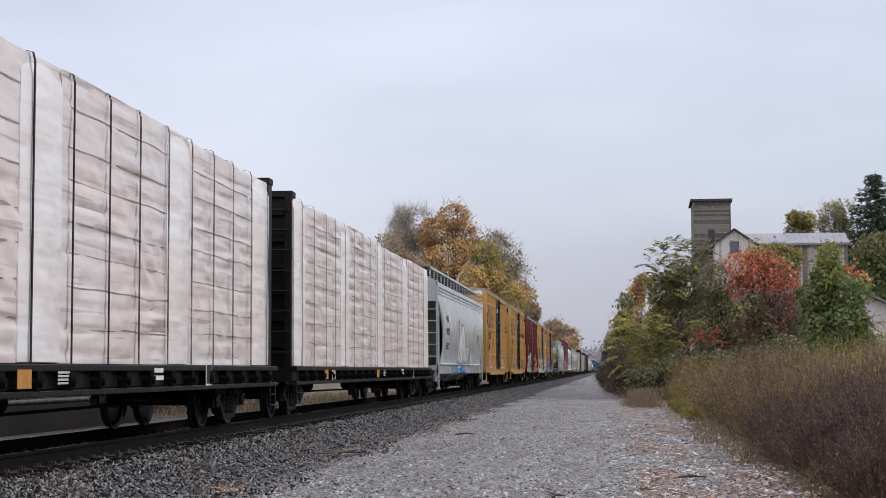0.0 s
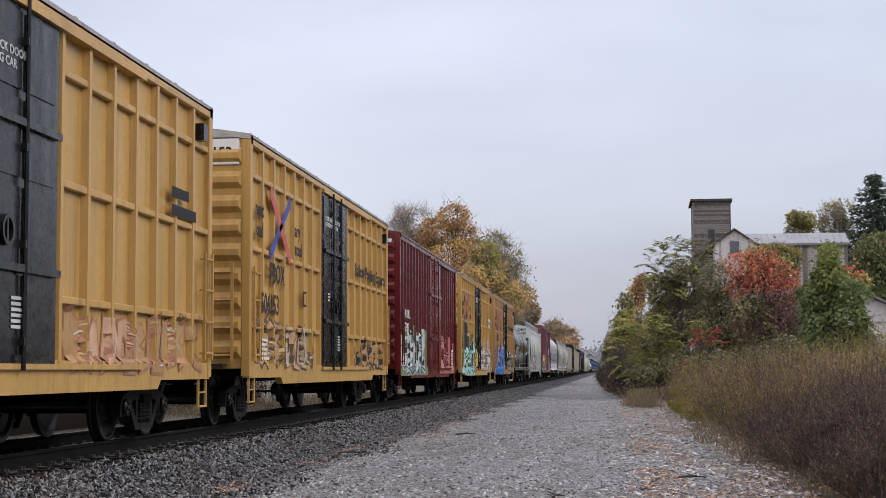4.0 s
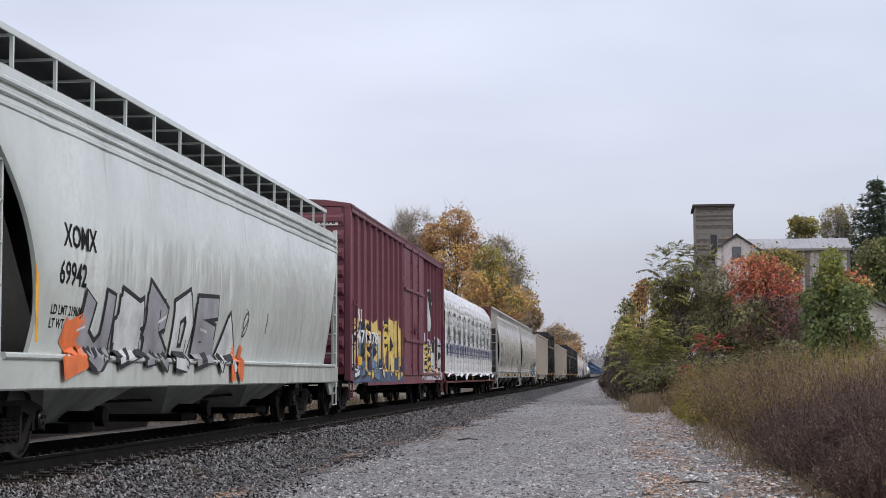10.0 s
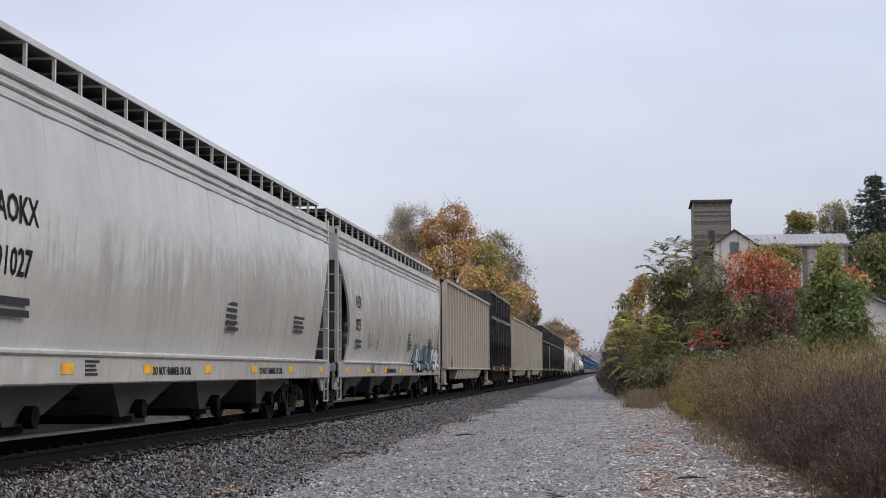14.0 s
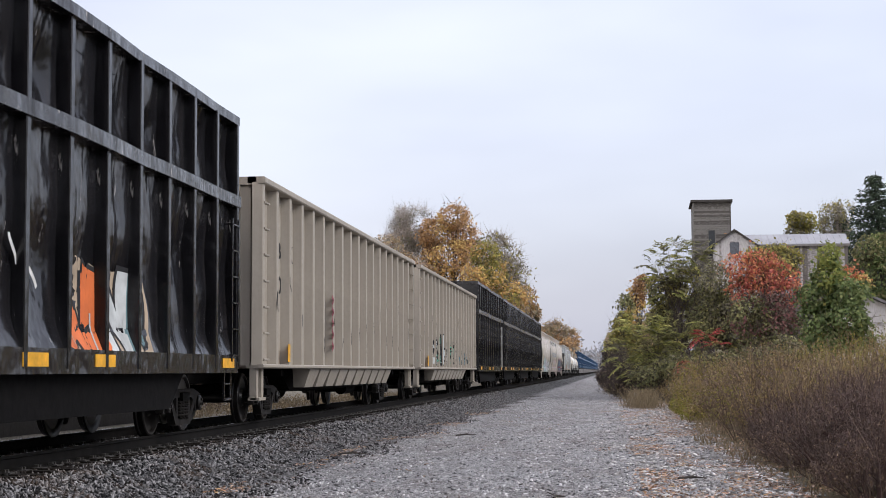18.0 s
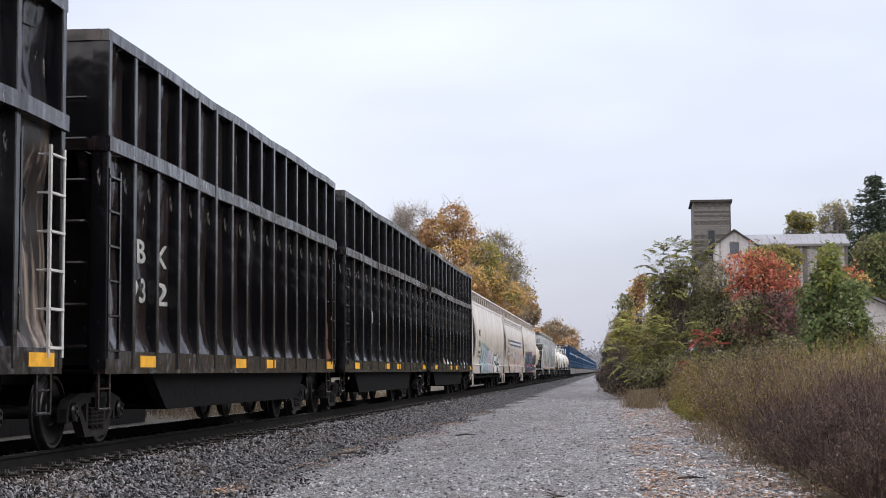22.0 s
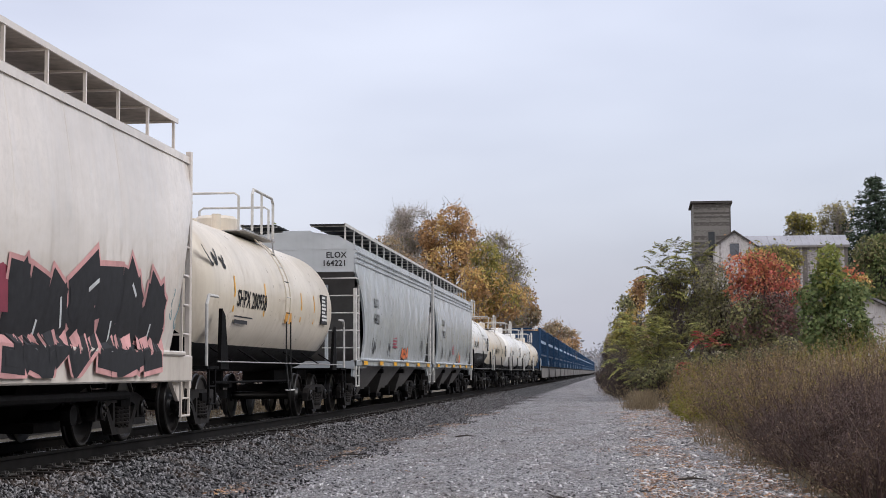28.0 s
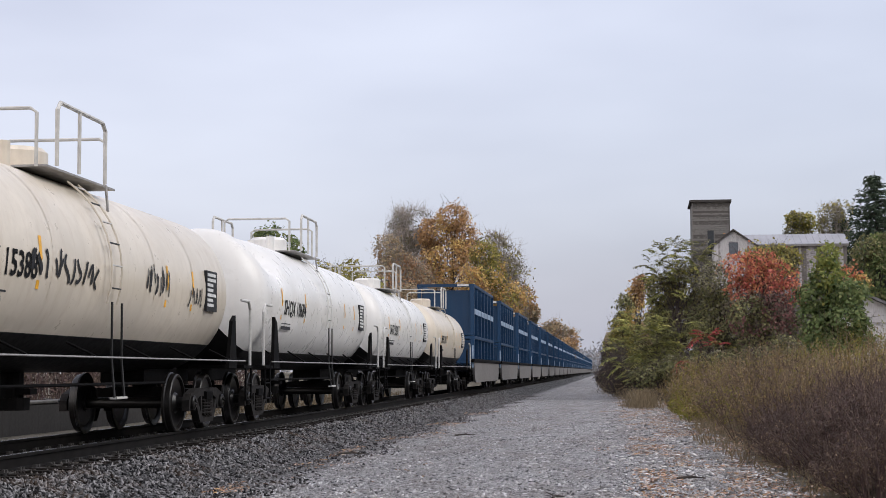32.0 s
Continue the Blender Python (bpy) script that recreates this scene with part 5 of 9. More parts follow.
def container_car(car, L, b0, b1, far=False):
    """Well car with pale curved sides carrying two stacked open blue refuse boxes."""
    for k in (1, -1):
        s = Shape().prism([(b0 + 1.3, 0.42), (b1 - 1.3, 0.42), (b1 - 0.8, 0.7), (b1 - 0.5, 1.36), (b0 + 0.5, 1.36), (b0 + 0.8, 0.7)], min(1.40 * k, 1.50 * k), max(1.40 * k, 1.50 * k), "x")
        part("well_side", s, GREY_SILL, car, "dusty grey steel side")
        part("well_rail", Shape().bar(min(1.36 * k, 1.56 * k), max(1.36 * k, 1.56 * k), b0, b1, 1.34, 1.50, 0.02), STEEL_DARK, car)
    part("well_floor", Shape().box(-1.4, 1.4, b0 + 1, b1 - 1, 0.5, 0.6), STEEL_DARK, car)
    c = (b0 + b1) / 2
    for z0, z1, hl in ((1.3, 2.55, 6.2), (2.62, 5.0, 6.2)):
        box = part("refuse_container", Shape().box(-1.14, 1.14, c - hl + 0.12, c + hl - 0.12, z0, z1 - 0.25), BLUE, car, "blue ribbed steel container")
        n = 7
        rb = Shape().post(1.13, 1.35, -0.09, 0.09, z0, z1).mesh("rib", BLUE)
        for i in range(n):
            part("rib", None, None, box, data=rb).location = (0, c - hl + 0.05 + (2 * hl - 0.1) * i / (n - 1), 0)
        part("container_rim", Shape().bar(1.2, 1.36, c - hl, c + hl, z1 - 0.1, z1 + 0.04).bar(-1.36, -1.2, c - hl, c + hl, z1 - 0.1, z1 + 0.04).bar(-1.36, 1.36, c - hl - 0.06, c - hl + 0.06, z1 - 0.1, z1 + 0.04).bar(-1.36, 1.36, c - hl - 0.06, c - hl + 0.06, z0, z0 + 0.12), BLUE, box)
        for xa in (1.16, -1.34):
            part("end_post", Shape().post(xa, xa + 0.18, c - hl - 0.06, c - hl + 0.08, z0, z1), BLUE, box)
        if z0 > 2:
            for i in range(n - 1):
                y = c - hl + 0.18 + (2 * hl - 0.1) * i / (n - 1)
                part("pale_band", Shape().box(1.352, 1.36, y - 0.05, y + 1.75, z0 + 1.0, z0 + 1.26), BLUE_LIGHT, box)
            part("number_panel", Shape().box(0.55, 1.1, c - hl - 0.07, c - hl - 0.062, z1 - 0.07, z1 + 0.03), WHITE_MARK, box)
    part("end_platform", Shape().bar(-1.4, 1.4, b0, b0 + 2.2, 0.98, 1.12, 0.02).bar(-1.4, 1.4, b1 - 2.2, b1, 0.98, 1.12, 0.02), STEEL_DARK, car)
    part("grab_rail", Shape().tube([(1.45, b0 + 0.1, 1.1), (1.45, b0 + 0.1, 2.1), (1.45, b0 + 0.5, 2.1), (1.45, b0 + 0.5, 1.1)], 0.02, 5), BLUE_LIGHT, car)
    running_gear(car, L, 1.9, far)


# ---- the train: how far each coupling lies along the train, and what each car carries ----
TRAIN = []


def couple(kind, label, category, front, back, u0, u1):
    """A car between the couplings u0 and u1; its body runs from front to back."""
    car = thing(kind, label, category, "cars of the freight train", Matrix.Translation((TRACK_X, u0, RAIL_Z)))
    TRAIN.append((car, u0))
    return car, u1 - u0, front - u0, back - u0


FLAT_BLACK = paint("black_flat_car_paint", (0.006, 0.006, 0.0065), 0.5, 0.35, (0.035, 0.031, 0.028), 0.5, 0.05, spec=0.2)
# plastic-wrapped lumber on black bulkhead flat cars
for f, b, u0, u1, sd in ((5.0, 28.4, 4.1, 29.3, 1), (30.2, 53.6, 29.3, 54.8, 2)):
    car, L, b0, b1 = couple("lumber_car", "black bulkhead flat car loaded with white plastic-wrapped lumber", "lumber car", f, b, u0, u1)
    centerbeam(car, L, b0, b1, FLAT_BLACK, WRAP, {"seed": sd})
    part("lettering_plate", Shape().box(1.525, 1.53, b1 - 5.2, b1 - 4.85, 0.72, 1.06), WHITE_MARK, car)
    part("lettering_plate", Shape().box(1.532, 1.536, b1 - 5.17, b1 - 4.88, 0.75, 1.03), BLACK_MARK, car)
    lettering("778", 0.30, (1.535, b1 - 19.6, 0.74), WHITE_MARK, car)
    bars(b1 - 11.6, 0.94, 0.5, 0.16, 4, 1.525, LIGHT_SPRAY, car)
    bars(b1 - 7.9, 0.98, 0.5, 0.2, 2, 1.525, WHITE_MARK, car)
    part("vent_strip", Shape().box(1.405, 1.41, b0 + 0.1, b0 + 0.16, 2.6, 3.9), BLUE_LIGHT, car)
    part("reflector", Shape().box(1.405, 1.41, b0 + 0.1, b0 + 0.18, 1.6, 2.2), REFLECT, car)

GREY_SPRAY = plain("grey_spray_line", (0.16, 0.16, 0.17), 0.6, 0, 0.3, 2)
# pale grey covered hopper
car, L, b0, b1 = couple("covered_hopper", "light grey covered hopper with faded graffiti along its lower side", "hopper car", 55.5, 75.5, 54.8, 76.3)
face = covered_hopper(car, L, b0, b1, GREY, {"eave": 4.05})
lettering("EPAX", 0.36, (1.6, b0 + 2.2, 2.72), BLACK_MARK, car, face=face)
lettering("845087", 0.36, (1.6, b0 + 2.1, 2.25), BLACK_MARK, car, face=face)
bars(b0 + 2.1, 1.95, 1.0, 0.25, 3, face(1.85) + 0.014, BLACK_MARK, car)
lettering("5087", 0.3, (0.5, b0 + 0.02, 3.75), BLACK_MARK, car, FRONT)
scrawl(car, 1.6, b0 + 7.0, b0 + 9.3, 1.2, 3.0, [LIGHT_SPRAY], GREY_SPRAY, 3, 2, surface=face)
scrawl(car, 1.6, b0 + 9.4, b0 + 13.0, 1.2, 2.0, [LIGHT_SPRAY, GREY, LIGHT_SPRAY], GREY_SPRAY, 4, 5, surface=face)
scrawl(car, 1.56, b0 + 5.0, b0 + 10.0, 0.82, 1.12, [TEAL, SKY_BLUE, LIGHT_SPRAY], BLACK_MARK, 5, 8)
tag_lines(car, 1.6, b0 + 0.6, b0 + 2.4, 2.6, 3.5, BLACK_MARK, 6, 3, surface=face)
bars(b1 - 4.3, 2.5, 0.8, 0.3, 4, face(2.4) + 0.014, BLACK_MARK, car)
tag_lines(car, 1.565, b1 - 6, b1 - 3.5, 0.84, 1.1, BLACK_MARK, 7, 6)

WASHED = plain("washed_out_pink_spray", (0.48, 0.29, 0.19), 0.65, 0, 0.35, 1.5)
# yellow and red boxcars


def yellow_boxcar(f, b, u0, u1, m, num, style, label):
    car, L, b0, b1 = couple("boxcar", label, "boxcar", f, b, u0, u1)
    boxcar(car, L, b0, b1, m, DOOR_BLACK, {"roof": plain("galvanised_roof", (0.35, 0.34, 0.32), 0.5, 0.4)})
    lettering("FBOX  " + num, 0.24, (1.28, b0 - 0.035, 4.56), BLACK_MARK, car, FRONT, align="RIGHT")
    lettering("next\nload", 0.36, (1.6, b0 + 0.35, 3.62), BLACK_MARK, car)
    lettering("any\nroad", 0.36, (1.6, b0 + 3.75, 3.52), BLACK_MARK, car)
    # crossed ribbon emblem: plain coloured bands
    for z0, z1, col in ((3.0, 4.15, SKY_BLUE), (4.15, 3.0, PINK)):
        zm = (z0 + z1) / 2
        part("emblem_band", Shape().add([(1.603, b0 + 1.55, z0 - 0.13), (1.603, b0 + 1.55, z0 + 0.13), (1.603, b0 + 2.5, zm + 0.10), (1.603, b0 + 3.3, z1 + 0.13), (1.603, b0 + 3.3, z1 - 0.13), (1.603, b0 + 2.4, zm - 0.10)],
                                        [(0, 1, 2, 5), (5, 2, 3, 4)]), plain("emblem_blue", (0.03, 0.05, 0.30), 0.5) if col is SKY_BLUE else plain("emblem_red", (0.45, 0.09, 0.07), 0.5), car)
    lettering("FBOX", 0.5, (1.6, b0 + 1.5, 2.52), BLACK_MARK, car)
    lettering(num, 0.5, (1.6, b0 + 0.8, 1.95), BLACK_MARK, car)
    part("stencil_box", Shape().box(1.6, 1.603, b0 + 4.6, b0 + 4.9, 2.2, 2.5), BLACK_MARK, car)
    part("stencil_box", Shape().box(1.604, 1.607, b0 + 4.64, b0 + 4.86, 2.24, 2.46), m, car)
    bars(b0 + 0.9, 1.5, 0.6, 0.4, 5, 1.595, WHITE_MARK, car)
    lettering("CLOSE AND LOCK DOORS\nBEFORE MOVING CAR", 0.13, (1.61, (b0 + b1) / 2 - 1.3, 4.15), LIGHT_SPRAY, car, width=1.9)
    bars((b0 + b1) / 2 + 0.2, 1.7, 0.35, 0.35, 6, 1.612, LIGHT_SPRAY, car)
    bars((b0 + b1) / 2 - 1.0, 2.6, 0.3, 0.2, 3, 1.612, LIGHT_SPRAY, car)
    return car, b0, b1


car, b0, b1 = yellow_boxcar(77.2, 93.7, 76.3, 95.0, YELLOW, "502405", 1, "yellow boxcar with black doors and washed-out pink graffiti")
scrawl(car, 1.59, b0 + 0.6, b0 + 6.4, 0.9, 1.75, [WASHED, YELLOW_TAN], plain("faded_rose_spray", (0.36, 0.17, 0.10), 0.65, 0, 0.3, 2), 11, 9, fat=0.8)
scrawl(car, 1.59, b1 - 6.2, b1 - 0.5, 0.9, 1.75, [WASHED, YELLOW_TAN], plain("faded_rose_spray", (0.36, 0.17, 0.10), 0.65, 0, 0.3, 2), 12, 9, fat=0.8)
bars(b1 - 2.2, 3.5, 1.4, 0.5, 2, 1.6, BLACK_MARK, car)
car, b0, b1 = yellow_boxcar(96.3, 112.8, 95.0, 114.1, YELLOW, "506153", 2, "yellow boxcar with black doors and dark tags low on its side")
scrawl(car, 1.59, b0 + 0.6, b0 + 6.0, 0.95, 1.9, [TAN_SPRAY, WASHED, YELLOW_TAN], plain("faded_brown_spray", (0.10, 0.06, 0.035), 0.65, 0, 0.3, 2), 13, 7, fat=0.8)
scrawl(car, 1.59, b1 - 5.6, b1 - 0.6, 0.95, 1.7, [TAN_SPRAY, YELLOW_TAN], BLACK_MARK, 14, 6)
lettering("Railcar Pooling Experts", 0.42, (1.6, b1 - 5.6, 3.2), BLACK_MARK, car, width=5.0)

car, L, b0, b1 = couple("boxcar", "dark red boxcar with pale graffiti along its lower side", "boxcar", 115.4, 132.1, 114.1, 133.3)
boxcar(car, L, b0, b1, RED, RED, {"belts": False, "pitch": 0.78, "door": 3.6, "shift": 0.9, "track_back": True, "board": RED, "door_label": "dark red panelled plug door"})
part("number_board", Shape().box(-0.1, 1.35, b0 - 0.05, b0 - 0.034, 4.55, 4.76), WHITE_MARK, car)
lettering("NOKL  571951", 0.2, (1.28, b0 - 0.056, 4.58), BLACK_MARK, car, FRONT, align="RIGHT")
lettering("N O K L", 0.36, (1.6, b0 + 1.0, 2.5), WHITE_MARK, car)
lettering("571951", 0.36, (1.6, b0 + 0.9, 2.1), WHITE_MARK, car)
haze_patch(car, b0 + 0.2, b0 + 7.0, 0.78, 2.5, SIDE_OF[car], GREEN_SPRAY, 2)
scrawl(car, 1.6, b0 + 0.9, b0 + 6.3, 0.8, 2.15, [LIGHT_SPRAY, LIGHT_SPRAY, TEAL_DARK], BLACK_MARK, 15, 6, halo=LIGHT_SPRAY)
haze_patch(car, b1 - 5.9, b1 - 0.7, 0.82, 2.4, SIDE_OF[car], plain("salmon_spray", (0.40, 0.12, 0.10), 0.6, 0, 0.35, 2), 6)
scrawl(car, 1.6, b1 - 5.6, b1 - 1.0, 0.9, 2.0, [PINK, RED], RED, 16, 7, fat=0.8)
bars(b1 - 2.0, 1.7, 0.6, 0.8, 8, 1.6, WHITE_MARK, car)

car, b0, b1 = yellow_boxcar(134.4, 150.9, 133.3, 152.1, YELLOW, "504178", 3, "yellow boxcar with black doors and big turquoise graffiti")
for i, (ya, yb, za, zb) in enumerate(((1.0, 2.5, 2.35, 2.95), (0.4, 3.4, 1.9, 2.4))):
    part("number_patch", Shape().box(1.592, 1.596, b0 + ya, b0 + yb, za, zb), BLACK_MARK, car, "black repainted number patch")
haze_patch(car, b0 + 0.45, b0 + 6.75, 0.75, 2.75, SIDE_OF[car], BLACK_MARK, 7, jag=0.2)
haze_patch(car, b0 + 0.5, b0 + 6.6, 0.75, 2.62, SIDE_OF[car], TEAL, 7, 0.005, jag=0.2)
scrawl(car, 1.6, b0 + 0.5, b0 + 6.5, 0.75, 2.3, [TEAL, TEAL, plain("pale_mint_spray", (0.42, 0.62, 0.60), 0.6, 0, 0.2, 2)], BLACK_MARK, 17, 6, label="turquoise spray-painted graffiti", fat=1.35, shine=YELLOW_SPRAY)
haze_patch(car, b1 - 6.4, b1 - 0.4, 0.85, 2.75, SIDE_OF[car], plain("mauve_grey_spray", (0.33, 0.27, 0.27), 0.65, 0, 0.35, 2), 8)
scrawl(car, 1.6, b1 - 6.3, b1 - 0.5, 0.9, 2.2, [LIGHT_SPRAY, WHITE_MARK, LIGHT_SPRAY], plain("plum_grey_spray", (0.10, 0.08, 0.09), 0.65, 0, 0.3, 2), 18, 7)
scrawl(car, 1.61, b0 + 6.6, b0 + 8.4, 1.0, 1.9, [YELLOW_SPRAY, TAN_SPRAY], BLACK_MARK, 19, 3)
bars(b1 - 2.2, 3.5, 1.5, 0.55, 2, 1.6, LIGHT_SPRAY, car)

car, b0, b1 = yellow_boxcar(153.4, 170.0, 152.1, 170.9, YELLOW_TAN, "505595", 4, "faded tan boxcar with black doors and bright blue graffiti")
mural(car, 1.6, b0 + 0.4, b0 + 6.9, 0.72, 2.3, SKY_BLUE, WHITE_MARK, 20, BLACK_MARK, PINK, "bright blue spray-painted graffiti")
mural(car, 1.6, b1 - 5.8, b1 - 0.5, 0.85, 1.95, plain("olive_grey_spray", (0.20, 0.185, 0.135), 0.65, 0, 0.5, 3), WHITE_MARK, 22, BLACK_MARK)
lettering("Railcar Pooling Experts", 0.42, (1.6, b1 - 5.6, 3.35), BLACK_MARK, car, width=5.2)
scrawl(car, 1.61, b0 + 6.7, b0 + 9.9, 0.75, 1.3, [PINK, TAN_SPRAY], PINK, 23, 5)
for i in range(3):
    part("emblem_band", Shape().box(1.6, 1.604, b1 - 3.4 + i * 0.8, b1 - 3.2 + i * 0.8, 3.8, 4.4), RED_SPRAY, car)

# black tank car
car, L, b0, b1 = couple("tank_car", "glossy black tank car with a railed platform on top", "tank car", 171.6, 189.9, 170.9, 190.6)
face = tank_car(car, L, b0 + 0.7, b1, 1.52, 2.62, TANK_BLACK, TANK_BLACK, {"rail": RAILING_DARK, "dome": TANK_BLACK})
lettering("SRIX 29014", 0.46, (1.5, b0 + 3.0, 2.2), WHITE_MARK, car, face=face)
bars(b0 + 3.0, 2.05, 1.6, 0.3, 2, face(1.95) + 0.002, WHITE_MARK, car)
for y, z0, z1 in ((b0 + 5.8, 2.4, 2.95), (b0 + 8.0, 2.2, 2.7), (b0 + 10.3, 2.3, 2.65)):
    part("reflector", Shape().grid([[(face(z) + 0.004, y, z), (face(z) + 0.004, y + 0.1, z)] for z in (z0, (z0 + z1) / 2, z1)]), REFLECT, car)
part("placard", Shape().box(face(1.75), face(1.75) + 0.02, b0 + 6.2, b0 + 6.75, 1.62, 1.84), plain("worn_orange_panel", (0.35, 0.17, 0.03), 0.6), car)
bars(b1 - 2.2, 2.5, 0.6, 0.5, 5, face(2.2) + 0.002, WHITE_MARK, car)

# pale green-grey covered hopper
car, L, b0, b1 = couple("covered_hopper", "pale green-grey covered hopper with grey and orange graffiti", "hopper car", 190.9, 210.7, 190.6, 211.4)
face = covered_hopper(car, L, b0, b1, GREEN_GREY, {"eave": 4.05})
lettering("XOMX", 0.36, (1.6, b0 + 2.0, 2.38), BLACK_MARK, car, face=face)
lettering("69942", 0.36, (1.6, b0 + 1.9, 1.96), BLACK_MARK, car, face=face)
lettering("OMX\n942", 0.28, (1.3, b0 + 0.02, 3.95), BLACK_MARK, car, FRONT, align="RIGHT")
lettering("LD LMT 219600 LB\nLT WT      66200 LB", 0.15, (1.6, b0 + 1.75, 1.62), BLACK_MARK, car, face=face)
part("reflector", Shape().box(face(1.9), face(1.9) + 0.006, b0 + 1.25, b0 + 1.33, 1.3, 2.4), REFLECT, car)
scrawl(car, 1.6, b0 + 2.7, b0 + 10.2, 1.0, 2.1, [LIGHT_SPRAY, plain("grey_spray", (0.25, 0.25, 0.27), 0.6, 0, 0.3, 2)], BLACK_MARK, 124, 6, surface=lambda z: max(face(z), 1.595))
scrawl(car, 1.598, b0 + 2.2, b0 + 3.1, 0.85, 1.6, [ORANGE_SPRAY], ORANGE_SPRAY, 25, 1, surface=lambda z: max(face(z), 1.59))
scrawl(car, 1.598, b0 + 9.7, b0 + 11.0, 0.85, 1.5, [ORANGE_SPRAY], ORANGE_SPRAY, 26, 1, surface=lambda z: max(face(z), 1.59))
tag_lines(car, 1.6, b0 + 10.5, b0 + 12.6, 1.5, 2.2, BLACK_MARK, 27, 4, surface=face)

# chalky maroon boxcar
car, L, b0, b1 = couple("boxcar", "chalky maroon boxcar with yellow and blue graffiti", "boxcar", 212.2, 232.5, 211.4, 233.3)
boxcar(car, L, b0, b1, MAROON, MAROON, {"belts": False, "pitch": 1.0, "door": 4.9, "shift": 1.6, "board": MAROON, "door_label": "maroon double plug door"})
part("number_board", Shape().box(0.0, 1.3, b0 - 0.05, b0 - 0.034, 4.44, 4.64), WHITE_MARK, car)
lettering("NS 471378", 0.2, (1.25, b0 - 0.056, 4.47), BLACK_MARK, car, FRONT, align="RIGHT")
lettering("N S", 0.42, (1.6, b0 + 1.0, 2.25), WHITE_MARK, car)
lettering("471378", 0.42, (1.6, b0 + 0.9, 1.75), WHITE_MARK, car, width=3.4)
haze_patch(car, b0 + 1.0, b0 + 9.2, 0.8, 2.7, SIDE_OF[car], plain("pale_yellow_spray", (0.60, 0.46, 0.16), 0.6, 0, 0.25, 2), 12)
haze_patch(car, b0 + 0.4, b0 + 9.4, 0.78, 1.65, lambda y, z: SIDE_OF[car](y, z) + 0.002, NAVY_SPRAY, 13)
scrawl(car, 1.603, b0 + 0.6, b0 + 9.2, 0.82, 2.25, [YELLOW_SPRAY, plain("steel_blue_spray", (0.10, 0.16, 0.25), 0.6), YELLOW_SPRAY, LIGHT_SPRAY], BLACK_MARK, 29, 8, fat=0.85)
haze_patch(car, b1 - 6.4, b1 - 0.5, 0.8, 2.5, SIDE_OF[car], plain("pale_lilac_spray", (0.45, 0.42, 0.50), 0.6, 0, 0.25, 2), 14)
scrawl(car, 1.603, b1 - 6.2, b1 - 0.6, 0.82, 2.1, [LIGHT_SPRAY, plain("peach_spray", (0.62, 0.40, 0.28), 0.6, 0, 0.25, 2), YELLOW_SPRAY, LIGHT_SPRAY], BLACK_MARK, 30, 7)
scrawl(car, 1.6, b1 - 4.4, b1 - 3.3, 2.4, 3.9, [BLACK_MARK], BLACK_MARK, 35, 1, halo=LIGHT_SPRAY, fat=1.1)
part("reflector", Shape().box(1.6, 1.606, b0 + 1.0, b0 + 1.6, 1.2, 1.4), REFLECT, car)

# lumber car under printed wrap
car, L, b0, b1 = couple("lumber_car", "oxide-red bulkhead flat car under white printed lumber wrap", "lumber car", 234.2, 257.8, 233.3, 258.9)
a, e = centerbeam(car, L, b0, b1, OXIDE, WRAP_WHITE, {"draped": True, "straps": 19})
side = lambda z: 1.472 - 0.55 * max(0, (z - 3.55) / 0.95) ** 2
for i in range(11):
    y = a + 1.15 + i * (e - a - 2.2) / 10
    ring = []
    for r0 in (0.62, 0.50):
        ring.append([(side(2.80 + r0 * math.sin(t)) + 0.012, y + r0 * 0.92 * math.cos(t), 2.80 + r0 * math.sin(t)) for t in [2 * math.pi * j / 28 for j in range(29)]])
    part("printed_ring", Shape().grid(ring), INK, car, "black printed ring")
    for dy, h in ((-0.17, 0.40), (0.0, 0.66), (0.17, 0.5)):
        s = Shape()
        for k in range(4):
            z = 2.52 + h * k / 4
            w = 0.14 * (1 - k / 4.6)
            s.add([(side(z) + 0.012, y + dy - w, z), (side(z) + 0.012, y + dy + w, z), (side(z + h / 3) + 0.012, y + dy, z + h / 3)], [(0, 1, 2)])
        s.box(1.482, 1.485, y + dy - 0.02, y + dy + 0.02, 2.42, 2.53)
        part("printed_conifer", s, INK_GREEN, car, "dark green printed conifer")
    part("printed_ground", Shape().add([(1.484, y - 0.38, 2.45), (1.484, y + 0.36, 2.43), (1.484, y + 0.2, 2.39), (1.484, y - 0.2, 2.41)], [(0, 1, 2, 3)]), INK, car)
    for k, big in ((-0.75, i % 3 == 0), (0.35, i % 2 == 0)):
        z0, z1 = 1.72 - 0.12 * noise.noise((i * 1.3, k, 0)), 2.16
        w = 0.62 if big else 0.5
        p = part("printed_panel", Shape().box(1.475, 1.481, y + k, y + k + w, z0, z1), BLUE_PANEL, car, "navy printed slogan panel")
        lettering("GOT\nGOOD\nWOOD?", 0.17, (1.483, y + k + w / 2, z1 - 0.15), WHITE_MARK, p, align="CENTER", width=w * 0.84)
bars(b0 + 3.2, 0.95, 0.7, 0.18, 4, 1.525, WHITE_MARK, car)
part("lettering_plate", Shape().box(1.525, 1.53, b1 - 3.4, b1 - 3.1, 0.7, 1.0), WHITE_MARK, car)

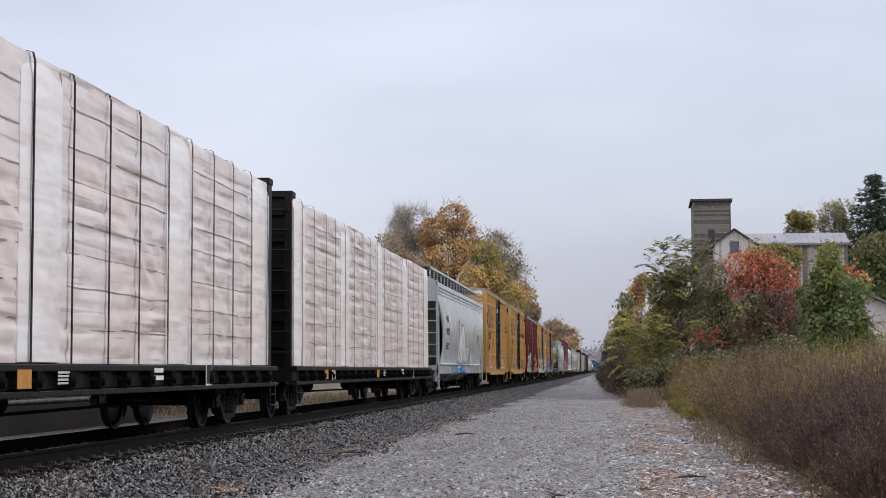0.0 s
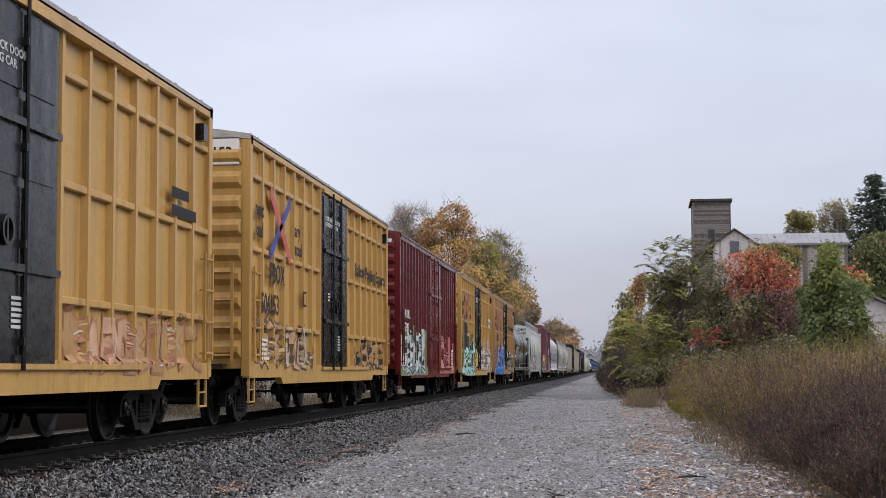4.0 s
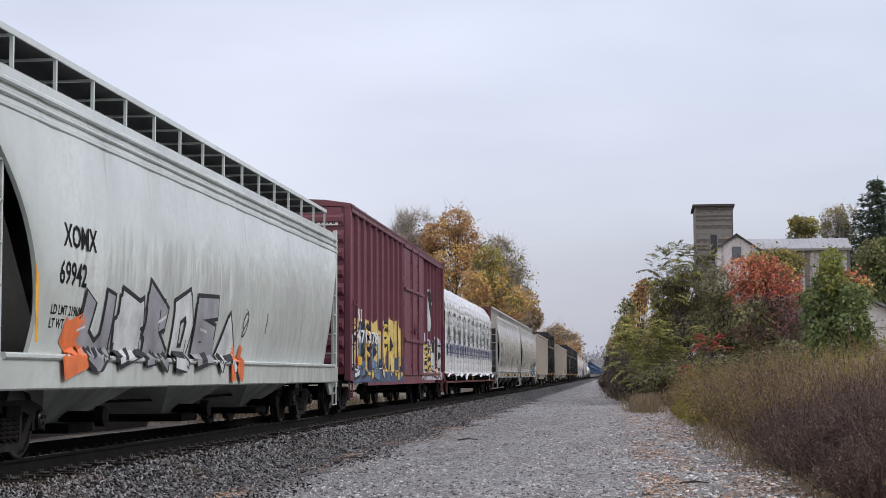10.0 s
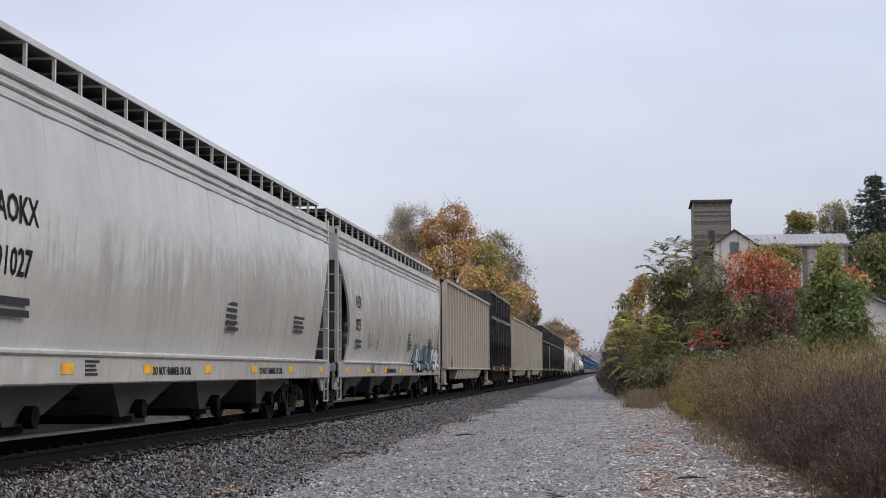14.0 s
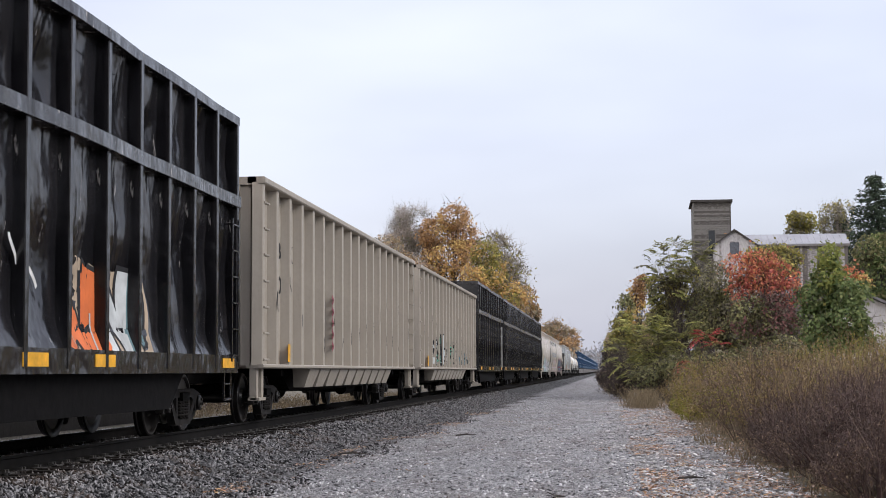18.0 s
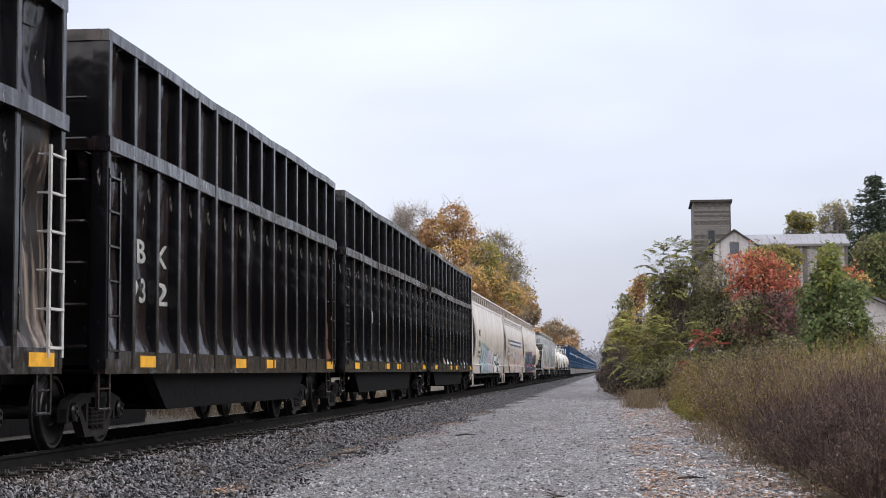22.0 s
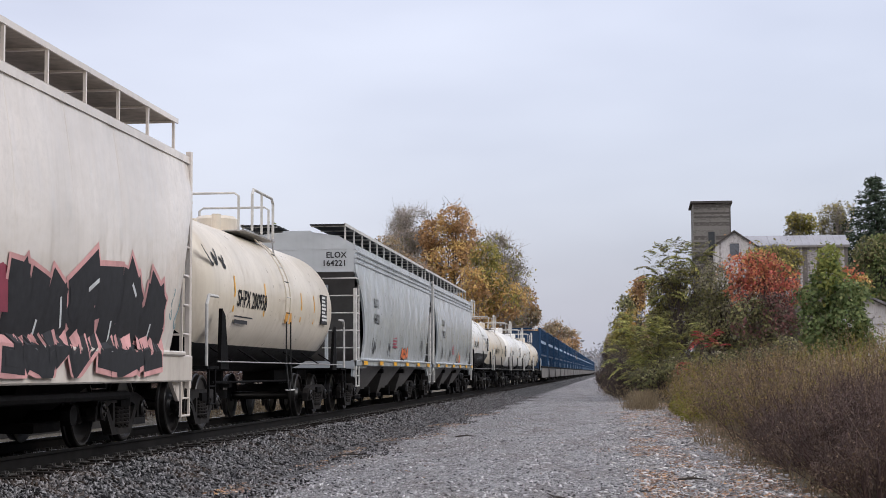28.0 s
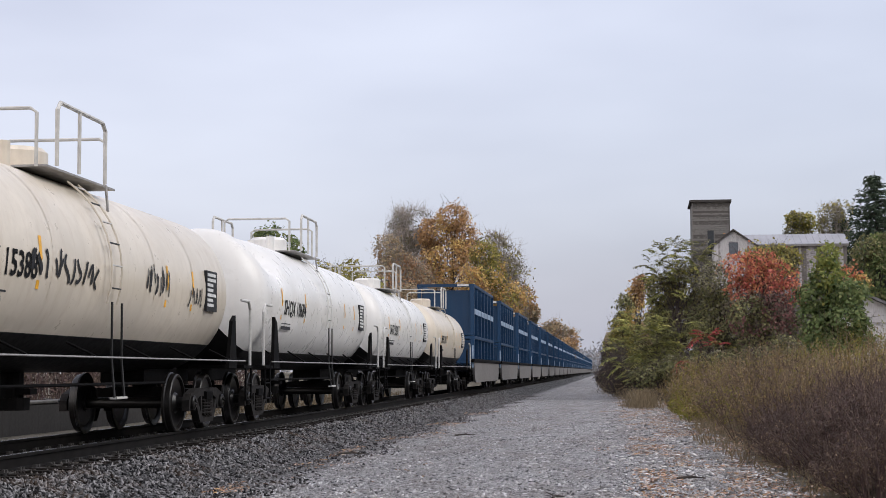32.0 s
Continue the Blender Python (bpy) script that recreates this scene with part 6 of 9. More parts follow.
# two warm grey covered hoppers
for k, (f, b, u0, u1, mark, num) in enumerate(((259.9, 280.8, 258.9, 281.4, "AOKX", "91027"), (281.9, 303.2, 281.4, 304.2, "NEX", "0073"))):
    car, L, b0, b1 = couple("covered_hopper", "warm grey covered hopper with yellow safety tape along its sill", "hopper car", f, b, u0, u1)
    face = covered_hopper(car, L, b0, b1, WARM_GREY, {"eave": 4.1, "bays": 4, "bracket": 0.9, "walk": 0.5, "bulge": 0.15, "bay_mat": BAY_DUSTY_SHADED, "bay_out": 1.0})
    lettering(mark, 0.40, (1.6, b0 + 2.0, 2.46), BLACK_MARK, car, face=face)
    lettering(num, 0.40, (1.6, b0 + 2.0, 1.92), BLACK_MARK, car, face=face)
    bars(b0 + 2.1, 1.7, 0.9, 0.25, 2, face(1.85) + 0.014, BLACK_MARK, car)
    bars(b1 - 9.5, 2.15, 0.8, 0.6, 6, face(1.9) + 0.014, BLACK_MARK, car)
    bars(b1 - 4.2, 2.0, 1.2, 0.35, 4, face(1.9) + 0.014, BLACK_MARK, car)
    tape_row(car, 1.563, 0.92, [b0 + 1.0 + i * 3.1 for i in range(7)], None, 0.4, 0.12)
    lettering("DO NOT HAMMER ON CAR", 0.16, (1.565, b0 + 7.6, 0.9), BLACK_MARK, car, width=1.9)
    lettering("DO NOT HAMMER ON CAR", 0.16, (1.565, b0 + 14.0, 0.9), BLACK_MARK, car, width=1.9)
    bars(b0 + 4.9, 1.08, 0.6, 0.2, 4, 1.565, BLACK_MARK, car)
    if k:
        scrawl(car, 1.6, b1 - 8.0, b1 - 0.8, 0.95, 1.75, [TEAL_DARK, LIGHT_SPRAY, NAVY_SPRAY], BLACK_MARK, 32, 9, surface=lambda z: max(face(z), 1.58))
        tag_lines(car, 1.6, b0 + 4.0, b0 + 6.0, 1.4, 2.1, BLACK_MARK, 33, 4, surface=face)

# aggregate hoppers and tall black gondolas
def beige(f, b, u0, u1, num, sd):
    car, L, b0, b1 = couple("open_hopper", "dusty beige open hopper with upright ribs", "hopper car", f, b, u0, u1)
    open_hopper(car, L, b0, b1, BEIGE, {"posts": 19, "chutes": 10})
    lettering("FBTX", 0.45, (1.446, b0 + 1.5, 3.05), BLACK_MARK, car, width=1.9)
    lettering(num, 0.45, (1.446, b0 + 1.5, 2.4), BLACK_MARK, car, width=1.8)
    post_tags(car, [b0 + 0.12 + (b1 - b0 - 0.24) * i / 18 for i in range(1, 18)], 1.61, 1.25, 2.6, BLACK_MARK, sd, 0.016, 0.45)
    bars(b0 + 1.6, 1.6, 0.5, 0.3, 2, 1.446, BLACK_MARK, car)
    part("reflector", Shape().box(1.612, 1.617, b0 + 2.2, b0 + 2.4, 1.12, 1.45), REFLECT, car)
    return car, b0, b1


def black_gon(f, b, u0, u1, num, sd, m=GON_BLACK, **spec):
    car, L, b0, b1 = couple("gondola", spec.pop("label", "battered black high-sided gondola"), "gondola car", f, b, u0, u1)
    gondola(car, L, b0, b1, m, {"seed": sd, **spec})
    pitch = (b1 - b0) / spec.get("posts", 12)
    lines = ((2.2, ("FB", "TX", num[:2], num[2:])),) if spec.get("one_line") else ((2.38, ("FB", "TX")), (1.86, (num[:2], num[2:])))
    for z, words in lines:
        for i, w in enumerate(words):
            lettering(w, 0.44, (1.47, b0 + (1.36 + i) * pitch, z), WHITE_MARK, car, width=min(0.3 * len(w), 0.56 * pitch))
    if spec.get("one_line"):
        for i in (0, 1, 2):
            bars(b0 + (1.42 + i) * pitch, 2.0, 0.45, 0.36, 3, 1.45, GREY_SPRAY, car)
    bars(b0 + 6.6, 1.6, 0.3, 0.3, 5, 1.45, GREY_SPRAY, car)
    lettering("FBTX\n" + num, 0.22, (1.0, b0 - 0.005, 4.5), WHITE_MARK, car, FRONT, align="RIGHT")
    return car, b0, b1


car, b0, b1 = beige(305.1, 326.0, 304.2, 326.7, "2032", 41)
car, b0, b1 = black_gon(327.4, 343.4, 326.7, 344.2, "61022", 1)
haze_patch(car, b0 + 8.0, b0 + 11.4, 1.0, 2.5, SIDE_OF[car], TAN_SPRAY, 4)
scrawl(car, 1.49, b0 + 8.2, b0 + 11.3, 1.05, 2.2, [LIGHT_SPRAY, TEAL_DARK, ORANGE_SPRAY], BLACK_MARK, 42, 4)
tag_lines(car, 1.5, b0 + 6.2, b0 + 7.2, 1.7, 2.6, WHITE_MARK, 43, 2, 0.03)
car, b0, b1 = beige(345.1, 366.4, 344.2, 367.1, "2009", 44)
for i, z in enumerate((1.35, 1.6, 1.85, 2.1, 2.35)):
    stroke(car, [(b0 + 7.0 + 0.1 * math.sin(i), z + 0.3), (b0 + 6.85, z + 0.2), (b0 + 7.14, z + 0.14), (b0 + 6.86, z + 0.05), (b0 + 7.12, z)], lambda z: 1.612, RED_SPRAY, 0.035, 0.004)
car, b0, b1 = beige(367.9, 389.2, 367.1, 389.9, "2019", 46)
scrawl(car, 1.62, b0 + 4.0, b0 + 13.0, 1.12, 2.15, [BEIGE, LIGHT_SPRAY, plain("mint_green_spray", (0.10, 0.36, 0.25), 0.6, 0, 0.3, 2)], BLACK_MARK, 47, 8, fat=0.8)
scrawl(car, 1.62, b0 + 13.4, b0 + 18.4, 1.12, 1.8, [BEIGE, TEAL_DARK], BLACK_MARK, 49, 6, fat=0.7)
black_gon(390.6, 406.8, 389.9, 407.5, "92204", 2, rear_ladder=RAILING, odd_panel={(11, True): SCRAPED}, label="battered black gondola with a white ladder and a scraped end panel")
car, b0, b1 = black_gon(408.3, 424.1, 407.5, 424.7, "9362", 3, GON_BROWN, posts=15, odd_panel={(14, True): RUST}, label="brown-black gondola with one rusted side panel")
# torn tarpaulin hanging over the end of this one
rows = [[(1.3 + 0.14 * noise.noise((i * 0.5, j * 0.7, 2)) + 0.1 * math.sin(j), b1 - 0.35 + 0.10 * i + 0.05 * noise.noise((i, j, 5)), 5.05 - 0.13 * j - 0.03 * i) for i in range(5)] for j in range(11)]
part("torn_tarpaulin", Shape().grid(rows), LIGHT_SPRAY, car, "torn pale tarpaulin hanging from the rim", smooth=60)
black_gon(425.4, 441.5, 424.7, 442.0, "93202", 4, one_line=True)
car, b0, b1 = black_gon(442.7, 458.8, 442.0, 459.2, "92441", 5, one_line=True, label="battered black gondola with pale graffiti")
haze_patch(car, b0 + 4.9, b0 + 7.6, 1.0, 2.4, SIDE_OF[car], LIGHT_SPRAY, 9)
scrawl(car, 1.49, b0 + 5.0, b0 + 7.5, 1.05, 2.1, [TAN_SPRAY, LIGHT_SPRAY], BLACK_MARK, 48, 2)
scrawl(car, 1.49, b0 + 10.6, b0 + 14.6, 1.05, 2.3, [GON_BROWN, NAVY_SPRAY], LIGHT_SPRAY, 49, 3)

# cream covered hoppers
for k, (f, b, u0, u1, mark, num, sd) in enumerate(((459.7, 479.7, 459.2, 480.3, "SHPX", "43954", 50), (480.9, 499.1, 480.3, 499.7, "ACFX", "51250", 54), (500.4, 520.1, 499.7, 520.7, "SHPX", "46251", 58))):
    car, L, b0, b1 = couple("covered_hopper", ("cream covered hopper with blue-grey graffiti", "cream covered hopper with two dark stripes", "off-white covered hopper with dark red-edged graffiti")[k], "hopper car", f, b, u0, u1)
    face = covered_hopper(car, L, b0, b1, CREAM, {"eave": 4.05, "bulge": 0.17, "grate": plain("tan_walkway", (0.20, 0.175, 0.155), 0.7), "fascia": k == 1, "fascia_mat": WARM_GREY, "walk": 0.62, "cut": 0.95, "bays": 4, "bay_mat": STEEL_DARK, "sill0": 0.82, "sill1": 1.2})
    lettering(mark, 0.42, (1.6, b0 + 2.2, 2.55), BLACK_MARK, car, face=face)
    lettering(num, 0.42, (1.6, b0 + 2.1, 2.05), BLACK_MARK, car, face=face)
    lettering("LD LMT 218000 LBS\nLT WT     70000 LBS", 0.17, (1.6, b0 + 2.0, 1.74), BLACK_MARK, car, face=face)
    part("reflector", Shape().grid([[(face(z) + 0.014, b0 + 1.45 + 0.3 * (1.9 - z), z), (face(z) + 0.014, b0 + 1.55 + 0.3 * (1.9 - z), z)] for z in (1.3, 1.6, 1.9, 2.2, 2.5)]), REFLECT, car)
    part("sill_pipe", Shape().tube([(1.35, b0 + 2.5, 0.66), (1.35, b1 - 2.5, 0.66)], 0.06, 8), STEEL_DARK, car)
    low = lambda z: max(face(z), 1.59)
    if k == 0:
        scrawl(car, 1.6, b0 + 4.0, b0 + 8.4, 0.84, 2.2, [plain("faded_sea_green_spray", (0.24, 0.36, 0.36), 0.65, 0, 0.35, 2), plain("faded_lilac_spray", (0.40, 0.36, 0.42), 0.65, 0, 0.3, 2)], plain("faded_teal_edge_spray", (0.17, 0.27, 0.28), 0.65, 0, 0.3, 2), sd, 4)
        scrawl(car, 1.6, b0 + 8.4, b0 + 11.6, 0.84, 2.0, [plain("faded_tan_spray", (0.48, 0.41, 0.36), 0.65, 0, 0.3, 2), plain("faded_violet_spray", (0.38, 0.34, 0.40), 0.65, 0, 0.3, 2)], plain("pale_sea_green_spray", (0.33, 0.42, 0.41), 0.65, 0, 0.3, 2), sd + 7, 4)
        scrawl(car, 1.6, b0 + 11.0, b0 + 16.6, 0.85, 1.8, [WHITE_MARK, LIGHT_SPRAY], BLACK_MARK, sd + 1, 4, surface=low)
        tag_lines(car, 1.6, b1 - 3.4, b1 - 2.0, 1.4, 2.1, BLACK_MARK, sd + 2, 3, surface=face)
    elif k == 1:
        for z in (2.48, 2.72):
            part("side_stripe", Shape().grid([[(face(q) + 0.015, y, q) for y in (b0 + 3.8, b1 - 2.4)] for q in (z, z + 0.05, z + 0.1)]), NAVY_SPRAY, car, "dark blue stripe")
        haze_patch(car, b0 + 9.5, b1 - 1.6, 0.84, 2.5, SIDE_OF[car], plain("faded_brick_spray", (0.42, 0.30, 0.27), 0.65, 0, 0.4, 1.5), 21)
        scrawl(car, 1.6, b0 + 4.5, b1 - 1.4, 0.84, 2.0, [plain("washed_ochre_spray", (0.48, 0.37, 0.27), 0.65, 0, 0.3, 2), plain("washed_slate_spray", (0.36, 0.38, 0.42), 0.65, 0, 0.3, 2), WASHED], plain("washed_mauve_spray", (0.36, 0.31, 0.33), 0.65, 0, 0.3, 2), sd, 11)
    else:
        scrawl(car, 1.6, b0 + 3.0, b0 + 11.4, 0.85, 2.35, [NAVY_SPRAY, NAVY_SPRAY, BLACK_MARK], plain("blue_black_spray", (0.03, 0.035, 0.06), 0.6, 0, 0.3, 2), sd, 8, halo=RED_SPRAY, shine=TEAL, fat=1.25)
        scrawl(car, 1.6, b0 + 12.6, b0 + 18.0, 0.9, 2.2, [BLACK_MARK, BLACK_MARK], BLACK_MARK, sd + 1, 6, halo=PINK, fat=1.25)
        tag_lines(car, 1.6, b1 - 2.4, b1 - 0.9, 1.5, 2.2, TEAL_DARK, sd + 2, 5, surface=face)
        for i, c in enumerate((INK_GREEN, WHITE_MARK, RED_SPRAY)):
            part("painted_stripe", Shape().box(face(1.8) + 0.02, face(1.8) + 0.026, b0 + 11.6 + 0.28 * i, b0 + 11.88 + 0.28 * i, 1.55, 2.15), c, car)


def tank(f, b, u0, u1, r, zc, upper, words, label, band=1.9, lower=TANK_SKIRT, ty=2.6, dent=None):
    car, L, b0, b1 = couple("tank_car", label, "tank car", f, b, u0, u1)
    face = tank_car(car, L, b0, b1, r, zc, upper, lower, {"band": band, "dent": dent and (b0 + dent[0], dent[1], dent[2])})
    lettering(words, 0.40, (1.5, b0 + ty, zc - 0.24), BLACK_MARK, car, face=face)
    bars(b0 + ty, zc - 0.36, 1.4, 0.22, 2, face(zc - 0.45) + 0.006, BLACK_MARK if band > 2.0 else WHITE_MARK, car)
    p = part("spec_panel", Shape().box(face(zc) - 0.03, face(zc) + 0.012, b1 - 2.4, b1 - 1.75, zc - 0.32, zc + 0.32), BLACK_MARK, car, "black panel of small white print")
    bars(b1 - 2.36, zc + 0.28, 0.56, 0.56, 7, face(zc) + 0.014, WHITE_MARK, p)
    for y in (b0 + 2.35, b0 + 4.7, b1 - 4.6, b1 - 3.2):
        part("reflector", Shape().grid([[(face(z) + 0.004, y, z), (face(z) + 0.004, y + 0.09, z)] for z in (zc - 0.35, zc, zc + 0.25)]), REFLECT, car)
    return car, b0, b1, face


car, b0, b1, face = tank(521.2, 533.9, 520.7, 534.5, 1.34, 2.32, TANK_CREAM, "SHPX 200958", "cream tank car with a black belly and railed platform", 2.3)
part("placard", Shape().box(face(2.0), face(2.0) + 0.02, b0 + 6.6, b0 + 7.2, 1.9, 2.2), plain("amber_panel", (0.50, 0.24, 0.04), 0.6), car)
tag_lines(car, 1.4, b0 + 0.7, b0 + 2.0, 2.6, 3.1, BLACK_MARK, 61, 3, 0.03, surface=face)
for f, b, u0, u1, num, sd in ((535.1, 551.0, 534.5, 551.4, "164221", 62), (551.8, 567.2, 551.4, 567.8, "174226", 65)):
    car, L, b0, b1 = couple("covered_hopper", "light grey covered hopper with exposed outlet bays and small tags", "hopper car", f, b, u0, u1)
    face = covered_hopper(car, L, b0, b1, GREY, {"eave": 3.98, "sill0": 1.10, "sill1": 1.24, "walk": 0.55, "cut": 1.35, "bay_mat": BAY_DUSTY_SHADED, "bay_out": 0.9, "tall_post": sd == 65, "trim": RAILING, "bulge": 0.1})
    lettering("ELOX", 0.32, (1.6, b0 + 2.6, 2.62), BLACK_MARK, car, face=face)
    lettering(num, 0.36, (1.6, b0 + 2.5, 2.2), BLACK_MARK, car, face=face)
    lettering("ELOX\n" + num, 0.2, (1.3, b0 + 0.02, 3.72), BLACK_MARK, car, FRONT, align="RIGHT")
    tape_row(car, 1.605, 1.13, [b0 + 0.8 + i * 2.7 for i in range(6)], None, 0.6, 0.1)
    tag_lines(car, 1.6, b0 + 2.4, b0 + 4.0, 1.35, 1.95, BLACK_MARK, sd, 9, 0.026, surface=face)
    tag_lines(car, 1.6, b0 + 5.2, b0 + 6.0, 1.35, 1.85, BLACK_MARK, sd + 1, 8, 0.02, surface=face)
    scrawl(car, 1.6, b0 + 8.2, b0 + 9.8, 1.3, 1.7, [ORANGE_SPRAY, TAN_SPRAY], BLACK_MARK, sd + 2, 3, surface=face)
    tag_lines(car, 1.6, b1 - 3.8, b1 - 2.0, 1.35, 2.2, BLACK_MARK, sd + 3, 9, 0.018, surface=face)
    bars(b0 + 6.3, 2.1, 0.9, 0.5, 6, face(1.8) + 0.014, RED_SPRAY, car)
car, b0, b1, face = tank(568.2, 580.9, 567.8, 581.4, 1.36, 2.36, TANK_WHITE, "SHPX 204158", "white tank car with a broad black belly", 1.94)
lettering("VENT TANK\nWHEN UNLOADING", 0.17, (1.4, b1 - 4.6, 2.72), plain("grey_stencil", (0.3, 0.3, 0.3), 0.7), car, face=face)
lettering("LIMESTONE\nSLURRY", 0.2, (1.4, b1 - 3.6, 2.38), BLACK_MARK, car, face=face)
tag_lines(car, 1.4, b0 + 1.2, b0 + 4.6, 1.35, 1.75, LIGHT_SPRAY, 70, 7, 0.012, surface=face)
tag_lines(car, 1.4, b0 + 6.4, b0 + 9.0, 1.5, 1.8, LIGHT_SPRAY, 71, 8, 0.012, surface=face)
car, b0, b1, face = tank(581.8, 596.2, 581.4, 596.7, 1.28, 2.22, TANK_CREAM, "SHPX 15388", "stained cream tank car with dark tags", 2.28)
tag_lines(car, 1.4, b0 + 4.4, b0 + 6.8, 1.95, 2.45, BLACK_MARK, 72, 11, 0.026, surface=face)
tag_lines(car, 1.4, b1 - 5.6, b1 - 4.4, 2.0, 2.5, BLACK_MARK, 73, 8, 0.018, surface=face)
tag_lines(car, 1.4, b1 - 3.4, b1 - 2.6, 1.9, 2.3, BLACK_MARK, 74, 6, 0.018, surface=face)
car, b0, b1, face = tank(597.1, 611.3, 596.7, 611.8, 1.32, 2.30, TANK_WHITE, "SHQX 10684", "off-white tank car with a buckled shell and black belly", 2.4, dent=(2.3, 0.75, 0.42))
car, b0, b1, face = tank(612.2, 625.5, 611.8, 626.0, 1.30, 2.26, TANK_WHITE, "SAFX 52011", "white tank car with a black belly", 2.3)
car, b0, b1, face = tank(626.4, 639.6, 626.0, 640.1, 1.30, 2.26, TANK_CREAM, "SHPX 20117", "cream tank car with a rust-stained shell", 2.2)

# a long cut of well cars with stacked blue refuse boxes
PITCH = 18.45
first, L, b0, b1 = couple("container_car", "well car with stacked blue refuse containers", "container car", 640.7, 640.1 + PITCH - 0.6, 640.1, 640.1 + PITCH)
container_car(first, L, b0, b1, True)
for i in range(1, 30):
    u = 640.1 + PITCH * i
    c = copy_thing(first, Matrix.Translation((TRACK_X, u, RAIL_Z)))
    TRAIN.append((c, u))
    for o in c.children_recursive:
        if o.name.startswith("wheelset"):
            WHEELS[0.89 if o.location.y > 0 else -0.89].append(o)


# ---- ground, track and what stands beside it ----
def ramp(v, a, b):
    t = min(1.0, max(0.0, (v - a) / (b - a)))
    return t * t * (3 - 2 * t)


def ground_z(x, y):
    """Road level, ballast shoulder up to the track, a shallow ditch beyond, a bank behind the bushes."""
    z = 0.36 * ramp(x, -4.9, -6.35) if x > -7.6 else 0.36 - 0.18 * ramp(x, -8.7, -9.8)
    z += 0.25 * ramp(x, 2.2, 5.5) * ramp(y, -20, 10)
    z += 4.0 * ramp(x, 6, 13) * ramp(y, 95, 140)
    z += 1.2 * ramp(x, -16, -30)
    if -4.8 < x < 3:
        z += 0.03 * noise.noise((x * 0.5, y * 0.25, 0)) + 0.012 * noise.noise((x * 1.7, y * 1.3, 4))
    return z


def ground_mat():
    m, n, l, b = node_mat("gravel_and_verge", 0.9)
    b.inputs["Specular IOR Level"].default_value = 0.2
    t = n.new("ShaderNodeTexCoord")
    sep = n.new("ShaderNodeSeparateXYZ")
    l.new(t.outputs["Object"], sep.inputs[0])
    obj = t.outputs["Object"]
    vor = n.new("ShaderNodeTexVoronoi")
    vor.inputs["Scale"].default_value = 22
    l.new(obj, vor.inputs["Vector"])
    fine = n.new("ShaderNodeTexVoronoi")
    fine.inputs["Scale"].default_value = 60
    l.new(obj, fine.inputs["Vector"])
    mid_size = n.new("ShaderNodeTexVoronoi")
    mid_size.inputs["Scale"].default_value = 34
    l.new(obj, mid_size.inputs["Vector"])
    def one(socket):
        k = n.new("ShaderNodeSeparateColor")
        l.new(socket, k.inputs[0])
        return k.outputs[0]
    stone = ramp_node(n, l, one(vor.outputs["Color"]), 0.0, 1.0, (0.03, 0.03, 0.033, 1), (0.66, 0.65, 0.665, 1))
    grit = ramp_node(n, l, one(fine.outputs["Color"]), 0.0, 1.0, (0.06, 0.06, 0.062, 1), (0.72, 0.71, 0.72, 1))
    road = mix_node(n, l, ramp_node(n, l, one(mid_size.outputs["Color"]), 0.3, 0.7), stone, grit)
    patch = ramp_node(n, l, noise_node(n, l, mapped(n, l, (1.0, 0.25, 1)), 0.8, 5, 0.65), 0.42, 0.66)
    road = mix_node(n, l, patch, road, mix_node(n, l, 0.42, road, (0.17, 0.13, 0.105)))
    damp = ramp_node(n, l, noise_node(n, l, mapped(n, l, (1.6, 0.5, 1)), 1.7, 6, 0.7), 0.52, 0.66)
    road = mix_node(n, l, damp, road, mix_node(n, l, 0.22, road, (0.06, 0.06, 0.064)))
    ballast = ramp_node(n, l, one(vor.outputs["Color"]), 0.2, 1.0, (0.012, 0.012, 0.013, 1), (0.24, 0.235, 0.24, 1))
    soil = mix_node(n, l, ramp_node(n, l, noise_node(n, l, obj, 2.5, 6, 0.7), 0.35, 0.65), (0.075, 0.055, 0.038), (0.17, 0.14, 0.075))
    far = mix_node(n, l, ramp_node(n, l, noise_node(n, l, obj, 1.2, 6, 0.7), 0.35, 0.65), (0.28, 0.25, 0.21), (0.19, 0.17, 0.12))
    wob = n.new("ShaderNodeMath")
    wob.operation = "MULTIPLY_ADD"
    wob.inputs[1].default_value = 1.1
    l.new(noise_node(n, l, obj, 0.7, 5, 0.7), wob.inputs[0])
    l.new(sep.outputs["X"], wob.inputs[2])
    def step(a, c):
        k = n.new("ShaderNodeMapRange")
        k.inputs["From Min"].default_value, k.inputs["From Max"].default_value = a, c
        l.new(wob.outputs[0], k.inputs["Value"])
        return k.outputs[0]
    c = mix_node(n, l, step(-4.35, -3.75), ballast, road)
    c = mix_node(n, l, step(2.1, 3.2), c, soil)
    c = mix_node(n, l, step(-8.3, -9.1), c, far)
    l.new(c, b.inputs["Base Color"])
    add = n.new("ShaderNodeMath")
    l.new(vor.outputs["Distance"], add.inputs[0])
    l.new(fine.outputs["Distance"], add.inputs[1])
    bump_node(n, l, b, add.outputs[0], 1.0, 0.05)
    return m


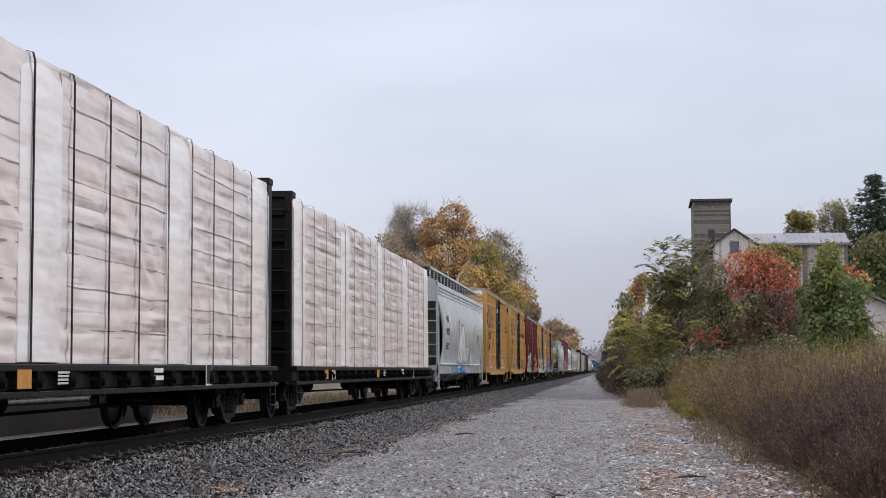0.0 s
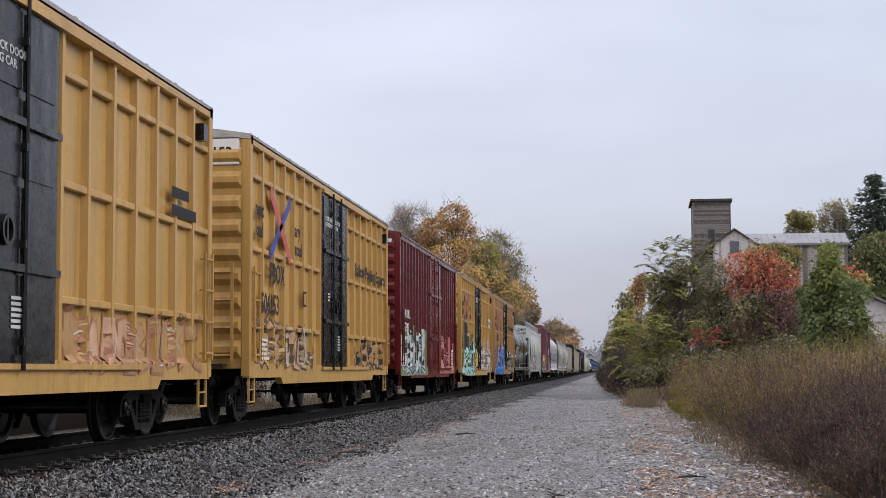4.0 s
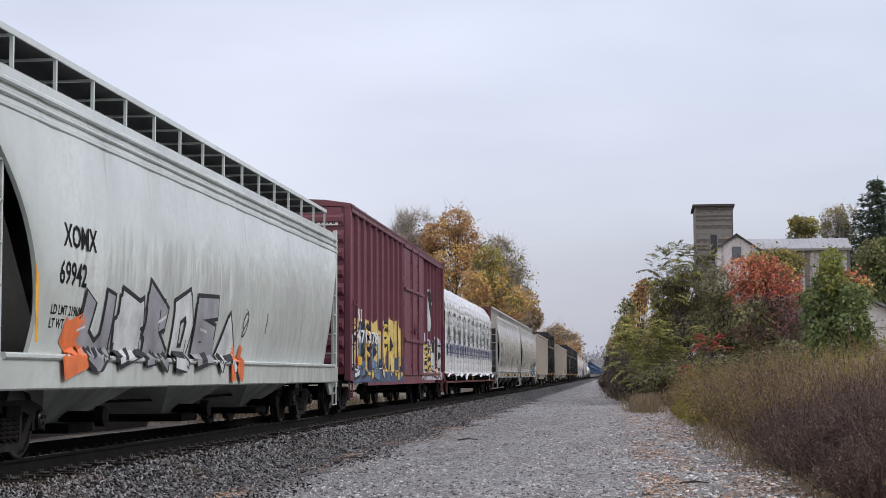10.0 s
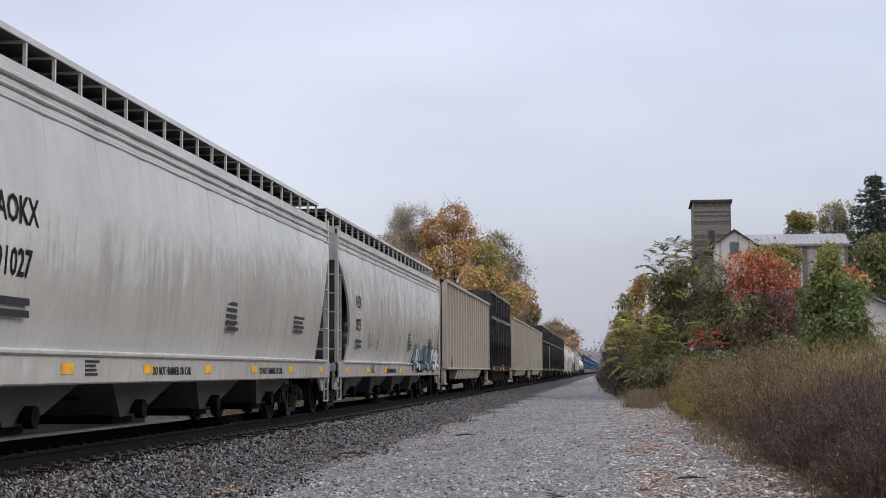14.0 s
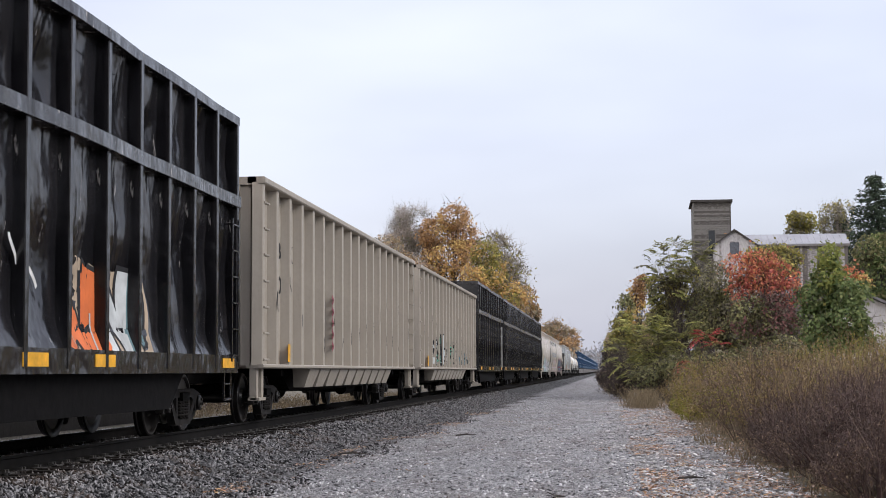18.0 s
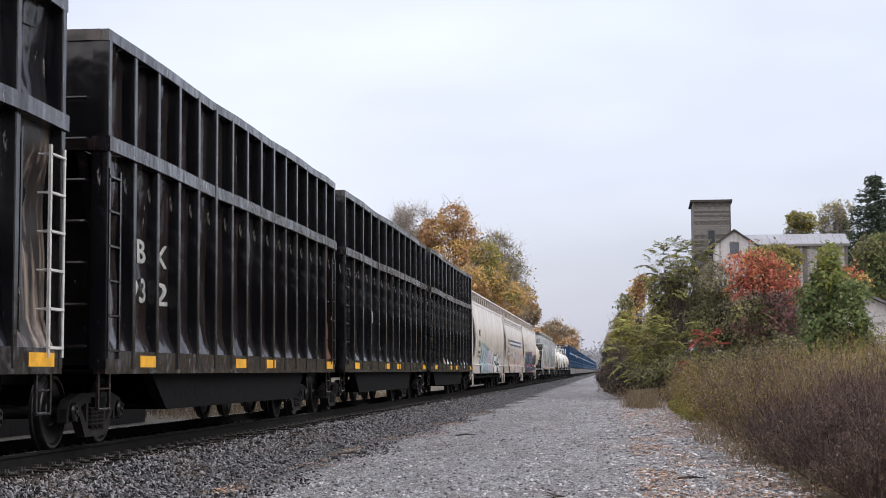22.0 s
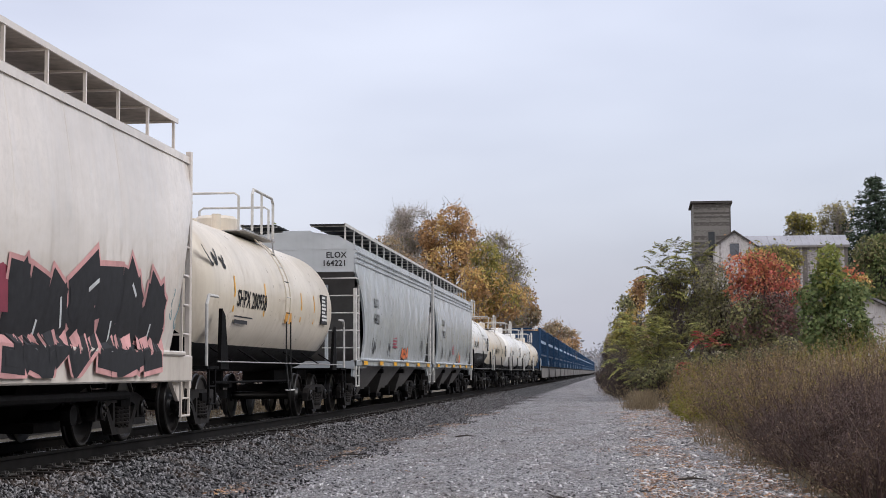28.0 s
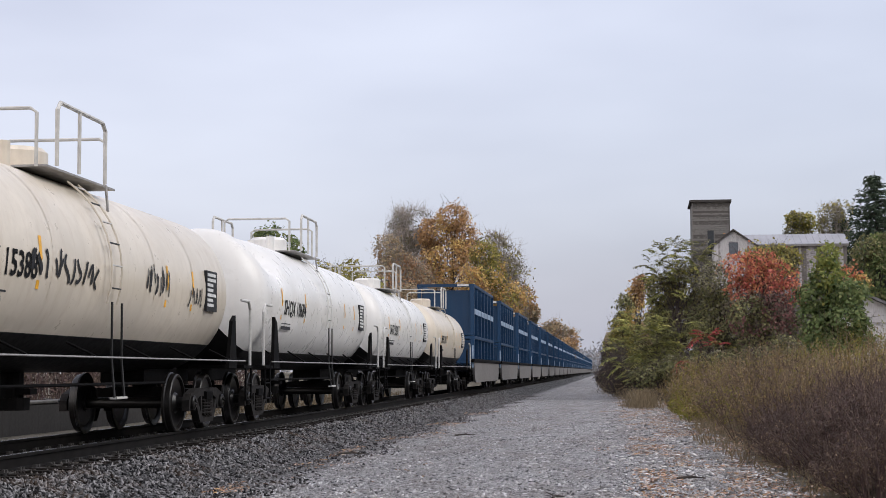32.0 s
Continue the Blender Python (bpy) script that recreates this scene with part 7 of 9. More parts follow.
xs = sorted(set([-2500, -900, -400, -200, -120, -80, -55, -40, -30] + [-24 + 2 * i for i in range(5)] + [round(-15 + 0.35 * i, 2) for i in range(62)] + [7, 8, 9, 10, 11, 12, 13, 15, 18, 22, 28, 36, 50, 80, 150, 300, 700, 2500]))
ys = sorted(set([-400, -150, -60, -30, -10, 0, 6, 10] + [round(13 + 0.6 * i, 2) for i in range(60)] + [50 + 3 * i for i in range(35)] + [160 + 15 * i for i in range(20)] + [500, 620, 800, 1200, 2000, 4000]))
G = Shape().grid([[(x, y, ground_z(x, y)) for x in xs] for y in ys])
tagged(new("ground", G.mesh("ground", ground_mat(), 80)), "grey gravel road beside a ballasted track", "ground", kind="structure")

# track
RAIL_STEEL = plain("rail_steel", (0.009, 0.008, 0.0075), 0.75, 0.0, 0.4, 5, 0, 0.1)
RAIL_HEAD = plain("polished_rail_head", (0.55, 0.55, 0.56), 0.22, 1.0, 0.1, 9)
TIE = plain("creosoted_tie_wood", (0.022, 0.018, 0.016), 0.9, 0, 0.5, 6, 0.4, 0.1)
track = tagged(new("track"), "single railway track on timber ties", "railway track", kind="structure")
track.location = (TRACK_X, 0, 0)
for k in (-1, 1):
    c = 0.753 * k
    z = RAIL_Z
    prof = [(c - 0.07, z - 0.185), (c + 0.07, z - 0.185), (c + 0.07, z - 0.172), (c + 0.012, z - 0.15), (c + 0.009, z - 0.045), (c + 0.037, z - 0.036), (c + 0.037, z - 0.008), (c + 0.028, z - 0.002),
            (c - 0.028, z - 0.002), (c - 0.037, z - 0.008), (c - 0.037, z - 0.036), (c - 0.009, z - 0.045), (c - 0.012, z - 0.15), (c - 0.07, z - 0.172)]
    part("rail", Shape().prism(prof, -120, 1500), RAIL_STEEL, track)
    part("rail_running_surface", Shape().box(c - 0.020, c + 0.008, -120, 1500, z - 0.003, z), RAIL_HEAD, track)
tie_mesh = Shape().prism([(-1.3, 0.22), (1.3, 0.22), (1.3, 0.375), (1.28, 0.385), (-1.28, 0.385), (-1.3, 0.375)], -0.115, 0.115).mesh("tie", TIE)
plate_mesh = Shape().box(-0.2, 0.2, -0.1, 0.1, 0.385, 0.398).box(0.08, 0.13, -0.06, -0.03, 0.395, 0.43).box(0.08, 0.13, 0.03, 0.06, 0.395, 0.43).box(-0.13, -0.08, 0.03, 0.06, 0.395, 0.43).mesh("tie_plate", plain("pale_worn_clip", (0.075, 0.07, 0.066), 0.55, 0.2))
rt = random.Random(5)
for i in range(120):
    t = part("tie", None, None, track, data=tie_mesh)
    t.matrix_basis = Matrix.Translation((rt.uniform(-0.05, 0.05), 8 + i * 0.5, rt.uniform(-0.012, 0.008))) @ Matrix.Rotation(rt.uniform(-0.012, 0.012), 4, "Z")
    for k in (-1, 1):
        p = part("tie_plate", None, None, track, data=plate_mesh)
        p.location = (0.753 * k, 8 + i * 0.5, 0)
s = Shape()
for i in range(420):
    s.box(-1.3, 1.3, 68 + i * 0.5 - 0.115, 68 + i * 0.5 + 0.115, 0.22, 0.385)
tagged(part("ties_beyond", s, TIE, track), kind="stuff")

# concrete dock beyond the track
CONCRETE = paint("stained_concrete", (0.05, 0.047, 0.045), 0.9, 0.9, (0.03, 0.027, 0.024), 1.0, 0.0, 0.4)
dock = thing("loading_dock", "low stained concrete dock wall beside the track", "dock", m=Matrix.Translation((-12.5, 0, 0)))
part("wall", Shape().prism([(-0.5, 0.0), (0.0, 0.0), (0.03, 0.8), (0.0, 0.83), (-0.5, 0.83)], -60, 41.5), CONCRETE, dock)
part("coping", Shape().bar(-0.6, 0.06, -60, 41.56, 0.83, 0.89, 0.015), plain("pale_concrete_coping", (0.11, 0.105, 0.095), 0.9, 0, 0.45, 3, 0.3), dock)
part("platform", Shape().box(-9, -0.5, -60, 41.5, 0.0, 0.82), CONCRETE, dock)


# ---- loose stones, fallen leaves ----
def scatter(name, label, category, base_v, base_f, places, sizes, mat, kind="stuff", flat=1.0):
    """Many small turned copies of a base shape in one mesh."""
    rng = np.random.default_rng(len(places) + 7)
    n, bv, bf = len(places), np.array(base_v, float), np.array(base_f, np.int32)
    q = rng.normal(size=(n, 4))
    q /= np.linalg.norm(q, axis=1)[:, None]
    w, x, y, z = q.T
    R = np.stack([1 - 2 * (y * y + z * z), 2 * (x * y - z * w), 2 * (x * z + y * w), 2 * (x * y + z * w), 1 - 2 * (x * x + z * z), 2 * (y * z - x * w), 2 * (x * z - y * w), 2 * (y * z + x * w), 1 - 2 * (x * x + y * y)], 1).reshape(n, 3, 3)
    jit = rng.uniform(0.7, 1.3, (n, len(bv), 1))
    V = np.einsum("nij,nkj->nki", R, bv[None] * jit) * np.asarray(sizes)[:, None, None]
    V[:, :, 2] *= flat
    V += np.asarray(places)[:, None, :]
    F = (bf[None] + (np.arange(n) * len(bv))[:, None, None]).reshape(-1, bf.shape[1])
    return big_mesh(name, label, category, V.reshape(-1, 3), F, mat, kind)


def big_mesh(name, label, category, V, F, mat, kind="", parent=None):
    me = bpy.data.meshes.new(name)
    k = F.shape[1]
    me.vertices.add(len(V))
    me.vertices.foreach_set("co", np.ascontiguousarray(V, np.float32).ravel())
    me.loops.add(F.size)
    me.loops.foreach_set("vertex_index", np.ascontiguousarray(F, np.int32).ravel())
    me.polygons.add(len(F))
    me.polygons.foreach_set("loop_start", np.arange(0, F.size, k, dtype=np.int32))
    me.update(calc_edges=True)
    me.materials.append(mat)
    ob = new(name, me)
    if parent is not None:
        ob.parent = parent
        return tagged(ob, label, kind=kind)
    return tagged(ob, label, category, kind=kind)


def stone_mat(name, dark, light, warm, low=0.2):
    m, n, l, b = node_mat(name, 0.9)
    b.inputs["Specular IOR Level"].default_value = 0.2
    g = n.new("ShaderNodeNewGeometry")
    c = ramp_node(n, l, g.outputs["Random Per Island"], low, 1.0, (*dark, 1), (*light, 1))
    c = mix_node(n, l, ramp_node(n, l, noise_node(n, l, mapped(n, l, (1, 1, 1)), 1.3, 4), 0.5, 0.7), c, mix_node(n, l, 0.4, c, warm))
    l.new(c, b.inputs["Base Color"])
    return m


OCTA_V = [(0.5, 0, 0), (-0.5, 0, 0), (0, 0.5, 0), (0, -0.5, 0), (0, 0, 0.42), (0, 0, -0.42)]
OCTA_F = [(0, 2, 4), (2, 1, 4), (1, 3, 4), (3, 0, 4), (2, 0, 5), (1, 2, 5), (3, 1, 5), (0, 3, 5)]
SHARD_V = [(0.72, 0.05, 0), (-0.66, 0, 0.04), (0, 0.36, 0.05), (0.08, -0.34, 0), (0.05, 0, 0.26), (0, 0.06, -0.26)]
rng = np.random.default_rng(3)


def strew(n, xa, xb, ya, yb, power=1.0, lift=0.0):
    px = rng.uniform(xa, xb, n)
    py = ya + (yb - ya) * rng.random(n) ** power
    return np.stack([px, py, [ground_z(a, b) + lift for a, b in zip(px, py)]], 1)


p = strew(36000, -6.5, -3.9, 15, 95, 1.6)
p = p[rng.random(len(p)) < np.clip((-4.2 + 0.3 * np.sin(p[:, 1] * 0.7) - p[:, 0]) / 0.5, 0.02, 1)]
scatter("ballast_stones", "dark grey crushed ballast stones", "ballast", SHARD_V, OCTA_F, p, rng.uniform(0.03, 0.078, len(p)), stone_mat("ballast_stone", (0.010, 0.010, 0.011), (0.36, 0.35, 0.355), (0.16, 0.11, 0.08), 0.3))
p = strew(32000, -4.6, 2.4, 16, 90, 1.9)
scatter("road_gravel", "pale grey loose gravel on the road", "gravel", SHARD_V, OCTA_F, p, 0.02 + 0.06 * rng.random(len(p)) ** 2.2, stone_mat("road_stone", (0.075, 0.075, 0.08), (0.74, 0.73, 0.74), (0.26, 0.20, 0.16), 0.1), flat=0.7)
p = strew(5200, -0.4, 2.5, 17, 75, 1.5, 0.012)
p = p[rng.random(len(p)) < np.clip((p[:, 0] + 0.5) / 1.6, 0.1, 1)]
scatter("stone_chips", "pale flat stone chips on the road", "gravel", SHARD_V, OCTA_F, p, 0.04 + 0.12 * rng.random(len(p)) ** 2.5, stone_mat("pale_chip", (0.10, 0.10, 0.10), (0.74, 0.72, 0.71), (0.42, 0.33, 0.27), 0.0), flat=0.35)
p = strew(5000, -8.4, -6.6, 14, 75, 1.5, 0.02)
scatter("track_stones", "dark stones between the ties", "ballast", OCTA_V, OCTA_F, p, rng.uniform(0.035, 0.08, len(p)), stone_mat("oily_ballast", (0.02, 0.02, 0.02), (0.10, 0.095, 0.09), (0.07, 0.05, 0.04)))
LEAF_V = [(-0.5, 0, 0.0), (0, -0.3, 0.1), (0.5, 0, 0.02), (0, 0.3, 0.1)]
LEAF_F = [(0, 1, 2, 3)]
LITTER = leafy("fallen_leaves", (0.38, 0.20, 0.12), (0.50, 0.33, 0.24), (0.36, 0.21, 0.16), (0.60, 0.47, 0.39), (0.20, 0.12, 0.09), (0.50, 0.31, 0.14), (0.50, 0.40, 0.35), through=0)
p = np.concatenate([strew(15000, 0.4, 3.0, 17, 75, 1.6, 0.02), strew(6000, -0.6, 2.4, 20, 70, 1.0, 0.012), strew(5000, -5.0, -4.0, 16, 60, 1.6, 0.03), strew(5000, -4, 1.2, 16, 60, 1.5, 0.015), strew(2600, -0.2, 1.2, 60, 95, 1.0, 0.02)])
drift = np.array([noise.noise((a * 0.9, b * 0.35, 3.0)) + 0.6 * noise.noise((a * 2.1, b * 0.9, 8.0)) for a, b in p[:, :2]])
edge = np.where(p[:, 0] > 0.3, 0.4 * (p[:, 0] - 1.1) / 2, np.where(p[:, 0] < -4.0, -0.22, -0.42))
p = p[drift + edge > rng.uniform(-0.1, 0.22, len(p))]
scatter("fallen_leaves", "orange-brown fallen leaves along the road edge", "leaves", LEAF_V, LEAF_F, p, rng.uniform(0.03, 0.085, len(p)), LITTER, flat=0.35)
BRANCH = plain("dead_branch_bark", (0.05, 0.042, 0.036), 0.9, 0, 0.4, 9)
for x, y, a, ln in ((1.1, 21.5, 0.3, 0.4), (-3.3, 36.2, 0.5, 0.5), (-4.6, 28.0, 0.3, 0.5), (-0.6, 18.6, 1.2, 0.35)):
    b = thing("fallen_branch", "short dead branch lying on the gravel", "branch", m=Matrix.Translation((x, y, ground_z(x, y) + 0.03)) @ Matrix.Rotation(a, 4, "Z"))
    part("stem", Shape().cyl((-ln / 2, 0, 0), (0, 0.05, 0.02), 0.02, 7, 0.016).cyl((0, 0.05, 0.02), (ln / 2, 0, 0.0), 0.016, 7, 0.007).cyl((0, 0.05, 0.02), (ln * 0.3, 0.2, 0.05), 0.012, 5, 0.005), BRANCH, b)


# ---- trees and shrubs ----
BARK = plain("grey_brown_bark", (0.055, 0.047, 0.040), 0.9, 0, 0.4, 4, 0.5)
TWIG = plain("dark_twigs", (0.065, 0.050, 0.048), 0.9, 0, 0.4, 4)


def unit(a):
    return a / (np.linalg.norm(a, axis=-1, keepdims=True) + 1e-9)


def blades(c, along, across, length, width):
    """Pointed four-cornered leaves: centre, two directions, two sizes."""
    V = np.stack([c - along * length * 0.5, c + across * width * 0.5 - along * length * 0.08, c + along * length * 0.5, c - across * width * 0.5 - along * length * 0.08], 1).reshape(-1, 3)
    return V, np.arange(len(V), dtype=np.int32).reshape(-1, 4)


def cards(rg, centres, spread, per, size, drop=0.0, out=None, slim=0.62):
    """Leaves around clump centres; with out, they lie like shingles on a flattened cushion facing that way."""
    n = len(centres) * per
    sp = np.repeat(np.asarray(spread).reshape(-1, 1) * np.ones((len(centres), 1)), per, 0)
    off = rg.normal(size=(n, 3))
    if out is None:
        face = rg.normal(size=(n, 3))
    else:
        o = np.repeat(out, per, 0)
        off -= o * (off * o).sum(1)[:, None] * 0.62
        off -= o * 0.28 * ((off * off).sum(1)[:, None] - 1.5)
        face = o * 1.5 + np.array([0, 0, 0.5]) + rg.normal(size=(n, 3)) * 0.75
    c = np.repeat(np.asarray(centres), per, 0) + off * sp
    c[:, 2] -= drop * rg.random(n)
    face = unit(face)
    a = unit(np.cross(face, rg.normal(size=(n, 3))) + np.array([0, 0, -0.25]))
    s = size * rg.uniform(0.6, 1.3, (n, 1))
    return blades(c, a, unit(np.cross(face, a)), s, s * slim)


def crown_points(rg, lobes, spread, seed, full, gaps=-0.18):
    """Clump centres on and under the skin of the lobes, and the way each one faces."""
    pts, outs = [], []
    for l in lobes:
        r = np.array(l[3:6])
        k = int(full * 3.2 * ((r[0] * r[1]) ** 0.8 + (r[0] * r[2]) ** 0.8 + (r[1] * r[2]) ** 0.8) / spread ** 1.7) + 3
        d = unit(rg.normal(size=(k * 2, 3)))
        q = d * rg.uniform(0.3, 1.0, (k * 2, 1)) ** 0.35 * r + np.array(l[:3])
        keep = np.array([noise.noise((a * 0.35 / spread + seed, b * 0.35 / spread, c * 0.35 / spread)) for a, b, c in q]) > gaps
        pts.append(q[keep][:k])
        outs.append(unit(d / r + np.array([0, 0, 0.25 / r.mean()]))[keep][:k])
    return np.concatenate(pts), np.concatenate(outs)


def woody(rg, t, pts, top, trunk, limbs, bark, seed):
    """Bent tapered trunk and limbs that reach out to the clumps."""
    s = Shape()
    way = [Vector((0.25 * noise.noise((seed, k * 0.9, 0)) * k * 0.3, 0.25 * noise.noise((seed, k * 0.9, 7)) * k * 0.3, top * k / 6 - 0.1)) for k in range(7)]
    for k in range(6):
        s.cyl(way[k], way[k + 1], trunk * (1 - k / 6.6), 9, trunk * (1 - (k + 1) / 6.6))
    for i in rg.permutation(len(pts))[:limbs]:
        tip = Vector(pts[i])
        h = max(0.12, min(0.95, (tip.z / top) * rg.uniform(0.35, 0.75)))
        k = min(5, int(h * 6))
        a = way[k].lerp(way[k + 1], h * 6 - k)
        m = a.lerp(tip, 0.5) + Vector((0, 0, -0.08 * (tip - a).length))
        r = trunk * 0.32 * (1 - h * 0.6)
        s.cyl(a, m, r, 6, r * 0.6)
        s.cyl(m, tip, r * 0.6, 5, r * 0.15)
    part("trunk", s, bark, t, smooth=60)


def tree(name, label, x, y, lobes, mats, seed, per=22, size=0.3, spread=0.4, trunk=0.3, limbs=40, bark=None, twigs=0, full=0.7):
    """lobes: (x, y, z, rx, ry, rz) about the foot. Trunk, limbs out to the clumps, and leaves of one or more tones."""
    rg = np.random.default_rng(seed)
    t = thing(name, label, "tree" if name.endswith("tree") else "shrub", m=Matrix.Translation((x, y, ground_z(x, y))))
    pts, outs = crown_points(rg, lobes, spread, seed, full)
    woody(rg, t, pts, max(l[2] + 0.4 * l[5] for l in lobes), trunk, limbs, bark or BARK, seed)
    if twigs:
        base = pts[rg.integers(0, len(pts), twigs)] + rg.normal(size=(twigs, 3)) * spread * 0.6
        d = rg.normal(size=(twigs, 3)) * 0.5 + np.array([0, 0, 0.5])
        d *= rg.uniform(0.5, 1.5, (twigs, 1)) * (1.0 if trunk > 0.2 else 0.45)
        w = unit(np.cross(d, rg.normal(size=(twigs, 3)))) * (0.022 if trunk > 0.2 else 0.011)
        V = np.stack([base - w, base + w, base + d], 1).reshape(-1, 3)
        big_mesh("branchwork", "", "", V, np.arange(3 * twigs, dtype=np.int32).reshape(-1, 3), bark or TWIG, "stuff", t)
    mid = (pts[:, 2] - pts[:, 2].min()) / (np.ptp(pts[:, 2]) + 0.01) + rg.normal(size=len(pts)) * 0.12
    mid += 0.7 * np.array([noise.noise((a * 0.5 + seed, b * 0.5, c * 0.5)) for a, b, c in pts])
    tone = np.clip((mid * len(mats)).astype(int), 0, len(mats) - 1)
    for k, mt in enumerate(mats):
        q = tone == k
        if q.any():
            V, F = cards(rg, pts[q], spread * rg.uniform(0.6, 1.3, q.sum()), per, size, 0.0, outs[q])
            big_mesh("crown", "", "", V, F, mt, "", t)
    return t


def sumac(name, label, x, y, lobes, mats, seed, fronds=200, length=0.85, leaflet=0.3):
    """Thin stems that end in drooping fronds of paired leaflets."""
    rg = np.random.default_rng(seed)
    t = thing(name, label, "shrub", m=Matrix.Translation((x, y, ground_z(x, y))))
    pts, outs = crown_points(rg, lobes, 0.22, seed, 1.0, -0.35)
    pick = rg.permutation(len(pts))[:fronds]
    pts, outs = pts[pick], outs[pick]
    woody(rg, t, pts, max(l[2] for l in lobes), 0.07, min(60, fronds), TWIG, seed)
    d = unit(outs * [1, 1, 0.4] + rg.normal(size=outs.shape) * 0.35 + np.array([0, 0, 0.55]))
    ln = length * rg.uniform(0.6, 1.25, (len(pts), 1))
    side = unit(np.cross(d, np.array([0, 0, 1.0])))
    tone = rg.integers(0, len(mats), len(pts))
    for k, mt in enumerate(mats):
        i = np.where(tone == k)[0]
        Vs, Fs, o = [], [], 0
        for u in np.linspace(0.12, 1.0, 10):
            p = pts[i] + d[i] * ln[i] * u - np.array([0, 0, 0.42]) * ln[i] * u * u
            for sgn in (-1, 1):
                a = unit(side[i] * sgn + d[i] * 0.45 + np.array([0, 0, -0.5]) + rg.normal(size=(len(i), 3)) * 0.16)
                b = unit(np.cross(a, side[i] * 0.4 * sgn + np.array([0, 0, 1.0])))
                lf = leaflet * (1.05 - 0.55 * abs(u - 0.45)) * ln[i] / length
                V, F = blades(p + a * lf * 0.5, a, b, lf, lf * 0.34)
                Vs.append(V)
                Fs.append(F + o)
                o += len(V)
        big_mesh("fronds", "", "", np.concatenate(Vs), np.concatenate(Fs), mt, "", t)
    return t


# grey twigs and autumn leaves, lightened partly to stand in for air haze
GREY_TWIG = plain("grey_brown_twigs", (0.34, 0.30, 0.27), 0.9, 0, 0.3, 4)
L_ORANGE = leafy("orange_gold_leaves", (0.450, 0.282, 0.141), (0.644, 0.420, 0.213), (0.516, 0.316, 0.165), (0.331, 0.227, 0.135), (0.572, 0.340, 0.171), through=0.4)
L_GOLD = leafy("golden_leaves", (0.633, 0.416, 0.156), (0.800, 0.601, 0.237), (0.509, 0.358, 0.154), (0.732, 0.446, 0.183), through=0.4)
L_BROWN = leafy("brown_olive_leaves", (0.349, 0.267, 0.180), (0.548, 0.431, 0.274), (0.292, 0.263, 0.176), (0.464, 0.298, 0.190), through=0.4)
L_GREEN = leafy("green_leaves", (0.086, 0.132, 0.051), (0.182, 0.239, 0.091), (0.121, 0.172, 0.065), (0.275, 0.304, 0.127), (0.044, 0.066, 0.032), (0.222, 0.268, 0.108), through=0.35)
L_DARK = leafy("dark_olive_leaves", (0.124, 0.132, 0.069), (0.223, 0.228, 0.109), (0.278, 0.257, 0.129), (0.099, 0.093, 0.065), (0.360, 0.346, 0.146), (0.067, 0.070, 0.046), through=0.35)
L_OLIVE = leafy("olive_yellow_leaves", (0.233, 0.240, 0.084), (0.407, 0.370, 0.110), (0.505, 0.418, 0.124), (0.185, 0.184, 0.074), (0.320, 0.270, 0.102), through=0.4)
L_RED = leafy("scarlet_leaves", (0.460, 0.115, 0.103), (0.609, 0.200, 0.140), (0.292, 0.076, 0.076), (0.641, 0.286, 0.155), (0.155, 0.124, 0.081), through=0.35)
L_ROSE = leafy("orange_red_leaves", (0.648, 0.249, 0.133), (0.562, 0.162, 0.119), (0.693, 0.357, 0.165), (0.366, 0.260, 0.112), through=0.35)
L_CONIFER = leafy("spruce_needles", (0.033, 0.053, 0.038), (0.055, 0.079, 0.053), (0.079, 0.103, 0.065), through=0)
# pale greyed tones: distance haze mixed into the leaf colours
L_HAZE = leafy("haze_tinted_far_leaves", (0.240, 0.225, 0.195), (0.330, 0.285, 0.210), (0.390, 0.285, 0.195), (0.255, 0.270, 0.240))

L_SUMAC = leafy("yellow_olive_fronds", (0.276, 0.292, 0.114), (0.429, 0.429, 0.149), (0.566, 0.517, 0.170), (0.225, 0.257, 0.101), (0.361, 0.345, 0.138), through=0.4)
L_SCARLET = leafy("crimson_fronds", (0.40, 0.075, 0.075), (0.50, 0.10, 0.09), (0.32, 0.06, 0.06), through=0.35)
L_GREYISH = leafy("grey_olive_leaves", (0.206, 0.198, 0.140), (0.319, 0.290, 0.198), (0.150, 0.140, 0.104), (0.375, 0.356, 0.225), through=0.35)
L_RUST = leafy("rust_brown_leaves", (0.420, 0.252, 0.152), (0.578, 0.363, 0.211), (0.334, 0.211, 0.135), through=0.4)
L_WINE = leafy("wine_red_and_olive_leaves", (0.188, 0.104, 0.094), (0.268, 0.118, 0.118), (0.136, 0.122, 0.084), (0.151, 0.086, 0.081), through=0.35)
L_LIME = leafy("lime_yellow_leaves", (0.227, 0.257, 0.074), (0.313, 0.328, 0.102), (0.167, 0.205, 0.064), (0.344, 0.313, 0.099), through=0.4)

# across the track
tree("autumn_tree", "tall maple with orange-gold leaves behind the track", -17.99, 182.0, [(0.21, -0.99, 19.10, 1.97, 1.77, 1.45), (-1.95, 0.00, 17.39, 2.23, 2.01, 1.97), (1.33, 0.99, 16.54, 1.97, 1.77, 1.97), (-0.44, -0.79, 14.57, 3.15, 2.84, 2.23), (2.84, 0.46, 12.92, 1.84, 1.66, 2.23), (-2.41, -1.31, 12.27, 2.63, 2.37, 2.63), (1.86, 0.00, 8.98, 3.29, 2.96, 2.96), (-1.43, 1.81, 7.67, 3.61, 3.25, 2.96)], [L_BROWN, L_ORANGE, L_GOLD, L_ORANGE], 1, size=0.36, full=1.0, spread=0.62, trunk=0.34, limbs=80, twigs=2500)
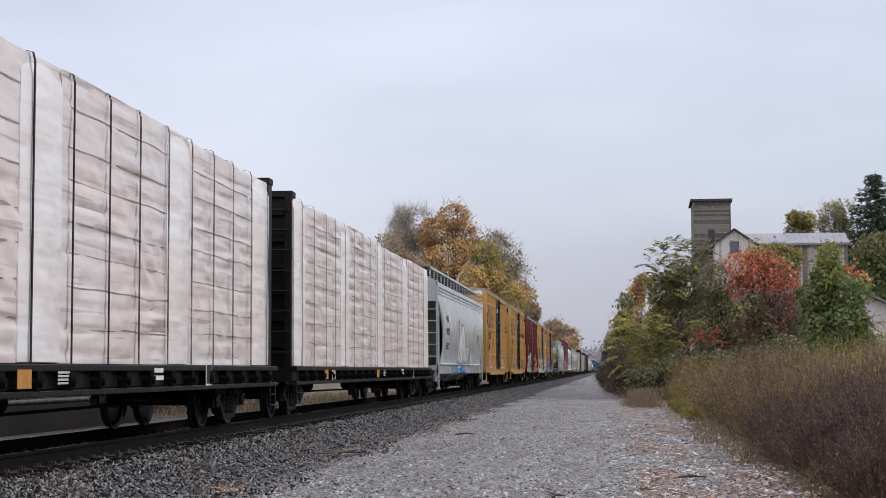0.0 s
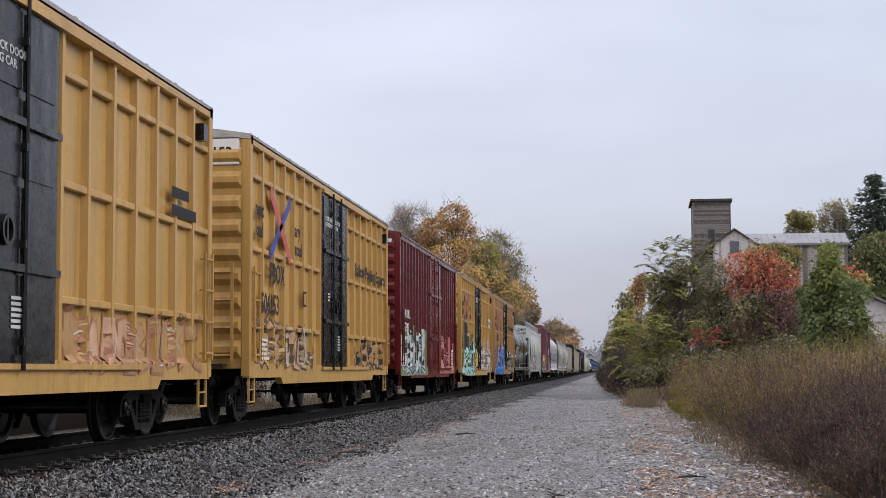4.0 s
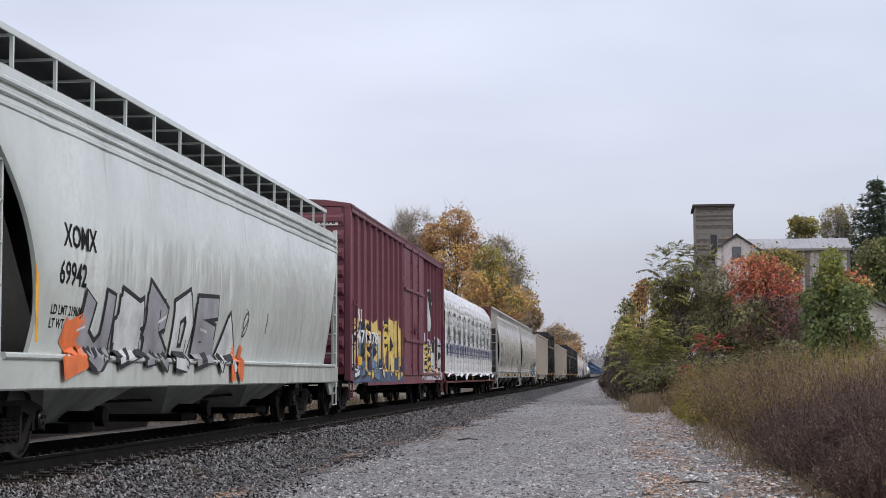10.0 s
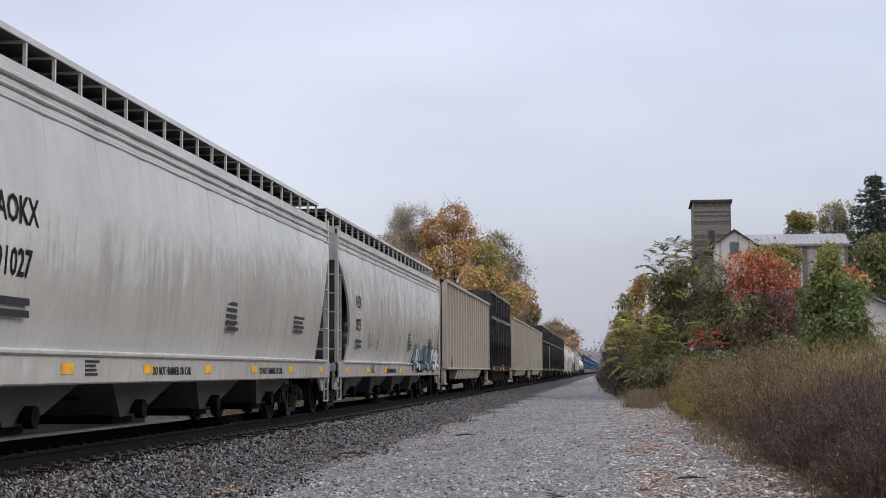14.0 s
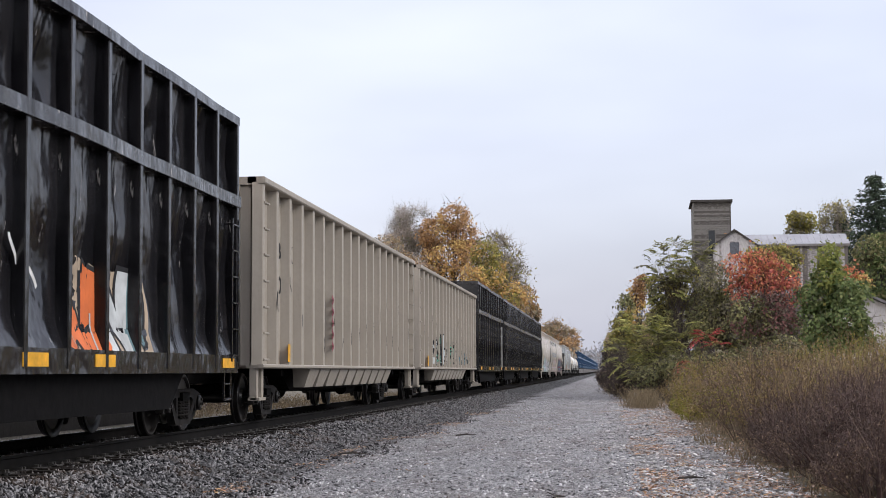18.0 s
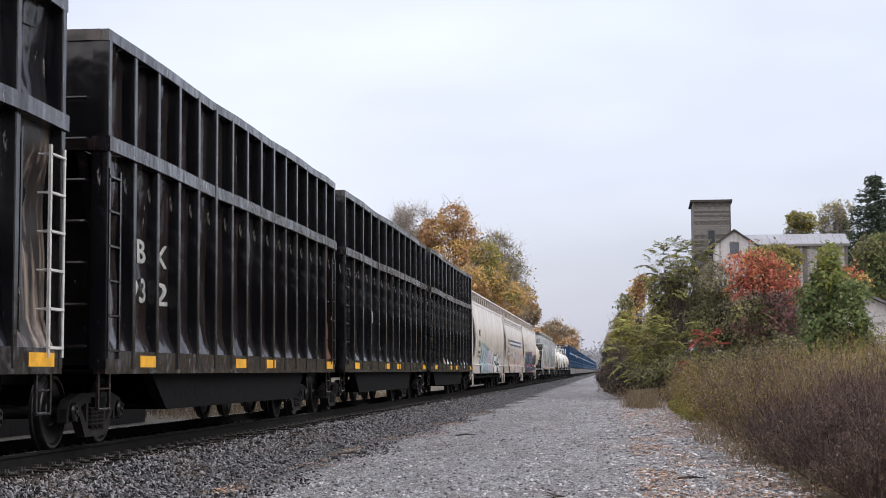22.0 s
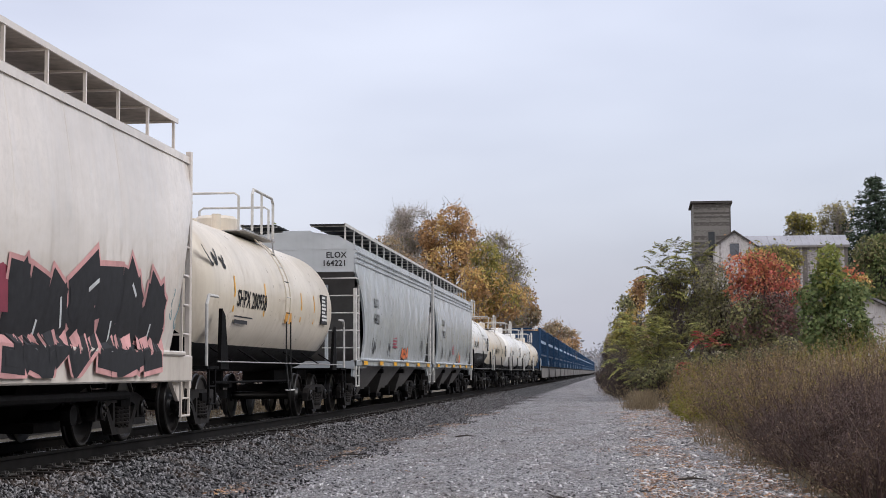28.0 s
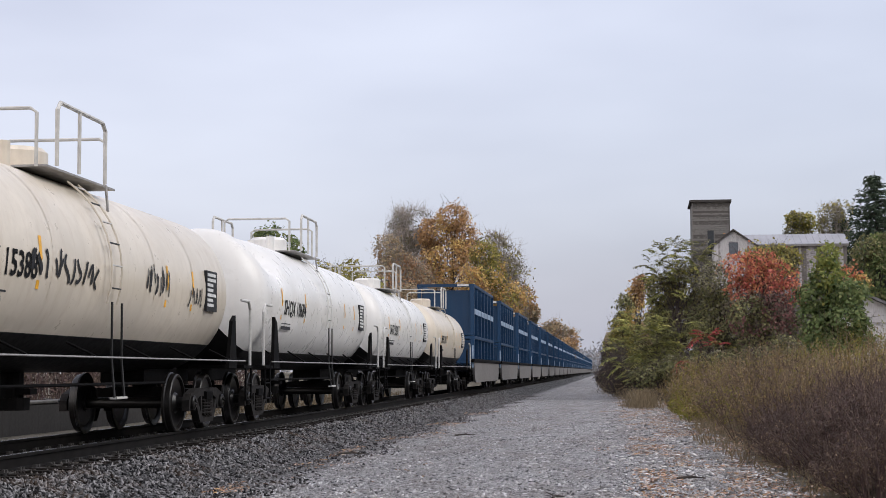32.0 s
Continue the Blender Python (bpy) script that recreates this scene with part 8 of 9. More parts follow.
tree("bare_tree", "half-bare grey-brown tree behind the track", -23.68, 186.0, [(0.81, -1.34, 17.80, 2.69, 2.42, 2.42), (-0.74, 0.00, 15.92, 2.15, 1.93, 2.28), (1.14, 1.54, 13.90, 3.09, 2.78, 2.95), (-1.21, -0.76, 9.87, 3.02, 2.72, 4.03)], [L_BROWN, L_GREYISH], 2, size=0.34, spread=0.7, trunk=0.3, limbs=170, bark=GREY_TWIG, twigs=15000, full=0.3)
tree("autumn_tree", "rust-brown tree behind the track", -23.55, 176.0, [(-0.95, -0.76, 14.48, 1.52, 1.37, 1.52), (-0.00, 0.00, 11.93, 2.54, 2.29, 2.54), (1.91, 1.14, 10.66, 2.29, 2.06, 2.80), (-0.95, -0.79, 6.85, 3.18, 2.86, 3.18)], [L_BROWN, L_RUST, L_BROWN], 3, size=0.36, spread=0.66, trunk=0.28, limbs=50, bark=GREY_TWIG, twigs=3500, full=0.8)
tree("autumn_tree", "thin-leaved olive-brown tree behind the track", -12.08, 184.0, [(-1.05, -0.66, 15.91, 1.33, 1.20, 1.33), (0.61, 0.00, 14.31, 1.59, 1.43, 1.86), (-0.92, 1.13, 12.45, 2.26, 2.03, 2.26), (1.61, -0.37, 11.46, 1.46, 1.32, 1.99), (-0.25, 0.73, 7.80, 2.92, 2.63, 2.99)], [L_BROWN, L_OLIVE, L_GREYISH], 4, size=0.36, spread=0.7, trunk=0.28, limbs=110, bark=GREY_TWIG, twigs=6000, full=0.55)
tree("autumn_tree", "small gold-brown tree behind the track", -10.15, 190.0, [(0.16, -0.62, 10.21, 1.23, 1.11, 1.37), (0.71, 0.00, 8.29, 1.10, 1.04, 1.65), (-0.87, 0.96, 8.01, 1.92, 1.73, 2.06)], [L_BROWN, L_ORANGE, L_GOLD], 5, size=0.42, spread=0.45, trunk=0.2, limbs=60, bark=GREY_TWIG, twigs=2500, full=0.6)
tree("autumn_tree", "gold-leaved tree behind the track", -14.28, 174.0, [(0.61, 0.3, 14.23, 1.38, 1.38, 1.63), (1.49, 0.3, 12.48, 1.51, 1.51, 1.63), (3.56, 0.3, 9.34, 1.63, 1.63, 1.88), (-0.65, -0.94, 11.22, 1.88, 1.70, 1.88), (0.86, 0.00, 9.96, 1.88, 1.70, 2.14), (-0.21, 1.41, 7.45, 2.83, 2.54, 2.51)], [L_ORANGE, L_GOLD, L_OLIVE], 6, size=0.36, spread=0.6, trunk=0.25, limbs=46, bark=GREY_TWIG, twigs=1500, full=1.0)
tree("autumn_tree", "haze-tinted orange-brown tree far beside the track", -9.51, 300.0, [(-0.30, -1.08, 8.83, 2.17, 1.95, 1.95), (-2.14, 0.00, 7.53, 1.95, 1.75, 2.38), (2.19, 0.76, 7.31, 1.52, 1.36, 1.95), (0.24, -0.81, 5.36, 3.25, 2.92, 2.60)], [L_HAZE, L_ORANGE, L_BROWN], 9, size=0.6, spread=0.7, trunk=0.3, limbs=40, bark=GREY_TWIG, twigs=2500, full=0.7)
tree("green_tree", "round dark green tree beyond the dock", -28.2, 132, [(0, 0, 10.6, 2.3, 2.2, 2.4), (0, 0, 7.5, 2.8, 2.6, 3)], [L_DARK, L_GREEN], 7, size=0.36, full=0.6)
for i, (x, y, h, m) in enumerate(((-24.6, 136, 10.4, L_OLIVE), (-21.8, 140, 10.0, L_OLIVE), (-31, 138, 9.6, L_BROWN), (-35, 128, 9.0, L_OLIVE), (-26.6, 160, 12.0, L_OLIVE), (-19.5, 150, 9.6, L_BROWN), (-40, 140, 10, L_BROWN))):
    tree("autumn_tree", "yellow-olive tree beyond the dock", x, y, [(0, 0, h - 2.2, 2.4, 2.2, 2.2), (0.3, 0, h - 5, 2.9, 2.6, 3)], [m, m], 20 + i, size=0.36, spread=0.5, trunk=0.22, limbs=40, twigs=700, full=0.5)
for i in range(16):
    x, y = -14 + 0.9 * (i % 4) + rt.uniform(-1, 1), 290 + i * 26
    h = rt.uniform(9, 13.5)
    tree("far_tree", "haze-tinted far tree beside the track", x - 0.01 * (y - 290), y, [(0, 0, h * 0.66, 3.4, 3, h * 0.34), (0.5, 0, h * 0.4, 4, 3, h * 0.35)], [L_HAZE if y > 430 else L_BROWN, L_HAZE if y > 430 else L_ORANGE], 40 + i, size=0.7, spread=0.9, trunk=0.3, limbs=14, full=0.5)

# beside the road
sumac("sumac_shrub", "yellow-olive sumac thicket with drooping fronds beside the road", 2.57, 83.0, [(-1.48, -0.36, 2.26, 0.72, 0.65, 1.02), (-1.00, 0.00, 3.67, 0.60, 0.54, 0.72), (-0.28, 0.51, 2.86, 1.02, 0.92, 1.08), (-0.04, -0.33, 1.57, 1.32, 1.19, 0.90), (0.91, 0.24, 3.52, 0.96, 0.86, 1.02), (1.90, -0.54, 2.47, 1.08, 0.97, 1.08)], [L_SUMAC, L_DARK, L_SUMAC], 60, fronds=330)
sumac("sumac_shrub", "tall dark sumac with feathery fronds beside the road", 4.06, 91.0, [(-1.02, -0.33, 7.51, 0.66, 0.59, 0.72), (-0.14, 0.00, 8.24, 0.72, 0.65, 0.53), (0.95, 0.43, 8.11, 0.85, 0.77, 0.59), (-0.63, -0.25, 6.53, 0.99, 0.89, 0.99), (0.85, 0.30, 6.86, 1.18, 1.06, 1.05)], [L_DARK, L_GREYISH, L_SUMAC], 57, fronds=240)
tree("leafy_shrub", "dark olive shrub beside the road", 4.34, 93.0, [(-1.01, -0.54, 5.94, 1.07, 0.97, 1.14), (0.34, 0.00, 6.28, 1.34, 1.21, 1.34), (-0.50, 0.84, 4.26, 1.68, 1.51, 1.54), (1.18, -0.34, 4.60, 1.34, 1.21, 1.54)], [L_DARK, L_DARK, L_OLIVE, L_GREYISH], 61, size=0.2, spread=0.3, trunk=0.13, limbs=60, twigs=3200)
tree("leafy_shrub", "dark grey-olive shrub in front of the old barn", 6.21, 87.0, [(-0.36, -0.47, 6.04, 0.94, 0.85, 1.01), (0.36, 0.00, 4.79, 1.07, 0.96, 1.13), (-0.58, 0.63, 3.69, 1.26, 1.13, 1.26), (0.84, -0.31, 3.06, 1.26, 1.13, 1.13), (-0.26, 0.39, 2.12, 1.57, 1.41, 0.94)], [L_DARK, L_DARK, L_DARK, L_GREYISH], 58, size=0.19, spread=0.3, trunk=0.13, limbs=60, twigs=3000)
tree("leafy_shrub", "dark green undergrowth beside the road", 5.35, 80.0, [(-1.76, -0.58, 1.33, 1.16, 1.04, 0.64), (-0.03, 0.00, 1.47, 1.27, 1.14, 0.69), (1.70, 0.64, 1.62, 1.27, 1.14, 0.75), (-3.49, -0.25, 0.84, 0.98, 0.88, 0.46), (3.58, 0.32, 2.05, 1.27, 1.14, 0.87)], [L_DARK, L_DARK, L_GREYISH], 59, size=0.17, spread=0.26, trunk=0.06, limbs=40, twigs=1600)
tree("autumn_tree", "orange-yellow young tree beside the road", 2.16, 118.0, [(0.41, -0.23, 7.92, 0.47, 0.42, 0.55), (0.03, 0.00, 6.94, 0.55, 0.50, 0.77), (-0.44, 0.21, 5.66, 0.43, 0.48, 0.77)], [L_GOLD, L_GOLD, L_ORANGE], 63, size=0.26, spread=0.3, trunk=0.1, limbs=30, twigs=700)
tree("leafy_shrub", "green shrub at the road edge", 1.04, 110.0, [(0.13, -0.24, 5.85, 0.48, 0.55, 0.87), (-0.15, 0.00, 4.38, 0.56, 0.70, 1.11), (0.41, 0.36, 3.39, 0.71, 0.75, 1.19), (-0.39, -0.14, 2.99, 0.56, 0.75, 1.19)], [L_DARK, L_OLIVE, L_DARK], 64, size=0.22, spread=0.3, trunk=0.09, limbs=30, twigs=1400)
tree("autumn_tree", "scarlet and orange maple in front of the old barn", 8.17, 84.0, [(-1.12, -0.39, 6.70, 0.79, 0.71, 0.58), (0.00, 0.00, 7.00, 0.85, 0.76, 0.42), (0.91, 0.42, 6.27, 0.85, 0.76, 0.67), (-0.30, -0.27, 5.97, 1.09, 0.98, 0.73), (1.52, 0.15, 5.36, 0.61, 0.55, 0.55), (-1.00, -0.36, 5.42, 0.73, 0.66, 0.61)], [L_RED, L_RED, L_ROSE, L_RED, L_ROSE], 65, size=0.19, spread=0.36, trunk=0.11, limbs=50, twigs=900, full=0.8)
tree("leafy_shrub", "olive and wine-red shrub under the maple", 8.33, 83.0, [(-1.07, -0.54, 4.02, 1.08, 0.97, 1.02), (0.25, 0.00, 4.17, 1.14, 1.02, 1.02), (1.09, 0.45, 3.28, 0.90, 0.81, 1.20), (-0.26, -0.33, 2.83, 1.32, 1.19, 1.02)], [L_DARK, L_DARK, L_WINE], 55, size=0.19, spread=0.28, trunk=0.1, limbs=50, twigs=2600)
tree("green_tree", "bright green young tree near the old barn", 10.79, 76.0, [(-0.32, -0.19, 6.62, 0.38, 0.35, 0.49), (-0.29, 0.00, 5.71, 0.77, 0.69, 0.60), (-0.93, 0.38, 4.75, 0.77, 0.69, 0.71), (0.58, -0.23, 4.81, 0.93, 0.84, 0.71), (-0.73, 0.25, 3.52, 0.99, 0.89, 0.77), (0.45, -0.58, 3.52, 0.98, 1.04, 0.77), (-0.38, 0.00, 2.69, 1.26, 1.14, 0.66), (0.92, 0.55, 2.69, 0.94, 0.99, 0.60)], [L_GREEN, L_GREEN, L_GREEN, L_LIME], 66, size=0.23, spread=0.3, trunk=0.11, limbs=54, twigs=500, full=0.9)
tree("autumn_tree", "green and orange tree in front of the old barn", 10.47, 100.0, [(-1.10, -0.32, 8.36, 0.65, 0.58, 0.43), (-0.02, 0.00, 8.47, 0.87, 0.78, 0.51), (0.96, 0.36, 8.22, 0.72, 0.65, 0.51), (0.16, -0.32, 7.57, 1.30, 1.17, 0.58)], [L_DARK, L_OLIVE, L_OLIVE], 67, size=0.22, spread=0.3, trunk=0.12, limbs=36, twigs=900, full=0.9)
tree("autumn_tree", "small yellow and orange sapling behind the green tree", 12.47, 80.0, [(-0.44, -0.10, 6.09, 0.20, 0.18, 0.23), (0.13, 0.00, 5.46, 0.35, 0.33, 0.52)], [L_LIME, L_GOLD, L_ROSE], 54, size=0.19, spread=0.24, trunk=0.06, limbs=20, twigs=200, full=0.8)
tree("green_tree", "dark green tree beside the barn", 19.40, 114.0, [(-0.91, -0.54, 8.05, 1.07, 0.96, 1.23), (0.54, 0.00, 8.46, 1.23, 1.11, 1.15), (-1.32, 0.45, 6.20, 0.91, 0.81, 1.23), (0.12, -0.35, 6.20, 1.40, 1.26, 1.65), (1.56, 0.35, 7.02, 1.40, 1.26, 1.65)], [L_DARK, L_GREEN, L_DARK], 68, size=0.26, spread=0.34, trunk=0.2, limbs=44, twigs=600)
tree("green_tree", "dark green shrub beside the white house", 17.60, 88.0, [(-0.24, -0.41, 4.35, 0.83, 0.74, 0.89), (0.24, 0.00, 3.08, 1.27, 1.14, 0.95)], [L_DARK, L_GREEN], 69, size=0.2, spread=0.3, trunk=0.12, limbs=30, twigs=500)
tree("autumn_tree", "small yellow-green tree behind the barn", 20.89, 172.0, [(-0.50, -0.50, 13.49, 0.99, 0.89, 0.75), (0.62, 0.00, 13.31, 0.87, 0.78, 0.68), (-0.12, 0.81, 12.00, 1.61, 1.45, 1.37)], [L_GREYISH, L_OLIVE], 70, size=0.34, spread=0.36, trunk=0.18, limbs=30, twigs=700, full=0.8)
tree("bare_tree", "thin grey half-bare tree behind the barn", 25.56, 178.0, [(-0.54, -0.64, 14.57, 1.29, 1.16, 1.16), (0.75, 0.00, 15.09, 1.03, 0.93, 1.03), (-0.21, 0.96, 13.16, 1.93, 1.74, 1.54)], [L_GREYISH, L_OLIVE], 71, size=0.3, spread=0.5, trunk=0.16, limbs=80, bark=GREY_TWIG, twigs=4200, full=0.4)
for i, (x, y, h) in enumerate(((4.4, 150, 7.6), (3.4, 175, 8.2), (2.6, 205, 8.8), (1.6, 240, 9.4), (0.6, 290, 10), (-0.2, 350, 11), (-0.8, 430, 12), (5.8, 190, 8.8), (4.4, 260, 10))):
    tree("roadside_tree", "dark roadside tree far down the track", x + 1.0, y, [(0, 0, h * 0.68, 1.5, 1.6, h * 0.3), (0.2, 0, h * 0.35, 1.7, 1.7, h * 0.33)], [L_DARK, L_BROWN if i % 2 else L_OLIVE], 80 + i, size=0.36, spread=0.42, trunk=0.12, limbs=26, twigs=900, full=0.5)
sumac("sumac_shrub", "small scarlet sumac among the olive shrubs", 4.45, 78.0, [(0.38, -0.17, 3.10, 0.34, 0.30, 0.23), (-0.10, 0.00, 2.71, 0.20, 0.18, 0.14), (0.80, 0.10, 2.59, 0.20, 0.18, 0.11), (-1.08, -0.04, 1.52, 0.17, 0.15, 0.11)], [L_SCARLET], 90, fronds=17)
# unseen row of trees, added to darken low reflections in the glossy cars
row = tree("roadside_tree", "unseen dark green tree added beside the road", 17.5, 4, [(0, 0, 5.4, 2.6, 2.6, 2.2), (0.6, 1.5, 3.0, 3.0, 3.0, 2.4), (-0.8, -1.6, 3.4, 2.6, 2.6, 2.6)], [L_DARK, L_GREYISH], 96, size=0.36, spread=0.6, trunk=0.2, limbs=40, full=0.6)
for i, (x, y) in enumerate(((19, -26), (18, -19), (19.5, -11), (17, -4), (19, 12), (18.2, 19), (20.5, 27), (21, 36), (24, 46), (27, 57))):
    copy_thing(row, Matrix.Translation((x, y, ground_z(x, y))) @ Matrix.Rotation(i * 1.7, 4, "Z"))
# dark bramble at the road's edge
for i, (x, y, h) in enumerate(((1.0, 84, 1.3), (0.5, 92, 1.9), (0.1, 100, 2.4), (2.0, 80, 1.1), (-0.15, 114, 3.6), (0.5, 106, 3.2))):
    tree("bramble", "dark straggling bramble at the road edge", x, y, [(0, 0, h * 0.35, 0.8, 1.2, h * 0.35), (0.3, 0, h * 0.7, 0.45, 0.8, h * 0.3)], [L_BROWN, L_DARK], 100 + i, size=0.1, spread=0.2, trunk=0.04, limbs=40, bark=TWIG, twigs=2600, full=0.3)


def spruce(x, y, h, r, seed):
    """Tiers of upswept boughs on a straight stem, each hung with slender needle sprays."""
    rg = np.random.default_rng(seed)
    z0 = ground_z(x, y)
    t = thing("conifer", "tall dark spruce behind the barn", "tree", "spruces behind the barn", Matrix.Translation((x, y, z0)))
    s = Shape().cyl((0, 0, -0.1), (0, 0, h), 0.3, 8, 0.02)
    c, along, ln = [], [], []
    z = 1.2
    while z < h - 0.3:
        reach = r * (1 - z / h) ** 0.75 + 0.15
        for j in range(10):
            a = rg.uniform(0, 6.28)
            q = reach * rg.uniform(0.55, 1.12)
            d = Vector((math.cos(a), math.sin(a), 0))
            p0, p1, p2 = Vector((0, 0, z)), Vector((0, 0, z - 0.16 * q)) + d * q * 0.6, Vector((0, 0, z - 0.08 * q)) + d * q
            s.cyl(p0, p1, 0.035, 4, 0.02)
            s.cyl(p1, p2, 0.02, 4, 0.005)
            for e in np.linspace(0.15, 1, max(3, int(q * 2.6))):
                m = p0.lerp(p1, e / 0.6) if e < 0.6 else p1.lerp(p2, (e - 0.6) / 0.4)
                for k in range(5):
                    c.append(m + Vector(rg.normal(size=3)) * 0.1)
                    along.append(d * rg.uniform(0.2, 1.0) + Vector((rg.normal() * 0.7, rg.normal() * 0.7, rg.uniform(-0.9, 0.25))))
                    ln.append(0.32 + 0.34 * rg.random())
        z += 0.3
    part("trunk", s, BARK, t)
    along = unit(np.array(along))
    ln = np.array(ln)[:, None]
    V, F = blades(np.array(c) + along * ln * 0.4, along, unit(np.cross(along, rg.normal(size=along.shape))), ln, ln * 0.26)
    big_mesh("crown", "", "", V, F, L_CONIFER, "", t)


spruce(28.9, 172, 18.6, 7.6, 1)
spruce(32.4, 176, 18.4, 7.4, 2)
spruce(26.3, 180, 14.8, 4.2, 3)
spruce(34.8, 168, 16.5, 5.6, 4)
spruce(29.6, 163, 12.5, 4.6, 5)


# ---- weeds along the verge ----
def weeds(name, label, n, spot, height, mats, seed, leaf=0.05, per=9, head=6, lean=0.18, head_mat=None):
    """Upright stems with small leaves and plumed heads, grouped by tone."""
    rg = np.random.default_rng(seed)
    q = np.array(spot(rg, n))
    n = len(q)
    z = np.array([ground_z(a, b) for a, b in q])
    foot = np.column_stack([q, z])
    h = height(rg, q)
    d = np.column_stack([rg.normal(size=n) * lean, rg.normal(size=n) * lean, np.ones(n)]) * h[:, None]
    tip = foot + d
    kind = rg.integers(0, len(mats), n)
    for k, mt in enumerate(mats):
        i = np.where(kind == k)[0]
        f, t = foot[i], tip[i]
        w = 0.007 + 0.004 * rg.random((len(i), 1))
        a = rg.uniform(0, 3.14, len(i))
        side = np.column_stack([np.cos(a), np.sin(a), 0 * a]) * w
        m = f * 0.45 + t * 0.55 + rg.normal(size=(len(i), 3)) * 0.04
        V = np.stack([f - side, f + side, m + side * 0.8, m - side * 0.8, t + side * 0.3, t - side * 0.3], 1).reshape(-1, 3)
        o = np.arange(len(i), dtype=np.int32)[:, None] * 6
        F = np.concatenate([o + np.array([[0, 1, 2, 3]]), o + np.array([[3, 2, 4, 5]])])
        u = rg.uniform(0.12, 0.95, (len(i), per, 1))
        c1 = (f[:, None] * (1 - u) + t[:, None] * u + rg.normal(size=(len(i), per, 3)) * 0.05).reshape(-1, 3)
        u = rg.uniform(0.84, 1.04, (len(i), head, 1))
        c2 = (f[:, None] * (1 - u) + t[:, None] * u + rg.normal(size=(len(i), head, 3)) * 0.035).reshape(-1, 3)
        V1, F1 = cards(rg, c1, 0.01, 1, leaf * 1.3, slim=0.32)
        V2, F2 = cards(rg, c2, 0.01, 1, leaf * 0.7)
        big_mesh(name, label, "weeds", np.concatenate([V, V1]), np.concatenate([F, F1 + len(V)]), mt, "stuff")
        big_mesh(name.replace("weeds", "seed_heads"), "dry seed heads on tall weeds", "weeds", V2, F2, head_mat or mt, "stuff")


W_BROWN = leafy("dead_brown_weeds", (0.124, 0.088, 0.067), (0.198, 0.140, 0.100), (0.103, 0.071, 0.060), (0.264, 0.192, 0.124), through=0.1)
W_PURPLE = leafy("dark_purple_brown_stems", (0.086, 0.055, 0.055), (0.129, 0.086, 0.078), (0.064, 0.043, 0.043), (0.168, 0.120, 0.093), through=0.1)
W_OLIVE = leafy("olive_goldenrod", (0.224, 0.161, 0.067), (0.322, 0.224, 0.098), (0.144, 0.121, 0.057), (0.333, 0.236, 0.115), (0.127, 0.121, 0.048), through=0.2)
W_TAN = leafy("tan_dry_grass", (0.192, 0.148, 0.092), (0.240, 0.188, 0.120), (0.144, 0.108, 0.068), through=0.2)
W_YELLOW = leafy("yellow_green_weeds", (0.213, 0.206, 0.045), (0.312, 0.269, 0.062), (0.138, 0.150, 0.040), through=0.25)
W_HEAD = leafy("dark_seed_heads", (0.045, 0.033, 0.031), (0.080, 0.056, 0.047), (0.128, 0.093, 0.072), through=0)
W_SILK = leafy("tan_seed_heads", (0.256, 0.187, 0.120), (0.360, 0.270, 0.173), (0.187, 0.138, 0.092), through=0.1)


def verge(y):
    """Where the plants begin, along the road."""
    line = ((10, 2.7), (18, 2.7), (24, 2.45), (33, 2.15), (41, 2.5), (52, 2.75), (66, 2.5), (80, 1.7), (100, 1.0))
    for (a, p), (b, q) in zip(line, line[1:]):
        if y <= b:
            return p + (q - p) * (y - a) / (b - a) + 0.12 * math.sin(y * 0.9) + 0.1 * math.sin(y * 2.3 + 1)
    return line[-1][1]


def patch(xa, xb, ya, yb, power=1.0):
    def spot(rg, n):
        y = ya + (yb - ya) * rg.random(n) ** power
        x = np.array([verge(b) for b in y]) + xa + (xb - xa) * rg.random(n) ** 1.15
        return np.column_stack([x, y])
    return spot


def tall(a, b, rise=0.6):
    def height(rg, q):
        edge = np.clip((q[:, 0] - np.array([verge(v) for v in q[:, 1]])) / rise, 0.25, 1)
        lump = np.array([noise.noise((u * 0.9, v * 0.6, 9.0)) for u, v in q])
        return (a + (b - a) * rg.random(len(q))) * edge ** 0.5 * (1 + 0.38 * lump)
    return height


weeds("tall_weeds", "tangle of tall dead brown weeds beside the road", 500, patch(0.25, 3.8, 17.2, 30, 1.1), tall(0.6, 1.3), [W_BROWN, W_PURPLE, W_PURPLE], 201, 0.04, 10, 8, 0.3, W_HEAD)
weeds("tall_weeds", "tangle of tall dead brown weeds beside the road", 1000, patch(0.8, 7.5, 28, 44), tall(1.1, 1.9), [W_BROWN, W_OLIVE, W_BROWN], 202, 0.05, 12, 9, 0.18, W_SILK)
weeds("goldenrod_weeds", "olive-brown goldenrod along the road edge", 1300, patch(0.2, 8.0, 42, 72), tall(0.7, 1.5), [W_OLIVE, W_OLIVE, W_BROWN], 203, 0.075, 12, 8, 0.22)
weeds("goldenrod_weeds", "olive-brown goldenrod along the road edge", 900, patch(3.5, 10.0, 34, 60), tall(1.5, 2.1), [W_YELLOW, W_OLIVE], 204, 0.07, 12, 8, 0.18)


